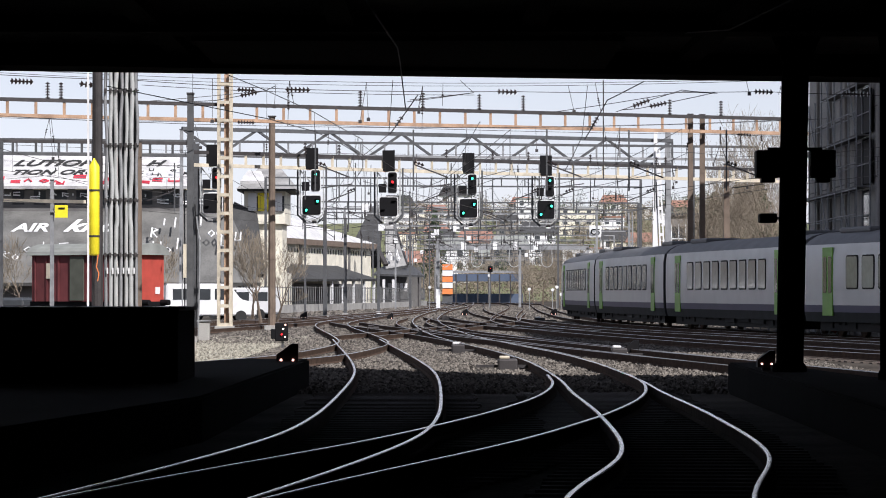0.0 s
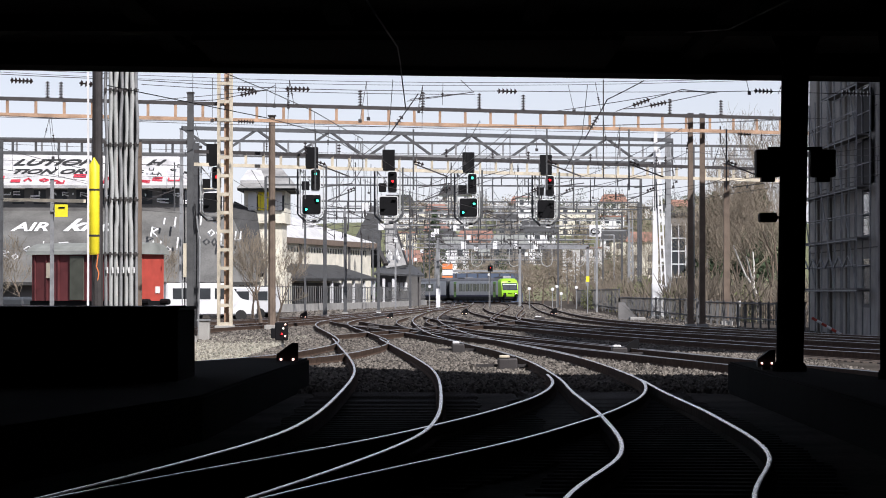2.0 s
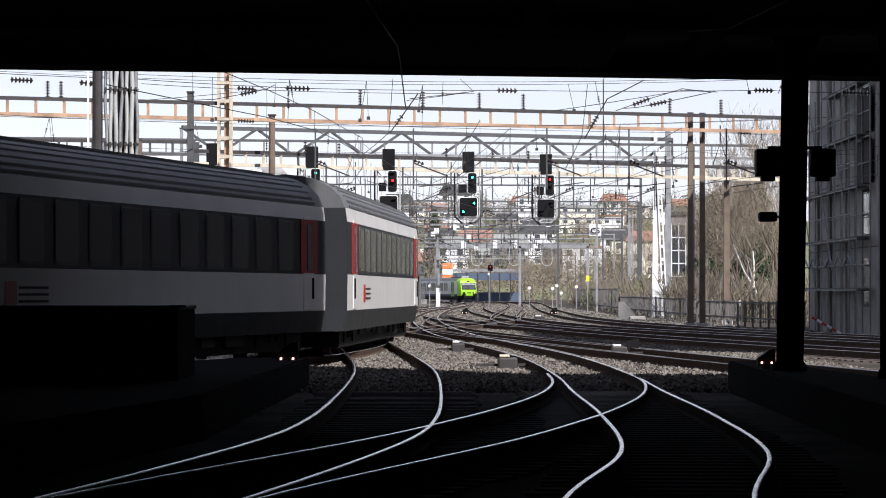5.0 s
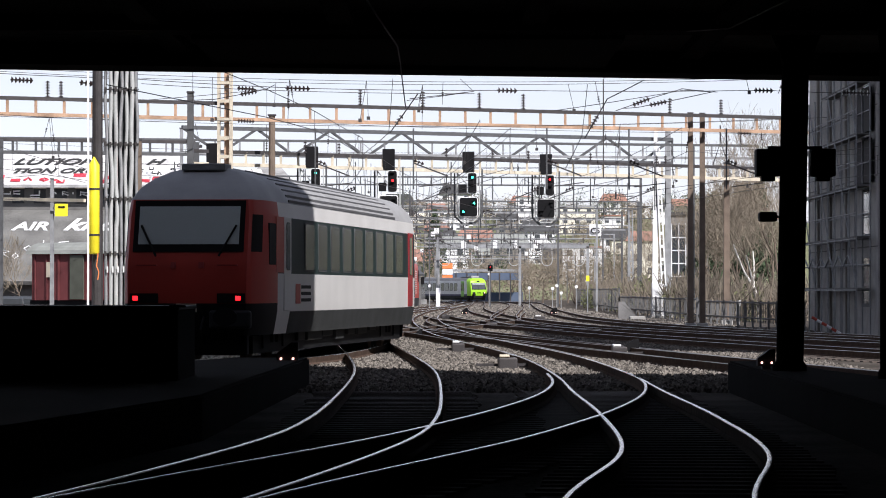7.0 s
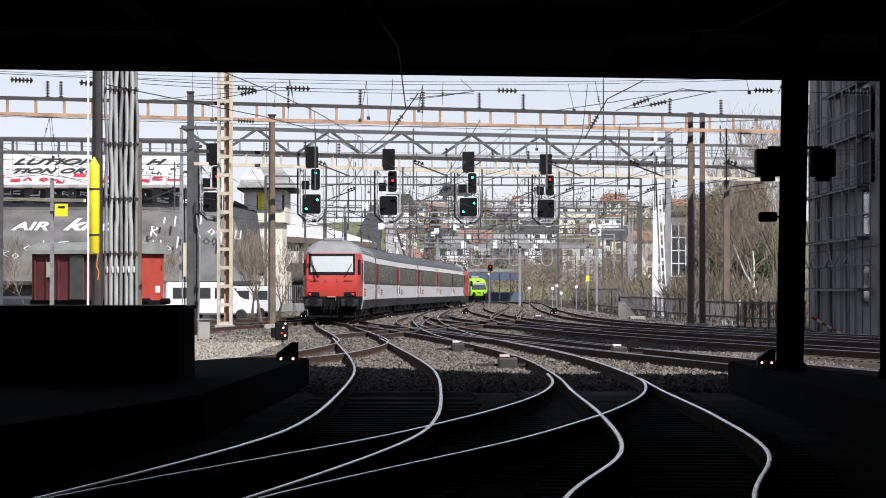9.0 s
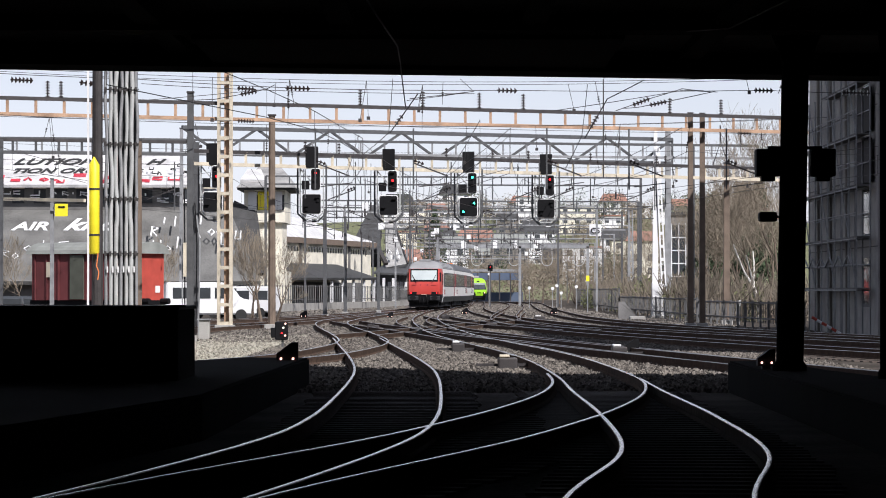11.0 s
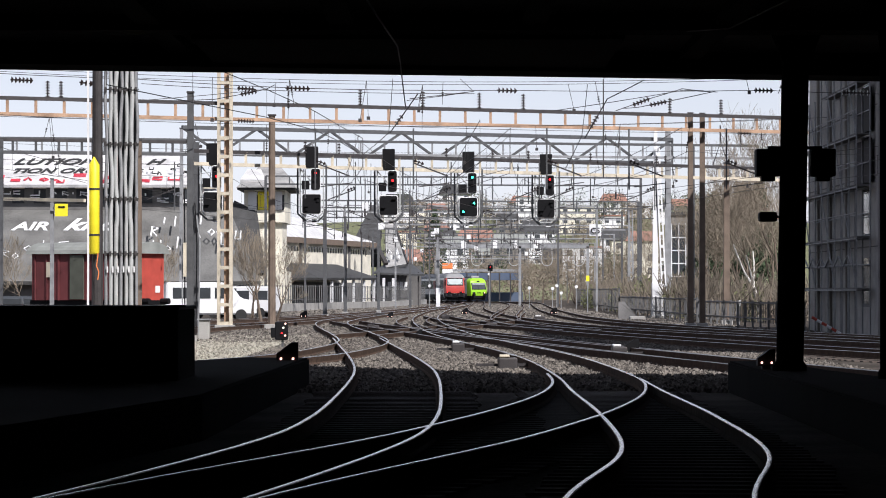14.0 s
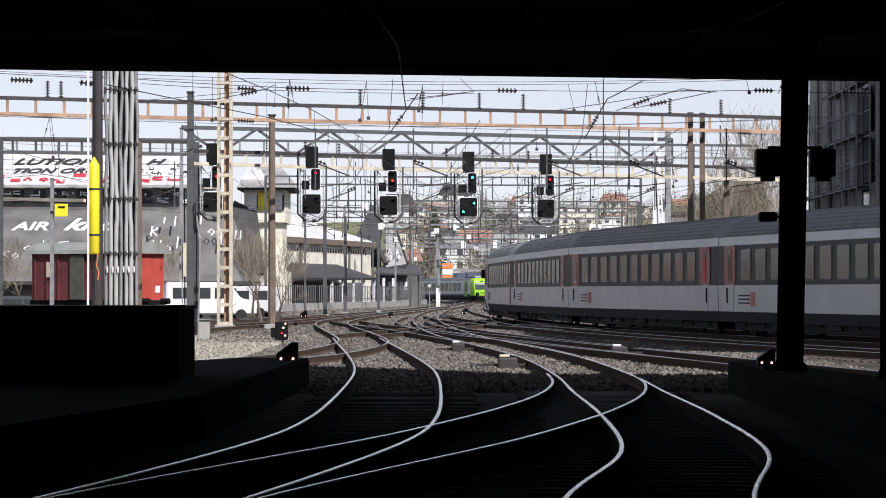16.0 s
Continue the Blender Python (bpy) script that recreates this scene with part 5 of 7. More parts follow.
# registration arms under the gantries
def arm(x, y, z, s):
    a = thing("registration_arm", "slim registration arm holding the contact wire", "arm", "registration arms")
    part("tube", bar(bmn(), (x, y, z), (x + s * 1.3, y, z - 0.5), 0.05), "darksteel", a)
    part("steady", bar(bmn(), (x + s * 0.2, y, z - 0.9), (x + s * 1.4, y, z - 0.75), 0.035), "darksteel", a)
    part("drop_tube", bar(bmn(), (x, y, z + 1.3), (x, y, z - 1.0), 0.06), "steel", a)
    insulator(a, (x, y, z + 0.1), (x + s * 0.4, y, z - 0.05), 0.08)
    return a


for key in ("departing", "middle", "express", "regional", "ladder", "northyard"):
    for k, y in enumerate((127, 160, 205, 262, 325)):
        p = LINES[key][first(LINES[key], y)]
        arm(p.x + (1.1 if k % 2 else -1.1), p.y, 6.3, -1 if k % 2 else 1)


# ---- signals ----
def lens(name, parent, x, y, z, material, r=0.085):
    return part(name, bar(bmn(), (x, y, z), (x, y - 0.05, z), r * 2, sides=12), material, parent)


TURNERS = []


def drum(parent, x, y, z, front, back, r=0.055):
    """A lamp drum with one lens on each face; it turns in its housing."""
    d = part("lamp_drum", bar(bmn(), (0, 0, -0.09), (0, 0, 0.09), 0.18, sides=12), "black", parent)
    d.location = (x, y, z)
    part("lens", bar(bmn(), (0, -0.08, 0), (0, -0.14, 0), r * 2, sides=12), front, d)
    if back:
        part("lens", bar(bmn(), (0, 0.08, 0), (0, 0.14, 0), r * 2, sides=12), back, d)
    return d


def signal(at_plan, lights, label):
    """A colour-light signal under the signal gantry."""
    x, y = at_plan
    s = thing("railway_signal", label, "railway signal", "signals on the gantry")
    part("junction_box", box(bmn(), x - 0.28, x + 0.28, y - 0.3, y + 0.2, 7.0, 7.95, 0.02), "black", s)

    def shield(name, cx, cz, w, h):
        bm = box(bmn(), cx - w / 2, cx + w / 2, y - 0.3, y - 0.24, cz - h / 2, cz + h / 2)
        es = [e for e in bm.edges if abs(e.verts[0].co.y - e.verts[1].co.y) > 0.03]
        bmesh.ops.bevel(bm, geom=es, offset=0.1, segments=3, affect="EDGES", profile=0.5)
        rim = part(name, bm, "white", s)
        bm = box(bmn(), cx - w / 2 + 0.035, cx + w / 2 - 0.035, y - 0.33, y - 0.29, cz - h / 2 + 0.035, cz + h / 2 - 0.035)
        es = [e for e in bm.edges if abs(e.verts[0].co.y - e.verts[1].co.y) > 0.02]
        bmesh.ops.bevel(bm, geom=es, offset=0.08, segments=3, affect="EDGES", profile=0.5)
        part("shield_face", bm, "black", rim)
        return rim

    shield("main_shield", x + 0.18, 6.48, 0.46, 1.0)
    shield("distant_shield", x, 5.38, 0.88, 0.92)
    part("speed_board", box(bmn(), x - 0.45, x - 0.1, y - 0.3, y - 0.2, 6.02, 6.42, 0.02), "black", s)
    for sx in (-0.64, 0.64):
        part("cage_rail", bar(bmn(), (x + sx, y + 0.1, 7.15), (x + sx, y + 0.1, 4.95), 0.08), "steel", s)
        part("cage_strut", bar(bmn(), (x + sx, y + 0.1, 4.95), (x + sx * 0.4, y + 0.1, 4.6), 0.08), "steel", s)
    part("cage_floor", box(bmn(), x - 0.28, x + 0.28, y - 0.1, y + 0.3, 4.56, 4.62), "galv", s)
    for sx in (-0.52, 0.52):
        part("ladder_rail", bar(bmn(), (x + sx, y - 0.15, 7.1), (x + sx, y - 0.15, 5.0), 0.06), "zinc", s)
    part("cage_bottom", wire(bmn(), [(x - 0.52, y - 0.15, 5.0), (x - 0.25, y - 0.15, 4.72), (x + 0.25, y - 0.15, 4.72), (x + 0.52, y - 0.15, 5.0)], 0.04), "zinc", s)
    part("brace", bar(bmn(), (x - 0.52, y - 0.12, 6.95), (x - 0.05, y - 0.12, 6.4), 0.05), "zinc", s)
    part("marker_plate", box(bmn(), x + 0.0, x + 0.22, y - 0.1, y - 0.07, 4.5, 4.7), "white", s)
    for cx, cz in ((x + 0.18, 6.75), (x + 0.18, 6.32), (x + 0.26, 5.55), (x - 0.24, 5.15)):
        part("lamp_hood", box(bmn(), cx - 0.1, cx + 0.1, y - 0.45, y - 0.32, cz + 0.1, cz + 0.125), "black", s)
    for kind, front, back, at in lights:
        lx, lz = {"top": (x + 0.18, 6.75), "main": (x + 0.18, 6.5), "right": (x + 0.26, 5.55), "low": (x - 0.24, 5.15)}[kind]
        d = drum(s, lx, y - 0.3, lz, front, back)
        if at is not None:
            TURNERS.append((d, at))
    return s


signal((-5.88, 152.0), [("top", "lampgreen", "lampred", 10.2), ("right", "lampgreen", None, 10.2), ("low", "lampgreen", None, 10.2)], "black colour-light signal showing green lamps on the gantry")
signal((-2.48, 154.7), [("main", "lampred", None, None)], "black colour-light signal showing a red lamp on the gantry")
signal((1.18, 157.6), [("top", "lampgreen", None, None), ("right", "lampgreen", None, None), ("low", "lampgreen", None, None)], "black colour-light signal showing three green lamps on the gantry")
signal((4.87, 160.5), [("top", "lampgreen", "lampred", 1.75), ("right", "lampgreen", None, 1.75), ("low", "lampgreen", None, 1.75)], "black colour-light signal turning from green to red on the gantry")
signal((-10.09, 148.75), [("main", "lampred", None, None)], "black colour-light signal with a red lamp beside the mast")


def dwarf(x, y, z, w, label, lit="lamppink", tri=True):
    d = thing("dwarf_signal", label, "dwarf signal", "dwarf signals")
    bm = bmn()
    h = w * 0.95
    prof = [(-w / 2, 0), (w / 2, 0), (w / 2, h), (w * 0.2, h), (-w / 2, h * 0.45)] if tri else [(-w / 2, 0), (w / 2, 0), (w / 2, h), (-w / 2, h)]
    a, b = [bm.verts.new((x + p, y, z + q)) for p, q in prof], [bm.verts.new((x + p, y + 0.25, z + q)) for p, q in prof]
    bm.faces.new(a)
    bm.faces.new(b[::-1])
    for i in range(len(a)):
        j = (i + 1) % len(a)
        bm.faces.new((a[i], b[i], b[j], a[j]))
    bmesh.ops.recalc_face_normals(bm, faces=bm.faces)
    part("case", bm, "black", d)
    part("stand", box(bmn(), x - 0.06, x + 0.06, y + 0.05, y + 0.17, -0.25, z), "steel", d)
    for dx in (-0.28, 0.28):
        lens("lamp", d, x + dx * w, y, z + h * 0.2, lit, w * 0.06)
    return d


dwarf(-2.62, 57, 0.26, 0.36, "black triangular dwarf signal with two glowing lamps on the platform end")
dwarf(4.88, 88, -0.18, 0.42, "black triangular dwarf signal with two white lamps", "lampwhite")
dwarf(4.82, 50.5, 0.35, 0.26, "black dwarf signal at the platform edge", "lamppink")
dwarf(-0.94, 125, -0.29, 0.35, "small dwarf signal between the rails", "lamppink")
dwarf(-3.29, 210, -0.19, 0.4, "small dwarf signal with two lamps", "lamppink")
dwarf(1.49, 235, -0.11, 0.45, "small dwarf signal between far tracks", "lamppink")
dwarf(7.35, 225, -0.04, 0.45, "small dwarf signal between far tracks", "lamppink")
dwarf(-7.82, 190, 0.00, 0.4, "small dwarf signal in the yard", "lamppink")


def lamp_signal():
    s = thing("track_signal", "low black signal with stacked small lamps by the track", "railway signal")
    x, y = -4.73, 100
    part("post", bar(bmn(), (x, y, -0.25), (x, y, 0.5), 0.07), "steel", s)
    part("case", box(bmn(), x - 0.22, x + 0.16, y - 0.12, y + 0.1, 0.03, 0.56, 0.03), "black", s)
    part("side_case", box(bmn(), x - 0.34, x - 0.18, y - 0.1, y + 0.1, 0.09, 0.39, 0.02), "black", s)
    for dx, z, m in ((0.09, 0.51, "lamppink"), (0.03, 0.39, "lampwhite"), (-0.02, 0.23, "lampred"), (0.08, 0.16, "lamppink")):
        lens("lamp", s, x + dx, y - 0.12, z, m, 0.026)
    return s


lamp_signal()


def point_box(x, y, w, label, top="cream"):
    b = thing("point_motor", label, "point motor", "point motors")
    part("case", box(bmn(), x - w / 2, x + w / 2, y - 0.2, y + 0.3, -0.24, 0.06, 0.04), "darksteel", b)
    part("lid", box(bmn(), x - w * 0.42, x + w * 0.1, y - 0.21, y + 0.2, 0.06, 0.12, 0.02), top, b)
    part("rod", bar(bmn(), (x - w * 1.6, y, -0.1), (x + w * 1.6, y, -0.1), 0.06), "darksteel", b)
    return b


point_box(1.37, 72, 0.42, "dark point motor with a pale lid between the rails")
point_box(0.41, 92, 0.36, "dark point motor with a white lid", "white")
point_box(4.47, 86, 0.4, "dark point motor with a white lid", "white")
point_box(-2.89, 140, 0.5, "dark point motor between the rails", "darksteel")
point_box(2.15, 150, 0.5, "dark point motor between the rails", "darksteel")
point_box(5.42, 190, 0.6, "dark point motor between the rails", "white")
point_box(0.20, 200, 0.6, "dark point motor between the rails", "darksteel")
point_box(-4.16, 225, 0.6, "dark point motor with a pale lid", "white")
kb = thing("relay_cabinet", "pale concrete relay cabinet by the mast", "cabinet")
part("body", box(bmn(), -8.42, -8.03, 116.5, 117, -0.24, 0.47, 0.03), "concrete", kb)
part("lid", box(bmn(), -8.46, -8.00, 116.45, 117.05, 0.47, 0.52), "galv", kb)


# ---- the west side: wagon, vans, houses ----
def box_wagon():
    w = thing("box_wagon", "old maroon covered goods wagon with curved grey roof", "goods wagon")
    w.matrix_world = pose(-18.15, 178, 0, 0, 0, -31)
    part("side_body", box(bmn(), -3.3, 3.3, -1.3, 1.3, 1.0, 3.45), "van", w)
    # end coloured brighter red than the side, for the sun on it
    part("end_panel", box(bmn(), 3.3, 3.36, -1.28, 1.28, 1.0, 3.5), "vanend", w)
    for k in range(9):
        x = -3.1 + k * 0.78
        part("side_rib", box(bmn(), x - 0.04, x + 0.04, -1.36, -1.3, 1.0, 3.45), "van", w)
    part("sliding_door", box(bmn(), -0.75, 0.15, -1.4, -1.34, 1.05, 3.35), "olive", w)
    part("window", box(bmn(), -2.3, -1.9, -1.38, -1.34, 2.2, 3.0), "cream", w)
    bm = bmn()
    prof = [(1.5 * math.cos(math.pi * k / 10), 3.42 + 0.62 * math.sin(math.pi * k / 10)) for k in range(11)]
    a, b = [bm.verts.new((-3.55, y, z)) for y, z in prof], [bm.verts.new((3.6, y, z)) for y, z in prof]
    for i in range(10):
        bm.faces.new((a[i], b[i], b[i + 1], a[i + 1]))
    bm.faces.new(a[::-1])
    bm.faces.new(b)
    bm.faces.new((a[0], a[10], b[10], b[0]))
    bmesh.ops.recalc_face_normals(bm, faces=bm.faces)
    part("roof", bm, "wagonroof", w)
    part("underframe", box(bmn(), -3.5, 3.5, -1.2, 1.2, 0.75, 1.0), "black", w)
    for x in (-2.2, 2.2):
        for y in (-0.75, 0.75):
            part("wheel", bar(bmn(), (x, y - 0.07, 0.42), (x, y + 0.07, 0.42), 0.95, sides=16), "black", w)
    for y in (-0.87, 0.87):
        part("buffer", bar(bmn(), (3.5, y, 0.95), (4.0, y, 0.95), 0.3, sides=10), "black", w)
    part("lamp_board", box(bmn(), 3.37, 3.4, 0.5, 0.9, 1.4, 1.75), "white", w)
    return w


box_wagon()


def van(x, y, length, h, label, ang):
    v = thing("delivery_van", label, "van", "parked white vans")
    v.matrix_world = pose(x, y, -0.22, 0, 0, ang)
    bm = bmn()
    prof = [(-length / 2, 0.35), (length / 2, 0.35), (length / 2, 1.1), (length / 2 - 0.9, 1.3), (length / 2 - 1.5, h - 0.1), (length / 2 - 1.9, h), (-length / 2, h)]
    a, b = [bm.verts.new((px, -0.95, pz)) for px, pz in prof], [bm.verts.new((px, 0.95, pz)) for px, pz in prof]
    bm.faces.new(a)
    bm.faces.new(b[::-1])
    for i in range(len(a)):
        j = (i + 1) % len(a)
        bm.faces.new((a[i], b[i], b[j], a[j]))
    bmesh.ops.recalc_face_normals(bm, faces=bm.faces)
    bmesh.ops.bevel(bm, geom=bm.edges[:], offset=0.08, segments=2, affect="EDGES")
    part("body", bm, "white", v)
    for s in (-1, 1):
        n = int(length / 1.3)
        for k in range(n - 1):
            part("side_window", box(bmn(), -length / 2 + 0.4 + k * 1.2, -length / 2 + 1.35 + k * 1.2, s * 0.955 - 0.015, s * 0.955 + 0.015, h * 0.58, h * 0.86), "glass", v)
        for wx in (-length / 2 + 0.9, length / 2 - 0.9):
            part("wheel", bar(bmn(), (wx, s * 0.8, 0.33), (wx, s * 0.99, 0.33), 0.66, sides=14), "rubber", v)
    part("windscreen", box(bmn(), length / 2 - 1.35, length / 2 - 1.15, -0.8, 0.8, 1.4, h - 0.35), "glass", v)
    return v


van(-16.54, 205, 5.0, 2.1, "white minibus with side windows parked by the yard", 175)
van(-13.39, 195, 5.2, 2.2, "white minibus with dark windows parked by the yard", 8)
van(-12.86, 215, 4.8, 2.0, "white van parked beside the house", 170)
for i, (x, y) in enumerate(((-24.45, 190), (-24.47, 196))):
    c = thing("parked_car", "small dark red car parked beyond the wagon", "car", "parked cars")
    c.matrix_world = pose(x, y, -0.22, 0, 0, 10)
    bm = box(bmn(), -1.9, 1.9, -0.8, 0.8, 0.3, 0.85, 0.12)
    part("body", bm, "van" if i == 0 else "white", c)
    part("cabin", box(bmn(), -1.2, 0.9, -0.7, 0.7, 0.84, 1.4, 0.15), "glass", c)
    for wx in (-1.2, 1.2):
        for s in (-1, 1):
            part("wheel", bar(bmn(), (wx, s * 0.7, 0.3), (wx, s * 0.84, 0.3), 0.6, sides=12), "rubber", c)


def scrawl(parent, corner, along, up, w, h, n, material, seed, size=1.0, low=0.08, high=0.55):
    """Painted strokes on a surface; corner, along and up give the plane."""
    random.seed(seed)
    corner, along, up = Vector(corner), Vector(along).normalized(), Vector(up).normalized()
    nor = along.cross(up).normalized()
    for k in range(n):
        bm = bmn()
        u, v = w * (k + random.uniform(0.0, 0.8)) / n, random.uniform(low, high) * h
        hh = h * random.uniform(0.2, 0.4) * size
        ww = w / n * random.uniform(0.5, 0.9)
        shape = random.choice(([(0, 0), (0, 1)], [(0, 0), (0.5, 1), (1, 0)], [(0, 1), (0, 0), (1, 0), (1, 1)], [(1, 1), (0, 0.9), (0, 0.1), (1, 0)], [(0, 0), (0, 1), (1, 0.8), (0.1, 0.5), (1, 0)], [(0, 0.5), (0.5, 1), (1, 0.5), (0.5, 0), (0, 0.5)]))
        pts = [corner + along * (u + a * ww) + up * (v + b * hh) + nor * 0.04 for a, b in shape]
        wire(bm, pts, 0.15 * size)
        part("painted_stroke", bm, material, parent)


def poly(bm, pts, thick=0.15):
    """A slab from a flat polygon."""
    ps = [Vector(p) for p in pts]
    nor = (ps[1] - ps[0]).cross(ps[2] - ps[0]).normalized() * thick
    a, b = [bm.verts.new(p) for p in ps], [bm.verts.new(p - nor) for p in ps]
    bm.faces.new(a)
    bm.faces.new(b[::-1])
    for i in range(len(a)):
        j = (i + 1) % len(a)
        bm.faces.new((a[i], b[i], b[j], a[j]))
    bmesh.ops.recalc_face_normals(bm, faces=bm.faces)
    return bm


def lettering(parent, text, corner, along, up, height, material, lean=0.25):
    """Painted words on a roof."""
    along, up = Vector(along).normalized(), Vector(up).normalized()
    cu = bpy.data.curves.new("painted_word", "FONT")
    cu.body, cu.size, cu.shear, cu.offset, cu.extrude = text, height * 1.4, lean, 0.035 * height, 0.02
    tmp = bpy.data.objects.new("painted_word", cu)
    me = bpy.data.meshes.new_from_object(tmp)
    bpy.data.objects.remove(tmp)
    nor = along.cross(up).normalized()
    m = Matrix((along, up, nor)).transposed().to_4x4()
    me.transform(Matrix.Translation(Vector(corner) + nor * 0.05) @ m)
    me.materials.clear()
    me.materials.append(M[material])
    ob = new("painted_word", me)
    ob.parent = parent
    return ob


def painted_hall():
    h = thing("painted_hall", "long old hall with pale and slate roofs covered in painted scrawls", "building")
    x0, x1 = -44.0, -20.00
    part("lower_wall", box(bmn(), x0, x1, 262, 300, -0.3, 2.6), "darkwall", h)
    part("lower_roof", poly(bmn(), [(x0, 260.5, 2.24), (x1 + 6, 260.5, 2.24), (x1 + 3, 270, 7.94), (x0, 270, 7.94)], 0.3), "greyslate", h)
    part("upper_wall", box(bmn(), x0, x1 + 1, 270, 296, 2.0, 10.01), "darkwall", h)
    part("upper_roof", poly(bmn(), [(x0, 268.5, 9.92), (x1, 268.5, 9.92), (x1 - 1.5, 275, 12.73), (x0, 275, 12.73)], 0.25), "brightroof", h)
    for k in range(15):
        x = x0 + 1.2 + k * 1.7
        w = part("window", box(bmn(), x, x + 0.95, 269.93, 270.02, 8.48, 9.61), "glass", h)
        part("window_frame", box(bmn(), x - 0.07, x + 1.02, 269.88, 269.94, 9.65, 9.74), "cream", w)
    a = (0, 1.0, (7.94 - 2.24) / 9.5)
    lettering(h, "AIR", (-34.0, 267.2, 6.25), (1, 0, 0), a, 1.3, "scrawl")
    lettering(h, "kho", (-30.0, 267.2, 6.25), (1, 0, 0), a, 1.9, "scrawl", 0.5)
    scrawl(h, (x0 + 8, 260.4, 2.24), (1, 0, 0), a, 15, 9, 16, "scrawl", 11, 0.35, 0.35, 0.6)
    scrawl(h, (x1 - 4, 260.4, 2.24 + 1), (1, 0, 0), a, 8, 9, 12, "scrawl", 12, 0.5, 0.3, 0.8)
    a = (0, 1.0, (12.73 - 9.92) / 6.5)
    lettering(h, "LUTION", (-34.6, 272.4, 11.62), (1, 0, 0), a, 1.3, "scrawldark", 0.4)
    lettering(h, "TION ORG", (-34.6, 270.7, 10.87), (1, 0, 0), a, 1.0, "scrawldark", 0.4)
    lettering(h, "H", (-23.9, 272.4, 11.62), (1, 0, 0), a, 1.2, "scrawldark", 0.4)
    scrawl(h, (x0 + 8, 268.35, 9.92), (1, 0, 0), a, 15, 3.2, 14, "scrawlred", 14, 0.5)
    scrawl(h, (x0 + 19.6, 268.35, 9.92 + 0.4), (1, 0, 0), a, 4, 5.0, 7, "scrawldark", 16, 0.35)
    scrawl(h, (x0 + 6, 269.85, 8.39), (1, 0, 0), (0, 0, 1), 20, 1.6, 22, "scrawl", 15, 0.5)
    return h


painted_hall()


def pyramid_roof(bm, x0, x1, y0, y1, z0, apex):
    vs = [bm.verts.new(p) for p in ((x0, y0, z0), (x1, y0, z0), (x1, y1, z0), (x0, y1, z0))]
    t = bm.verts.new(apex)
    for i in range(4):
        bm.faces.new((vs[i], vs[(i + 1) % 4], t))
    bm.faces.new(vs[::-1])
    return bm


def ridge_roof(bm, x0, x1, y0, y1, z0, z1, inset=0.0):
    ym = (y0 + y1) / 2
    v = [bm.verts.new(p) for p in ((x0, y0, z0), (x1, y0, z0), (x1, y1, z0), (x0, y1, z0), (x0 + inset, ym, z1), (x1 - inset, ym, z1))]
    for q in ((0, 1, 5, 4), (1, 2, 5), (2, 3, 4, 5), (3, 0, 4), (3, 2, 1, 0)):
        bm.faces.new([v[i] for i in q])
    return bm


def tower_house():
    h = thing("tower_house", "old tower house with ochre upper floor and steep slate roof", "building")
    part("steep_roof", poly(bmn(), [(-20.59, 286.00, 3.03), (-14.97, 286.00, 3.03), (-16.01, 292.00, 8.32), (-17.96, 292.00, 9.30)], 0.4), "slate", h)
    part("lower_wall", box(bmn(), -20.74, -13.39, 288, 300, -0.3, 3.19), "render", h)
    part("low_awning", poly(bmn(), [(-20.40, 282.00, 2.21), (-17.11, 282.00, 2.21), (-17.47, 288.00, 4.24), (-20.35, 288.00, 4.24)], 0.25), "slate", h)
    part("upper_floor", box(bmn(), -17.13, -13.58, 292, 302, 7.40, 10.41), "render", h)
    part("middle_floor", box(bmn(), -16.80, -13.87, 292.5, 301, 1.0, 7.52), "render", h)
    for k in range(5):
        x = -16.74 + k * 0.66
        part("window", box(bmn(), x, x + 0.42, 291.93, 292.02, 8.47, 9.78), "glass", h)
    for x0, x1, m in ((-16.78, -16.05, "white"), (-15.95, -14.95, "yellow"), (-14.55, -13.85, "white")):
        part("painted_panel", box(bmn(), x0, x1, 291.88, 291.94, 8.5, 10.05), m, h)
    part("eave", box(bmn(), -17.65, -12.71, 290.4, 303, 10.19, 10.43), "slate", h)
    part("top_roof", ridge_roof(bmn(), -17.69, -12.62, 290, 303, 10.35, 12.41, 1.6), "greyroof", h)
    part("roof_patch", poly(bmn(), [(-17.45, 291.60, 11.08), (-15.26, 291.60, 11.08), (-15.78, 294.00, 12.04), (-16.95, 294.00, 12.04)], 0.3), "brightroof", h)
    part("round_emblem", bar(bmn(), (-19.18, 285.50, 5.27), (-19.14, 285.00, 5.26), 0.9, sides=14), "scrawl", h)
    return h


tower_house()


def hip_roof(bm, corners, top, back):
    """A hipped roof on four corners with a ridge from top to back."""
    v = [bm.verts.new(p) for p in (*corners, top, back)]
    for q in ((0, 1, 4), (1, 2, 5, 4), (2, 3, 5), (3, 0, 4, 5), (3, 2, 1, 0)):
        bm.faces.new([v[i] for i in q])
    bmesh.ops.recalc_face_normals(bm, faces=bm.faces)
    return bm


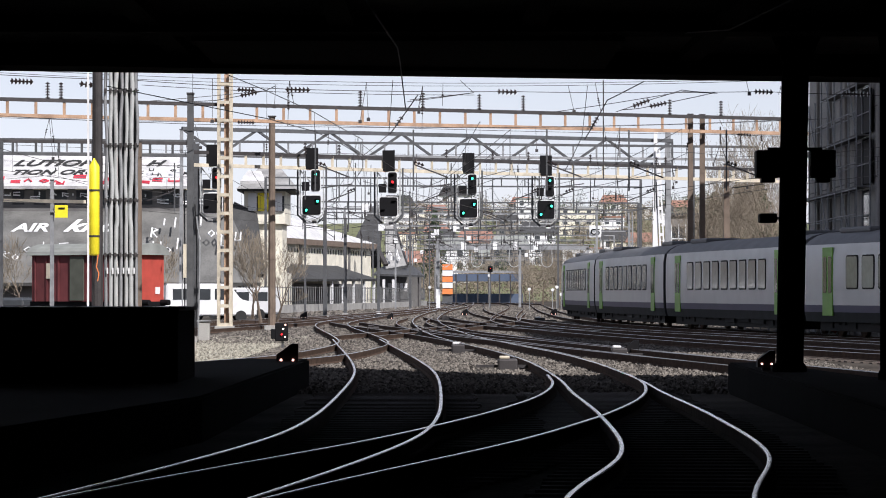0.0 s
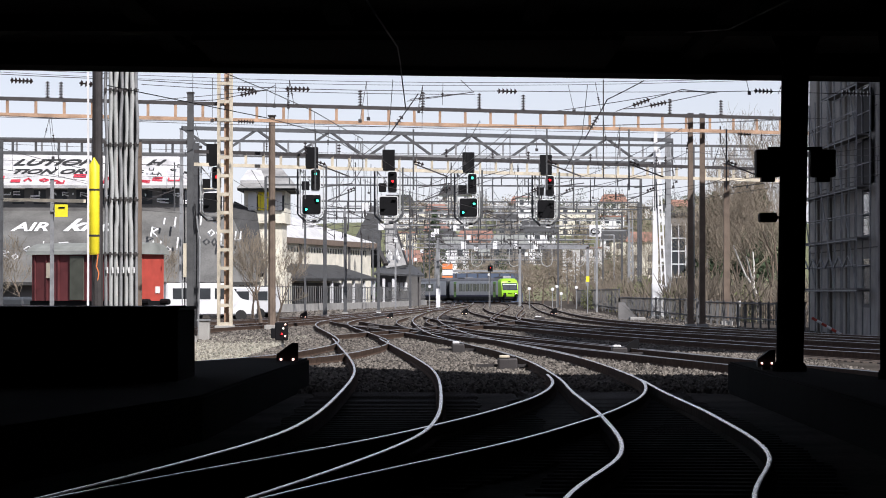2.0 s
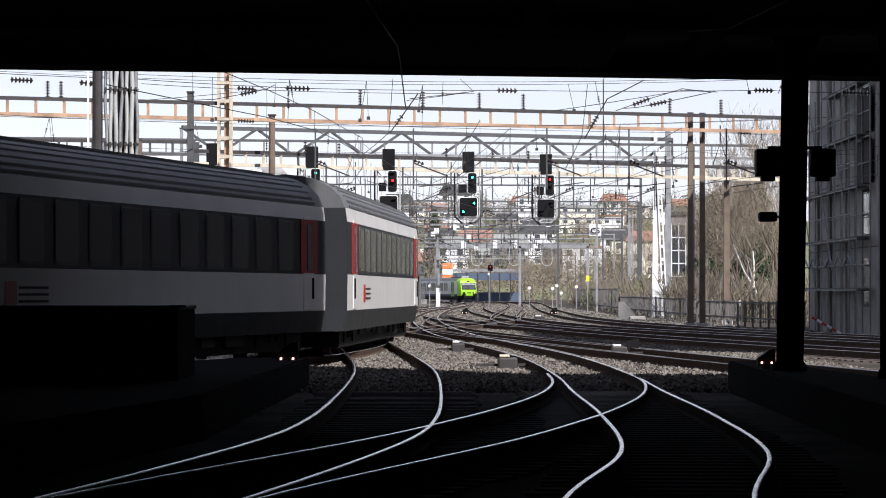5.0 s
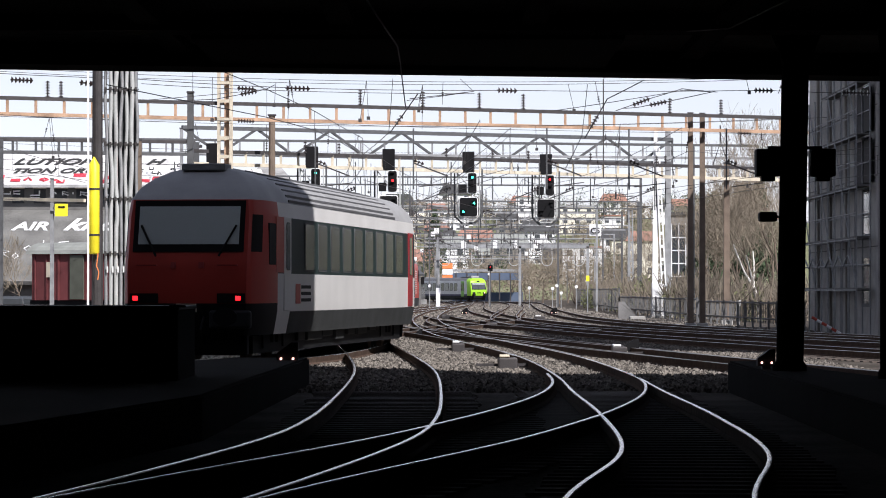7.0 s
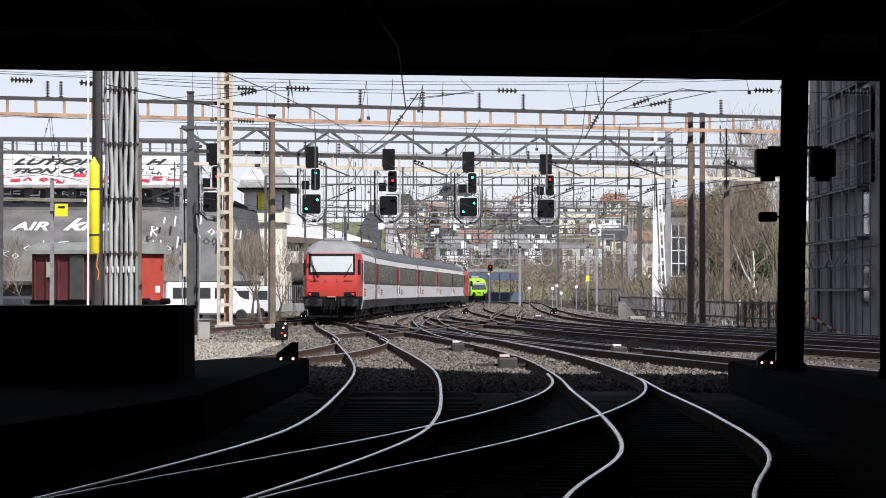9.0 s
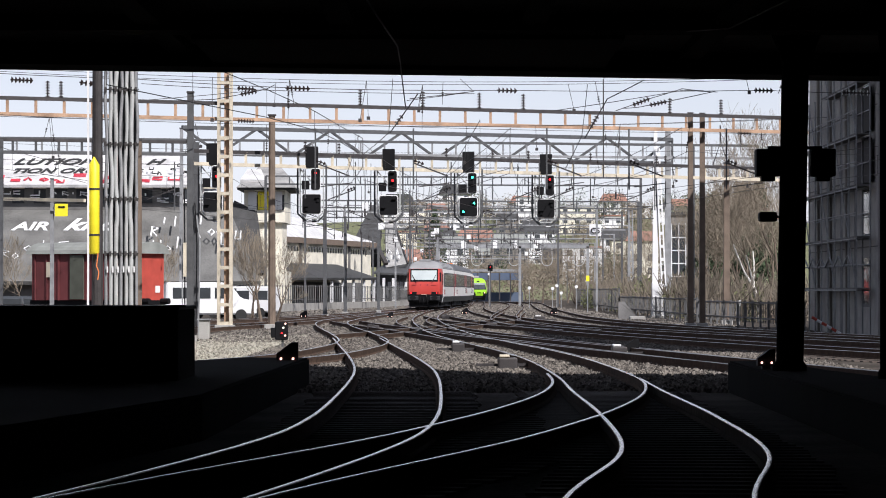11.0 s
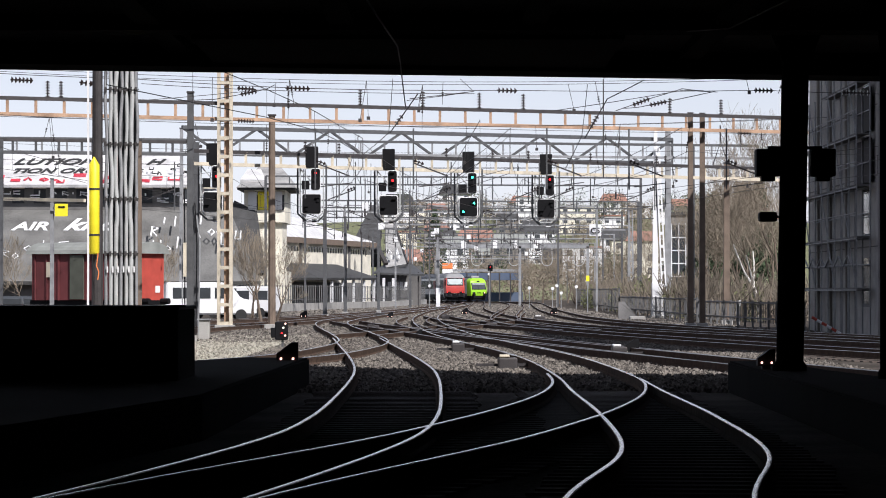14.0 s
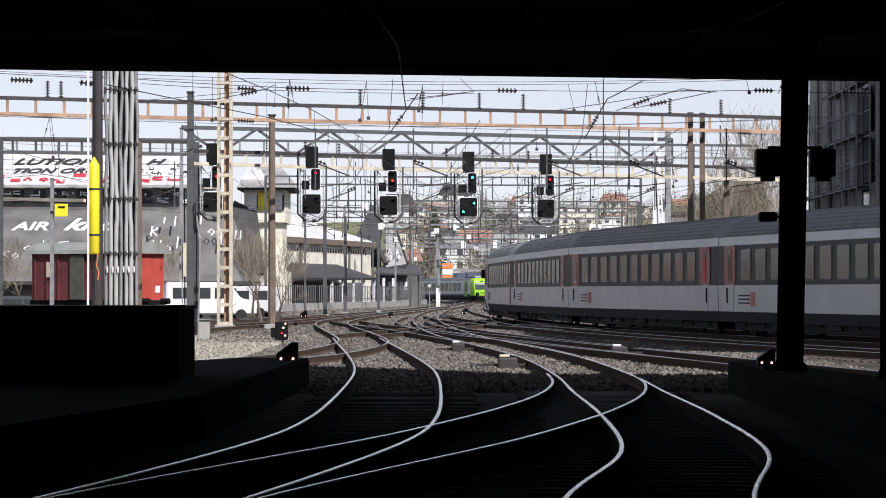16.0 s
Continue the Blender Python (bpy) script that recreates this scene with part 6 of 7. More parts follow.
def pale_house():
    h = thing("pale_house", "cream rendered hall with bright pale roof and dark eaves", "building")
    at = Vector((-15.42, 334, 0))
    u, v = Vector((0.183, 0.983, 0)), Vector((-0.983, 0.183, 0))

    def on(a, b, z):
        p = at + u * a + v * b
        return (p.x, p.y, z)

    def block(name, a0, a1, b0, b1, z0, z1, material, bevel=0.0):
        bm = box(bmn(), a0, a1, b0, b1, z0, z1, bevel)
        for w in bm.verts:
            w.co = Vector(on(w.co.x, w.co.y, w.co.z))
        return part(name, bm, material, h)

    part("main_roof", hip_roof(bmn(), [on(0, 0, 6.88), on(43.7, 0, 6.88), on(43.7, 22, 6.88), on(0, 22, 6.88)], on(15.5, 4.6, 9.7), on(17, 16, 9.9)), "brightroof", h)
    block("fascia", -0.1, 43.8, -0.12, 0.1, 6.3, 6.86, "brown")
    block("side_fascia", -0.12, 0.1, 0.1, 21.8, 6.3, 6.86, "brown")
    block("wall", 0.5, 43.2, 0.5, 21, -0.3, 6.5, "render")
    # flat dark panel stands in for the shaded opening below the lean-to
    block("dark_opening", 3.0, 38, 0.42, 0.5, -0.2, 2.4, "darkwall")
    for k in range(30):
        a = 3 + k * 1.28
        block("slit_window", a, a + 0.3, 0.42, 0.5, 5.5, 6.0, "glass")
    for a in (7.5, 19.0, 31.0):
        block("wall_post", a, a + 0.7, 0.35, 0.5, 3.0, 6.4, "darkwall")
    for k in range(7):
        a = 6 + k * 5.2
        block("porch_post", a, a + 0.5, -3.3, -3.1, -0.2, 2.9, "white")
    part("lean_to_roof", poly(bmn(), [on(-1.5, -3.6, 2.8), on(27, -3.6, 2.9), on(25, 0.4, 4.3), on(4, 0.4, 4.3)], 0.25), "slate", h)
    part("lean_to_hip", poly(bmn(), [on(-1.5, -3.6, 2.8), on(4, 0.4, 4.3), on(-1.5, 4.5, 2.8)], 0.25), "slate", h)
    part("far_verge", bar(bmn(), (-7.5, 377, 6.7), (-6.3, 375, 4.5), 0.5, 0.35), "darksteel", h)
    return h


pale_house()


def spire_house():
    h = thing("spire_house", "low house with tall dark pyramid roof, one slope coloured as sunlit", "building")
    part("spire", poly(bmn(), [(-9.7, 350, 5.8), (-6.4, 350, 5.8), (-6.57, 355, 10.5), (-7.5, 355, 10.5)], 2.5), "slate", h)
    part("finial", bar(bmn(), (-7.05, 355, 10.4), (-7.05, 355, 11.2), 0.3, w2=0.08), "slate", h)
    # paler colour on this slope stands in for the sun on it
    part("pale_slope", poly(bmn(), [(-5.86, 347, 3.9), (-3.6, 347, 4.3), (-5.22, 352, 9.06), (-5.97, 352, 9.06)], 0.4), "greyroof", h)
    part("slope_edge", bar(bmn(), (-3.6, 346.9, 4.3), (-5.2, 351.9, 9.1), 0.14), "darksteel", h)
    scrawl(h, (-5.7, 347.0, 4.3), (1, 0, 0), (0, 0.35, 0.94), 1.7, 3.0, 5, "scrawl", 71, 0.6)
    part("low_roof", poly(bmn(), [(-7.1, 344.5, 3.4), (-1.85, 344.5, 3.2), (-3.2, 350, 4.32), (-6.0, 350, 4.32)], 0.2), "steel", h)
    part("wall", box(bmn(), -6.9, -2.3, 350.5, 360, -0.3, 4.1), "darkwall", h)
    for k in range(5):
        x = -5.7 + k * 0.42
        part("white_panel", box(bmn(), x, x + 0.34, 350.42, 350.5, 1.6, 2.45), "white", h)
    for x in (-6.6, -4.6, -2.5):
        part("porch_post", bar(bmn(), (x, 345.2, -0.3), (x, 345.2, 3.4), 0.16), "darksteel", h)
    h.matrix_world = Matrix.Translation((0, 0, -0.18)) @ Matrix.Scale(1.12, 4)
    return h


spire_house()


def low_wall():
    w = thing("low_wall", "pale curved concrete retaining wall beside the tracks", "wall", kind="structure")
    xs = [(-17, 250), (-13, 285), (-9.6, 315), (-6.4, 345), (-4.0, 385), (-2.2, 430)]
    for (a, b), (c, d) in zip(xs[:-1], xs[1:]):
        bm = bmn()
        p, q = Vector((a, b, -0.3)), Vector((c, d, -0.3))
        bar(bm, p + Vector((0, 0, 0.35)), q + Vector((0, 0, 0.35)), 0.3, 0.8)
        part("wall_block", bm, "concrete", w)
    f = thing("mesh_fence", "grey picket fence on the low wall", "fence")
    for (a, b), (c, d) in zip(xs[:-1], xs[1:]):
        p, q = Vector((a, b, 0)), Vector((c, d, 0))
        n = 24
        for z in (0.75, 1.9):
            part("rail", bar(bmn(), p + Vector((0, 0, z)), q + Vector((0, 0, z)), 0.06), "fence", f)
        for k in range(n):
            r = p.lerp(q, k / n)
            part("picket", bar(bmn(), r + Vector((0, 0, 0.5)), r + Vector((0, 0, 2.0)), 0.07), "fence", f)
        part("fence_post", bar(bmn(), p + Vector((0, 0, 0.4)), p + Vector((0, 0, 2.1)), 0.12), "fence", f)
    return w


low_wall()


# ---- the east side ----
def scaffold_building():
    b = thing("office_building", "grey concrete building in the shade behind scaffolding", "building")
    part("wall", box(bmn(), 15.9, 34, 124, 147, -0.3, 13.5), "concrete", b)
    part("south_wing", box(bmn(), 18.6, 27.9, 112, 123.9, -0.3, 13.5), "greywall", b)
    for k in range(5):
        z = 1.0 + k * 2.6
        part("cladding_joint", box(bmn(), 15.87, 15.9, 124, 147, z + 2.1, z + 2.14), "darkwall", b)
        for y in (126.0,):
            w = part("window", box(bmn(), 15.86, 15.93, y, y + 2.2, z, z + 1.7), "glass", b)
            part("window_frame", box(bmn(), 15.84, 15.88, y - 0.12, y + 2.32, z - 0.12, z), "steel", w)
    for y in (133.0, 138.5, 143.0):
        part("concrete_rib", box(bmn(), 15.8, 15.9, y, y + 0.35, -0.3, 13.5), "greywall", b)
    s = thing("scaffolding", "grey tube scaffolding with plank decks and braces", "scaffolding")
    xs = (15.2, 15.7)
    ys = [124.6 + 2.3 * k for k in range(10)]
    for y in ys:
        for x in xs:
            part("upright", bar(bmn(), (x, y, -0.25), (x, y, 12.0 if y < 138 else 9.2), 0.06, sides=6), "galv", s)
    for k in range(6):
        z = 1.5 + k * 1.9
        far = ys[-1] if k < 4 else ys[5]
        for x in xs:
            part("ledger", bar(bmn(), (x, ys[0], z), (x, far, z), 0.055, sides=6), "galv", s)
            part("guard_rail", bar(bmn(), (x, ys[0], z + 0.95), (x, far, z + 0.95), 0.05, sides=6), "galv", s)
        part("plank_deck", box(bmn(), xs[0], xs[1], ys[0], far, z + 0.04, z + 0.1), "darkwall", s)
        for m in range(3):
            q = (k + 3 * m) % 9
            if k < 4 or q < 5:
                part("brace", bar(bmn(), (xs[0], ys[q], z), (xs[0], ys[q + 1], z + 1.9), 0.05, sides=6), "galv", s)
    for k in range(3):
        z = 5.5 + k * 1.9
        part("dark_sheet", box(bmn(), 15.74, 15.78, ys[0], ys[2], z, z + 1.6), "black", s)
    for k in range(14):
        part("lattice_wire", bar(bmn(), (15.1, 125 + k * 1.5, 2.4 + 0.4 * (k % 2)), (15.1, 126.5 + k * 1.5, 2.8 - 0.4 * (k % 2)), 0.05), "galv", s)
    return b


scaffold_building()
bp = thing("barrier_pole", "red and white striped barrier pole leaning on a stand", "barrier")
for k in range(9):
    a, b = Vector((12.84, 118.00, 0.56)), Vector((14.36, 118.00, -0.31))
    part("stripe", bar(bmn(), a.lerp(b, k / 9), a.lerp(b, (k + 1) / 9), 0.1, sides=8), "white" if k % 2 else "vanend", bp)
part("stand", bar(bmn(), (14.36, 118.00, -0.31), (14.36, 118, -0.25), 0.12), "steel", bp)


def picket_fence(x0, y0, x1, y1, h, label, n):
    f = thing("track_fence", label, "fence", "fences along the yard")
    a, b = Vector((x0, y0, -0.25)), Vector((x1, y1, -0.25))
    for z in (0.5, h - 0.1):
        part("rail", bar(bmn(), a + Vector((0, 0, z)), b + Vector((0, 0, z)), 0.06), "fence", f)
    for k in range(n + 1):
        p = a.lerp(b, k / n)
        part("fence_post", bar(bmn(), p, p + Vector((0, 0, h)), 0.09), "fence", f)
    for k in range(n * 5):
        p = a.lerp(b, k / (n * 5))
        part("picket", bar(bmn(), p + Vector((0, 0, 0.3)), p + Vector((0, 0, h - 0.05)), 0.03), "fence", f)
    return f


picket_fence(14.6, 137, 13.2, 175, 1.3, "grey metal picket fence beside the outer track", 14)
picket_fence(13.2, 176, 13.0, 250, 1.4, "grey metal picket fence before the scrub", 18)
picket_fence(13.0, 250, 16.5, 420, 2.0, "far grey fence before the trees", 18)
for x, y in ((1308, 537), (1040, 493)):
    d = 168 if x > 1200 else 260
    f = d / 6000.0
    sg = thing("track_sign", "small white sign on a thin post" if x > 1200 else "small yellow sign on a thin post", "sign")
    part("post", bar(bmn(), ((x - 784) * f, d, -0.25), ((x - 784) * f, d, 1.46 + (516 - y) * f), 0.06), "galv", sg)
    part("panel", box(bmn(), (x - 3 - 784) * f, (x + 3 - 784) * f, d - 0.06, d - 0.03, 1.46 + (516 - y - 5) * f, 1.46 + (516 - y + 5) * f), "white" if x > 1200 else "yellow", sg)


def marker_disc(x, y, z, label):
    m = thing("track_marker", label, "sign", "track markers")
    part("post", bar(bmn(), (x, y, -0.25), (x, y, z), 0.07), "galv", m)
    bm = bar(bmn(), (x, y - 0.05, z), (x, y - 0.09, z), 0.32, sides=10)
    part("disc", bm, "white", m)
    return m


for x, y, z in ((8.4, 330, 1.79), (10.6, 328, 1.73), (11.05, 329, 2.0), (11.5, 330, 1.3), (12.9, 328, 1.9), (-1.3, 332, 2.0), (4.9, 360, 3.3)):
    marker_disc(x, y, z, "small round white marker on a thin post")


def far_signal(x, y, z):
    f = thing("far_signal", "small black signal box with a red lamp on a post", "railway signal")
    part("post", bar(bmn(), (x, y, -0.25), (x, y, z + 0.5), 0.12), "steel", f)
    part("case", box(bmn(), x - 0.26, x + 0.26, y - 0.25, y - 0.05, z - 0.32, z + 0.32, 0.03), "black", f)
    lens("lamp", f, x, y - 0.25, z + 0.08, "lampred", 0.045)
    return f


far_signal(4.9, 352, 3.9)


def board_c5():
    b = thing("location_board", "white square board with dark characters on a bracket", "sign")
    part("panel", box(bmn(), 12.95, 14.0, 300.0, 300.05, 6.35, 7.4, 0.02), "white", b)
    lettering(b, "C5", (13.05, 299.93, 6.6), (1, 0, 0), (0, 0, 1), 0.5, "black", 0.0)
    part("bracket", bar(bmn(), (13.9, 300.1, 6.9), (16.6, 300.1, 6.9), 0.1), "galv", b)
    return b


board_c5()


def kerb_block():
    """A sloping concrete end block beside the outer track."""
    k = thing("concrete_block", "pale sloping concrete retaining block by the outer track", "concrete block")
    part("slope", poly(bmn(), [(10.3, 199, -0.25), (11.6, 199, -0.25), (11.1, 200, 0.35), (10.75, 201, 0.85), (10.4, 201, 0.85)], 0.8), "darkwall", k)
    part("foot", box(bmn(), 10.9, 11.8, 197.5, 199, -0.28, 0.0, 0.04), "concrete", k)
    return k


kerb_block()


# ---- trees ----
def bare_tree(x, y, h, seed, label, bark="wood", spread=0.5, group="bare trees", twigs="twig", depth=5):
    t = thing("tree", label, "tree", group)
    rng = random.Random(seed)
    trunk, crown = bmn(), bmn()

    def grow(p, d, length, r, level):
        q = p
        n = 3 if level < 2 else 2
        for k in range(n):
            d = (d + Vector((rng.uniform(-1, 1), rng.uniform(-1, 1), rng.uniform(-0.2, 0.6))) * 0.16).normalized()
            e = q + d * (length / n)
            bar(trunk if level < 2 else crown, q, e, r * 2, sides=6 if level < 2 else 3, w2=r * 2 * 0.8)
            r *= 0.82
            q = e
            if level >= 1 and level < depth and rng.random() < 0.75:
                side = Vector((rng.uniform(-1, 1), rng.uniform(-1, 1), rng.uniform(-0.1, 0.7))).normalized()
                grow(q, (d * 0.6 + side * spread * 1.6).normalized(), length * rng.uniform(0.45, 0.7), r * 0.6, level + 1)
        if level < depth:
            for k in range(3 if level < 3 else 2):
                side = Vector((rng.uniform(-1, 1), rng.uniform(-1, 1), rng.uniform(-0.2, 0.8))).normalized()
                grow(q, (d + side * spread * 1.3 + Vector((0, 0, 0.25))).normalized(), (h * 0.3 if level == 0 else length) * rng.uniform(0.6, 0.85), max(0.009, r * 0.7), level + 1)

    grow(Vector((x, y, -0.3)), Vector((0, 0, 1)), h * 0.2, 0.04 + h * 0.013, 0)
    part("trunk", trunk, bark, t)
    part("crown", crown, twigs, t)
    return t


bare_tree(-9.55, 178, 6.4, 1, "small bare deciduous tree by the house", spread=0.38, depth=5)
bare_tree(-10.51, 186, 5.6, 2, "small bare deciduous tree by the house", spread=0.38, depth=5)
bare_tree(-9.02, 184, 5.2, 22, "small bare deciduous tree by the house", spread=0.38, depth=5)
bare_tree(-26.66, 215, 6.0, 3, "bare grey tree behind the wagon")
bare_tree(-29.10, 225, 5.5, 4, "bare grey tree behind the wagon")
bare_tree(-18.71, 225, 6.2, 5, "bare grey tree before the painted hall")
bare_tree(-26.83, 232, 5.2, 6, "bare grey tree before the painted hall")
bare_tree(17.30, 185, 10.5, 7, "bare birch with white trunk beside the fence", "birch", depth=6)
bare_tree(18.88, 195, 10, 8, "bare brown tree beside the fence")
for i, (x, d, h) in enumerate(((930, 540, 9), (905, 585, 10), (870, 600, 10), (945, 500, 8), (830, 610, 11), (760, 600, 11), (1005, 490, 10), (1318, 205, 9.0), (1300, 225, 10.5), (1270, 245, 10), (1335, 215, 11), (1250, 270, 11), (1225, 290, 10), (1375, 178, 12), (1200, 310, 10.5), (1140, 330, 9), (1160, 345, 10), (1100, 360, 9.5), (1075, 380, 9), (1050, 400, 9), (1020, 430, 9), (990, 450, 9), (960, 470, 9))):
    bare_tree((x - 784) * d / 6000, d, h, 40 + i, "bare brown tree in the scrub along the fence", depth=6 if d < 260 else 5)


def clump(name, blobs, material, label, seed, leaf=0.35, n=260):
    """Scrub or evergreen built of many small leaf tufts."""
    rng = random.Random(seed)
    vs, fs = [], []
    for cx, cy, cz, rx, rz in blobs:
        for k in range(n):
            a, b, r = rng.uniform(0, 6.28), rng.uniform(-1, 1), rng.random() ** 0.45
            c = math.sqrt(1 - b * b)
            p = Vector((cx + rx * r * c * math.cos(a), cy + rx * r * c * math.sin(a), max(-0.2, cz + rz * r * b)))
            o = len(vs)
            for j in range(3):
                vs.append(p + Vector((rng.uniform(-1, 1), rng.uniform(-1, 1), rng.uniform(-1, 1))) * leaf)
            fs.append((o, o + 1, o + 2))
    me = bpy.data.meshes.new(name)
    me.from_pydata(vs, [], fs)
    me.materials.append(M[material])
    return tagged(new(name, me), label, "foliage", kind="stuff")


rng = random.Random(77)


def thicket(count, label, seed):
    """Leafless brush: many thin slanting stems in one mesh."""
    r = random.Random(seed)
    vs, fs = [], []
    for k in range(count):
        d = r.uniform(178, 470)
        x = 13.6 + max(0, d - 250) * 0.02 + r.random() ** 1.5 * 9
        a = Vector((x, d, -0.3 + r.random() * 1.5))
        b = a + Vector((r.uniform(-0.9, 0.9), r.uniform(-0.9, 0.9), r.uniform(0.4, 1.9)))
        w = r.uniform(0.02, 0.055) * (0.6 + d / 320)
        o = len(vs)
        for p, q in ((a, w), (b, w * 0.4)):
            for i in range(3):
                vs.append((p.x + q * math.cos(i * 2.1), p.y + q * math.sin(i * 2.1), p.z))
        fs += [(o, o + 1, o + 4, o + 3), (o + 1, o + 2, o + 5, o + 4), (o + 2, o, o + 3, o + 5)]
    me = bpy.data.meshes.new("thicket")
    me.from_pydata(vs, [], fs)
    me.materials.append(M["brush"])
    return tagged(new("thicket", me), label, "scrub", kind="stuff")


thicket(9000, "brown leafless brush and brambles behind the fence", 5)
clump("evergreen_scrub", [(14 + rng.uniform(0, 4), 190 + k * 16, rng.uniform(0.3, 1.4), rng.uniform(0.8, 1.6), rng.uniform(0.8, 1.5)) for k in range(12)], "hedge", "yellow-green spring scrub behind the fence", 6, 0.12, 600)
for i, (x, y, d) in enumerate(((1265, 345, 300), (1310, 335, 310), (1335, 350, 290), (770, 370, 620), (1345, 325, 330))):
    f = d / 6000.0
    t = thing("evergreen_tree", "dark evergreen tree with dense needles", "tree", "evergreen trees")
    cx, top = (x - 784) * f, 1.46 + (516 - y) * f
    part("trunk", bar(bmn(), (cx, d, -0.3), (cx, d, top), 0.5, w2=0.15, sides=6), "wood", t)
    r2 = random.Random(200 + i)
    vs, fs = [], []
    for k in range(1800):
        q = r2.random()
        z = top * (0.3 + 0.72 * q)
        rr = (1.05 - q) * 3.2 * r2.random() ** 0.5
        a = r2.uniform(0, 6.28)
        p = Vector((cx + rr * math.cos(a), d + rr * math.sin(a), z - rr * 0.25))
        o = len(vs)
        for j in range(3):
            vs.append(p + Vector((r2.uniform(-1, 1), r2.uniform(-1, 1), r2.uniform(-1, 1))) * 0.32)
        fs.append((o, o + 1, o + 2))
    me = bpy.data.meshes.new("crown")
    me.from_pydata(vs, [], fs)
    me.materials.append(M["evergreen"])
    ob = new("crown", me)
    ob.parent = t


# ---- the far town on its hill ----
def hill_height(x, y):
    s = max(0.0, min(1.0, (y - 640) / 700.0))
    return -0.3 + 34 * s * s * (3 - 2 * s) * (0.8 + 0.2 * math.sin(x * 0.013 + 1) * math.cos(y * 0.006))


def hill():
    bm = bmn()
    nx, ny = 40, 26
    g = [[bm.verts.new((x, y, hill_height(x, y))) for x in [-700 + 1400 * i / nx for i in range(nx + 1)]] for y in [640 + 1400 * j / ny for j in range(ny + 1)]]
    for j in range(ny):
        for i in range(nx):
            bm.faces.new((g[j][i], g[j][i + 1], g[j + 1][i + 1], g[j + 1][i]))
    return solid("hill", bm, "hedge", "far wooded hillside with houses", "hill", kind="structure")


hill()


def far_house(x, y, w, h, wall, roof, seed, flat=False):
    z = hill_height(x, y) - 0.5
    r = random.Random(seed)
    b = thing("far_house", "distant apartment block with flat roof" if flat else "distant house with pitched roof", "building", "houses on the hill")
    dep = w * 0.7
    part("wall", box(bmn(), x - w / 2, x + w / 2, y, y + dep, z, z + h), wall, b)
    if flat:
        part("roof", box(bmn(), x - w / 2 - 0.3, x + w / 2 + 0.3, y - 0.3, y + dep + 0.3, z + h, z + h + 0.4), roof, b)
    else:
        part("roof", ridge_roof(bmn(), x - w / 2 - 0.5, x + w / 2 + 0.5, y - 0.6, y + dep + 0.6, z + h, z + h + w * 0.32, w * 0.18), roof, b)
    nf, nc = max(2, int(h / 3.0)), max(2, int(w / 3.0))
    for f in range(nf):
        for c in range(nc):
            put("window", "far_window", b, x - w / 2 + (c + 0.5) * w / nc, y - 0.02, z + 1.2 + f * 3.0 + 0.6, w=1.3, h=1.5, t=0.12, material="glass")
    return b


rng = random.Random(9)
for k in range(46):
    y = rng.uniform(780, 1300)
    x = (rng.uniform(700, 1230) - 784) * y / 6000
    far_house(x, y, rng.uniform(6, 12), rng.choice((5, 6, 6, 9)), rng.choice(("white", "render", "greywall", "greywall", "concrete")), rng.choice(("tile", "slate", "wagonroof", "slate")), 300 + k, rng.random() < 0.35)
far_house(44.84, 760, 7, 11.5, "render", "tile", 1)
clump("hill_trees", [((rng.uniform(700, 1260) - 784) * y / 6000, y, hill_height((1000 - 784) * y / 6000, y) + 3, rng.uniform(3, 6), rng.uniform(3, 6)) for y in [rng.uniform(640, 1350) for k in range(170)]], "twig", "distant bare and budding trees on the hill", 8, 0.3, 600)
clump("hill_evergreens", [((rng.uniform(700, 1260) - 784) * y / 6000, y, hill_height((1000 - 784) * y / 6000, y) + 4, rng.uniform(2, 4), rng.uniform(4, 7)) for y in [rng.uniform(700, 1350) for k in range(40)]], "evergreen", "distant dark evergreen trees on the hill", 10, 0.3, 500)


def blue_bridge():
    b = thing("steel_overbridge", "distant blue-grey steel overbridge across the line", "bridge")
    part("girder", box(bmn(), 1.49, 13.16, 560, 566, 3.33, 4.54), "bluewall", b)
    part("wall", box(bmn(), 0.76, 13.35, 568, 571, -0.3, 1.3), "bluewall", b)
    for k in range(7):
        x = 2.05 + k * 1.8
        part("stanchion", box(bmn(), x, x + 0.2, 559.9, 560.0, -0.3, 4.45), "darksteel", b)
    part("parapet", box(bmn(), 1.49, 13.16, 559.8, 559.95, 4.73, 5.10), "galv", b)
    return b


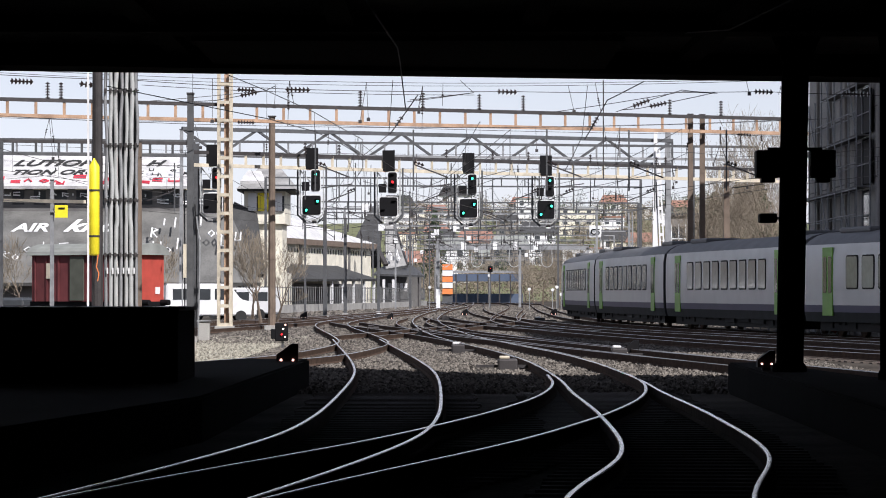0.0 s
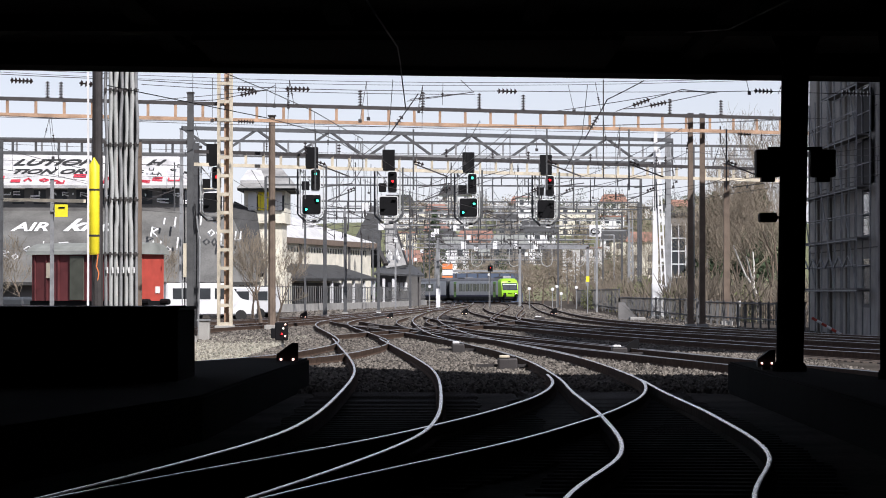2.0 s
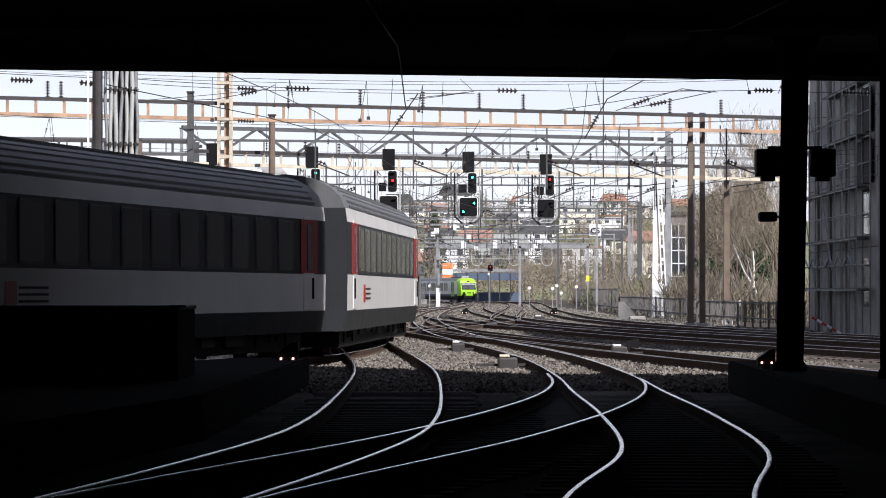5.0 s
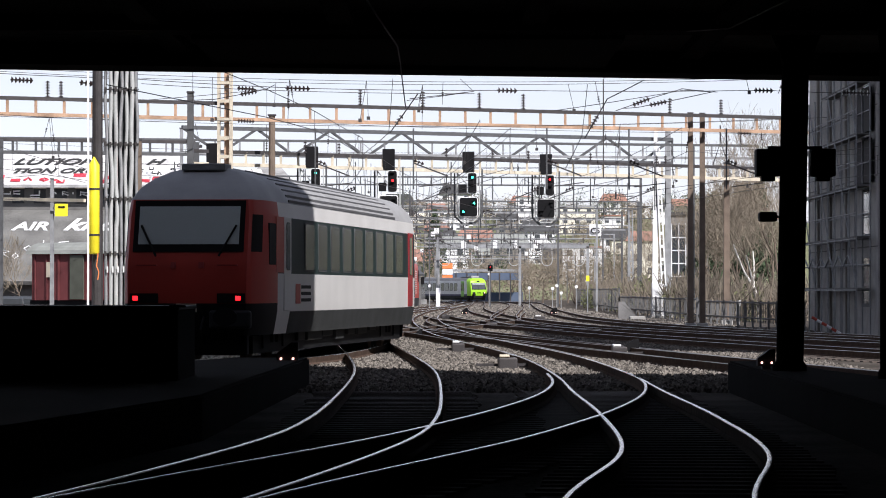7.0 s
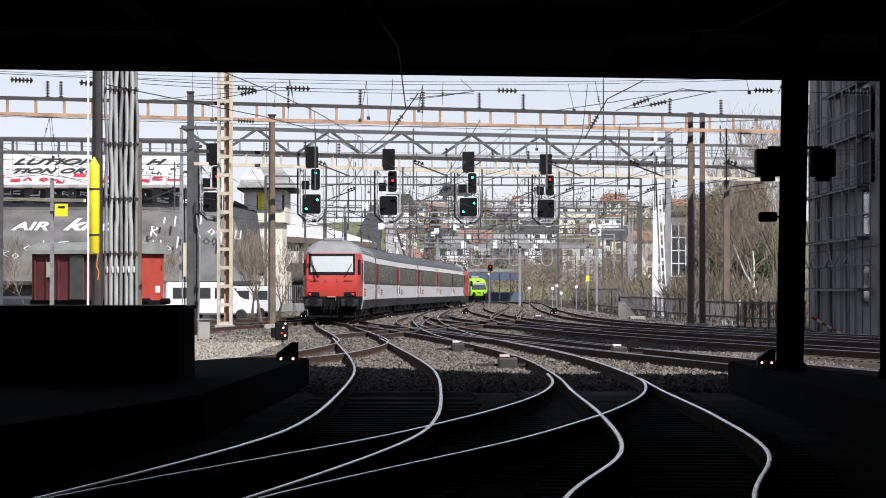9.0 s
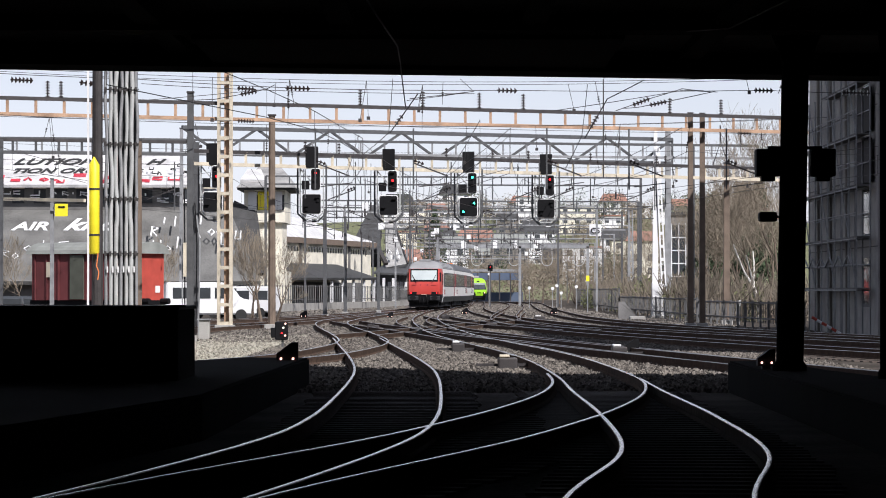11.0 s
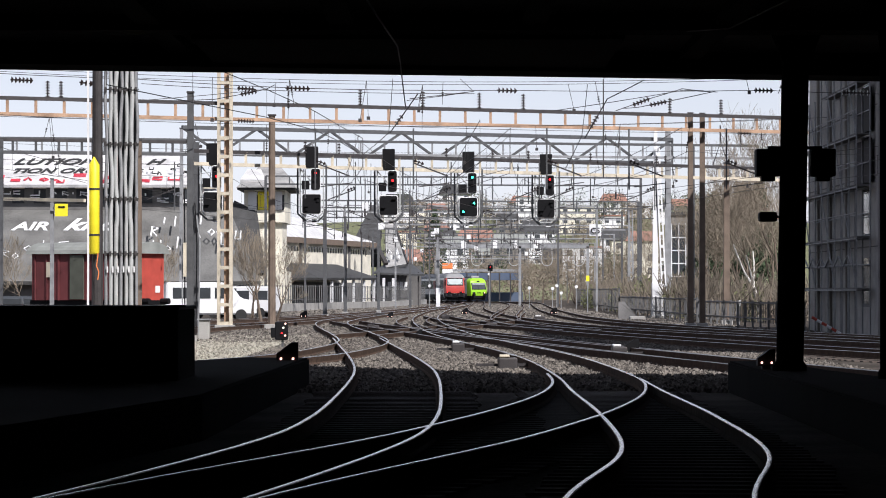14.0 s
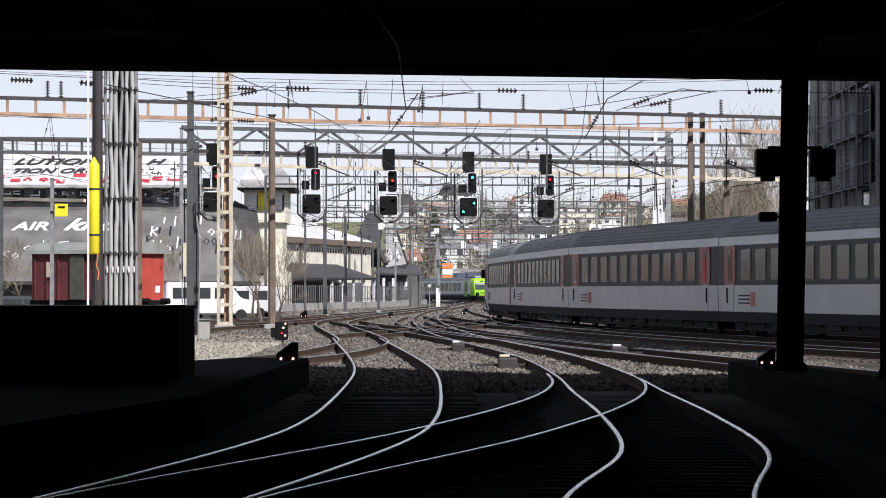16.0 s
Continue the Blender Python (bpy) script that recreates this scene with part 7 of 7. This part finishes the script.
blue_bridge()
ob = thing("orange_hoarding", "stacked orange and white hoarding boards by the line", "hoarding")
for k in range(5):
    part("board", box(bmn(), -0.09, 1.50, 530, 530.3, 5.88 - 0.95 * (k + 1) + 0.1, 5.88 - 0.95 * k), "orange" if k % 2 == 0 else "white", ob)
part("frame", box(bmn(), -0.09, 1.50, 530.32, 530.5, -0.3, 5.88), "steel", ob)
wp = post(-0.49, 330, 6.74, 0.35, "galv", "pale steel post with white marker board")
part("marker_board", box(bmn(), -0.66, -0.27, 329.5, 329.6, -0.2, 1.79), "white", wp)


def motions():
    steps = [i * 0.2 for i in range(81)]
    # departing train: its tail's distance along the line over time
    tail = [(0.0, -288.0), (2.4, -181.3), (2.7, -169.8), (3.0, -157.4), (3.6, -130.4), (4.2, -103.6), (4.8, -80.5), (5.7, -52.5), (6.3, -32.5), (6.5, -23.5), (7.0, -3.5), (7.2, 5.0), (7.5, 20.0), (7.7, 30.0), (8.0, 45.0), (8.3, 58.5), (8.6, 73.0),
            (9.0, 93.0), (9.2, 103.0), (11.3, 221.0), (11.8, 250.0), (12.1, 274.0), (12.6, 305.0), (13.2, 342.0), (13.8, 380.0), (14.4, 416.0), (15.0, 450.0), (16.0, 505.0)]
    base = dist("departing", 70.5)
    total = sum(b for a, b in DEPARTING)
    run_train(DEPARTING, LINES["departing"], [(t, base + u + total) for t, u in tail], steps)
    # express train leaves on the right
    nose = dist("express", 137.0)
    run_train(EXPRESS, LINES["express"], [(0.0, nose - 110), (12.9, nose - 110), (15.0, nose), (16.0, nose + 53)], steps)
    # green regional train goes out, stops far off and comes back a little
    cab = dist("regional", 154.0)
    total = sum(b for a, b in REGIONAL)
    far = dist("regional", 500.0)
    table = [(0.0, cab - 89.4), (0.8, cab - 36), (1.0, cab - 23.5), (1.2, cab - 13), (1.5, cab), (1.7, cab + 16), (2.0, far - 18), (2.2, far - 12), (2.5, far - 2), (3.0, far + 9), (3.5, far + 7), (4.0, far + 4), (6.5, far - 2.5), (14.0, far - 2.5), (16.0, far - 4)]
    run_train(REGIONAL, LINES["regional"], [(t, u + total) for t, u in table], steps)
    # lamp drums of the signals that change
    for d, at in TURNERS:
        loc = d.location.copy()
        rows = [(0.0, 0), (at - 0.15, 0), (at - 0.075, 60), (at, 120), (at + 0.1, 180), (16.0, 180)]
        walk(d, [(t, pose(loc.x, loc.y, loc.z, 0, 0, a)) for t, a in rows])


motions()
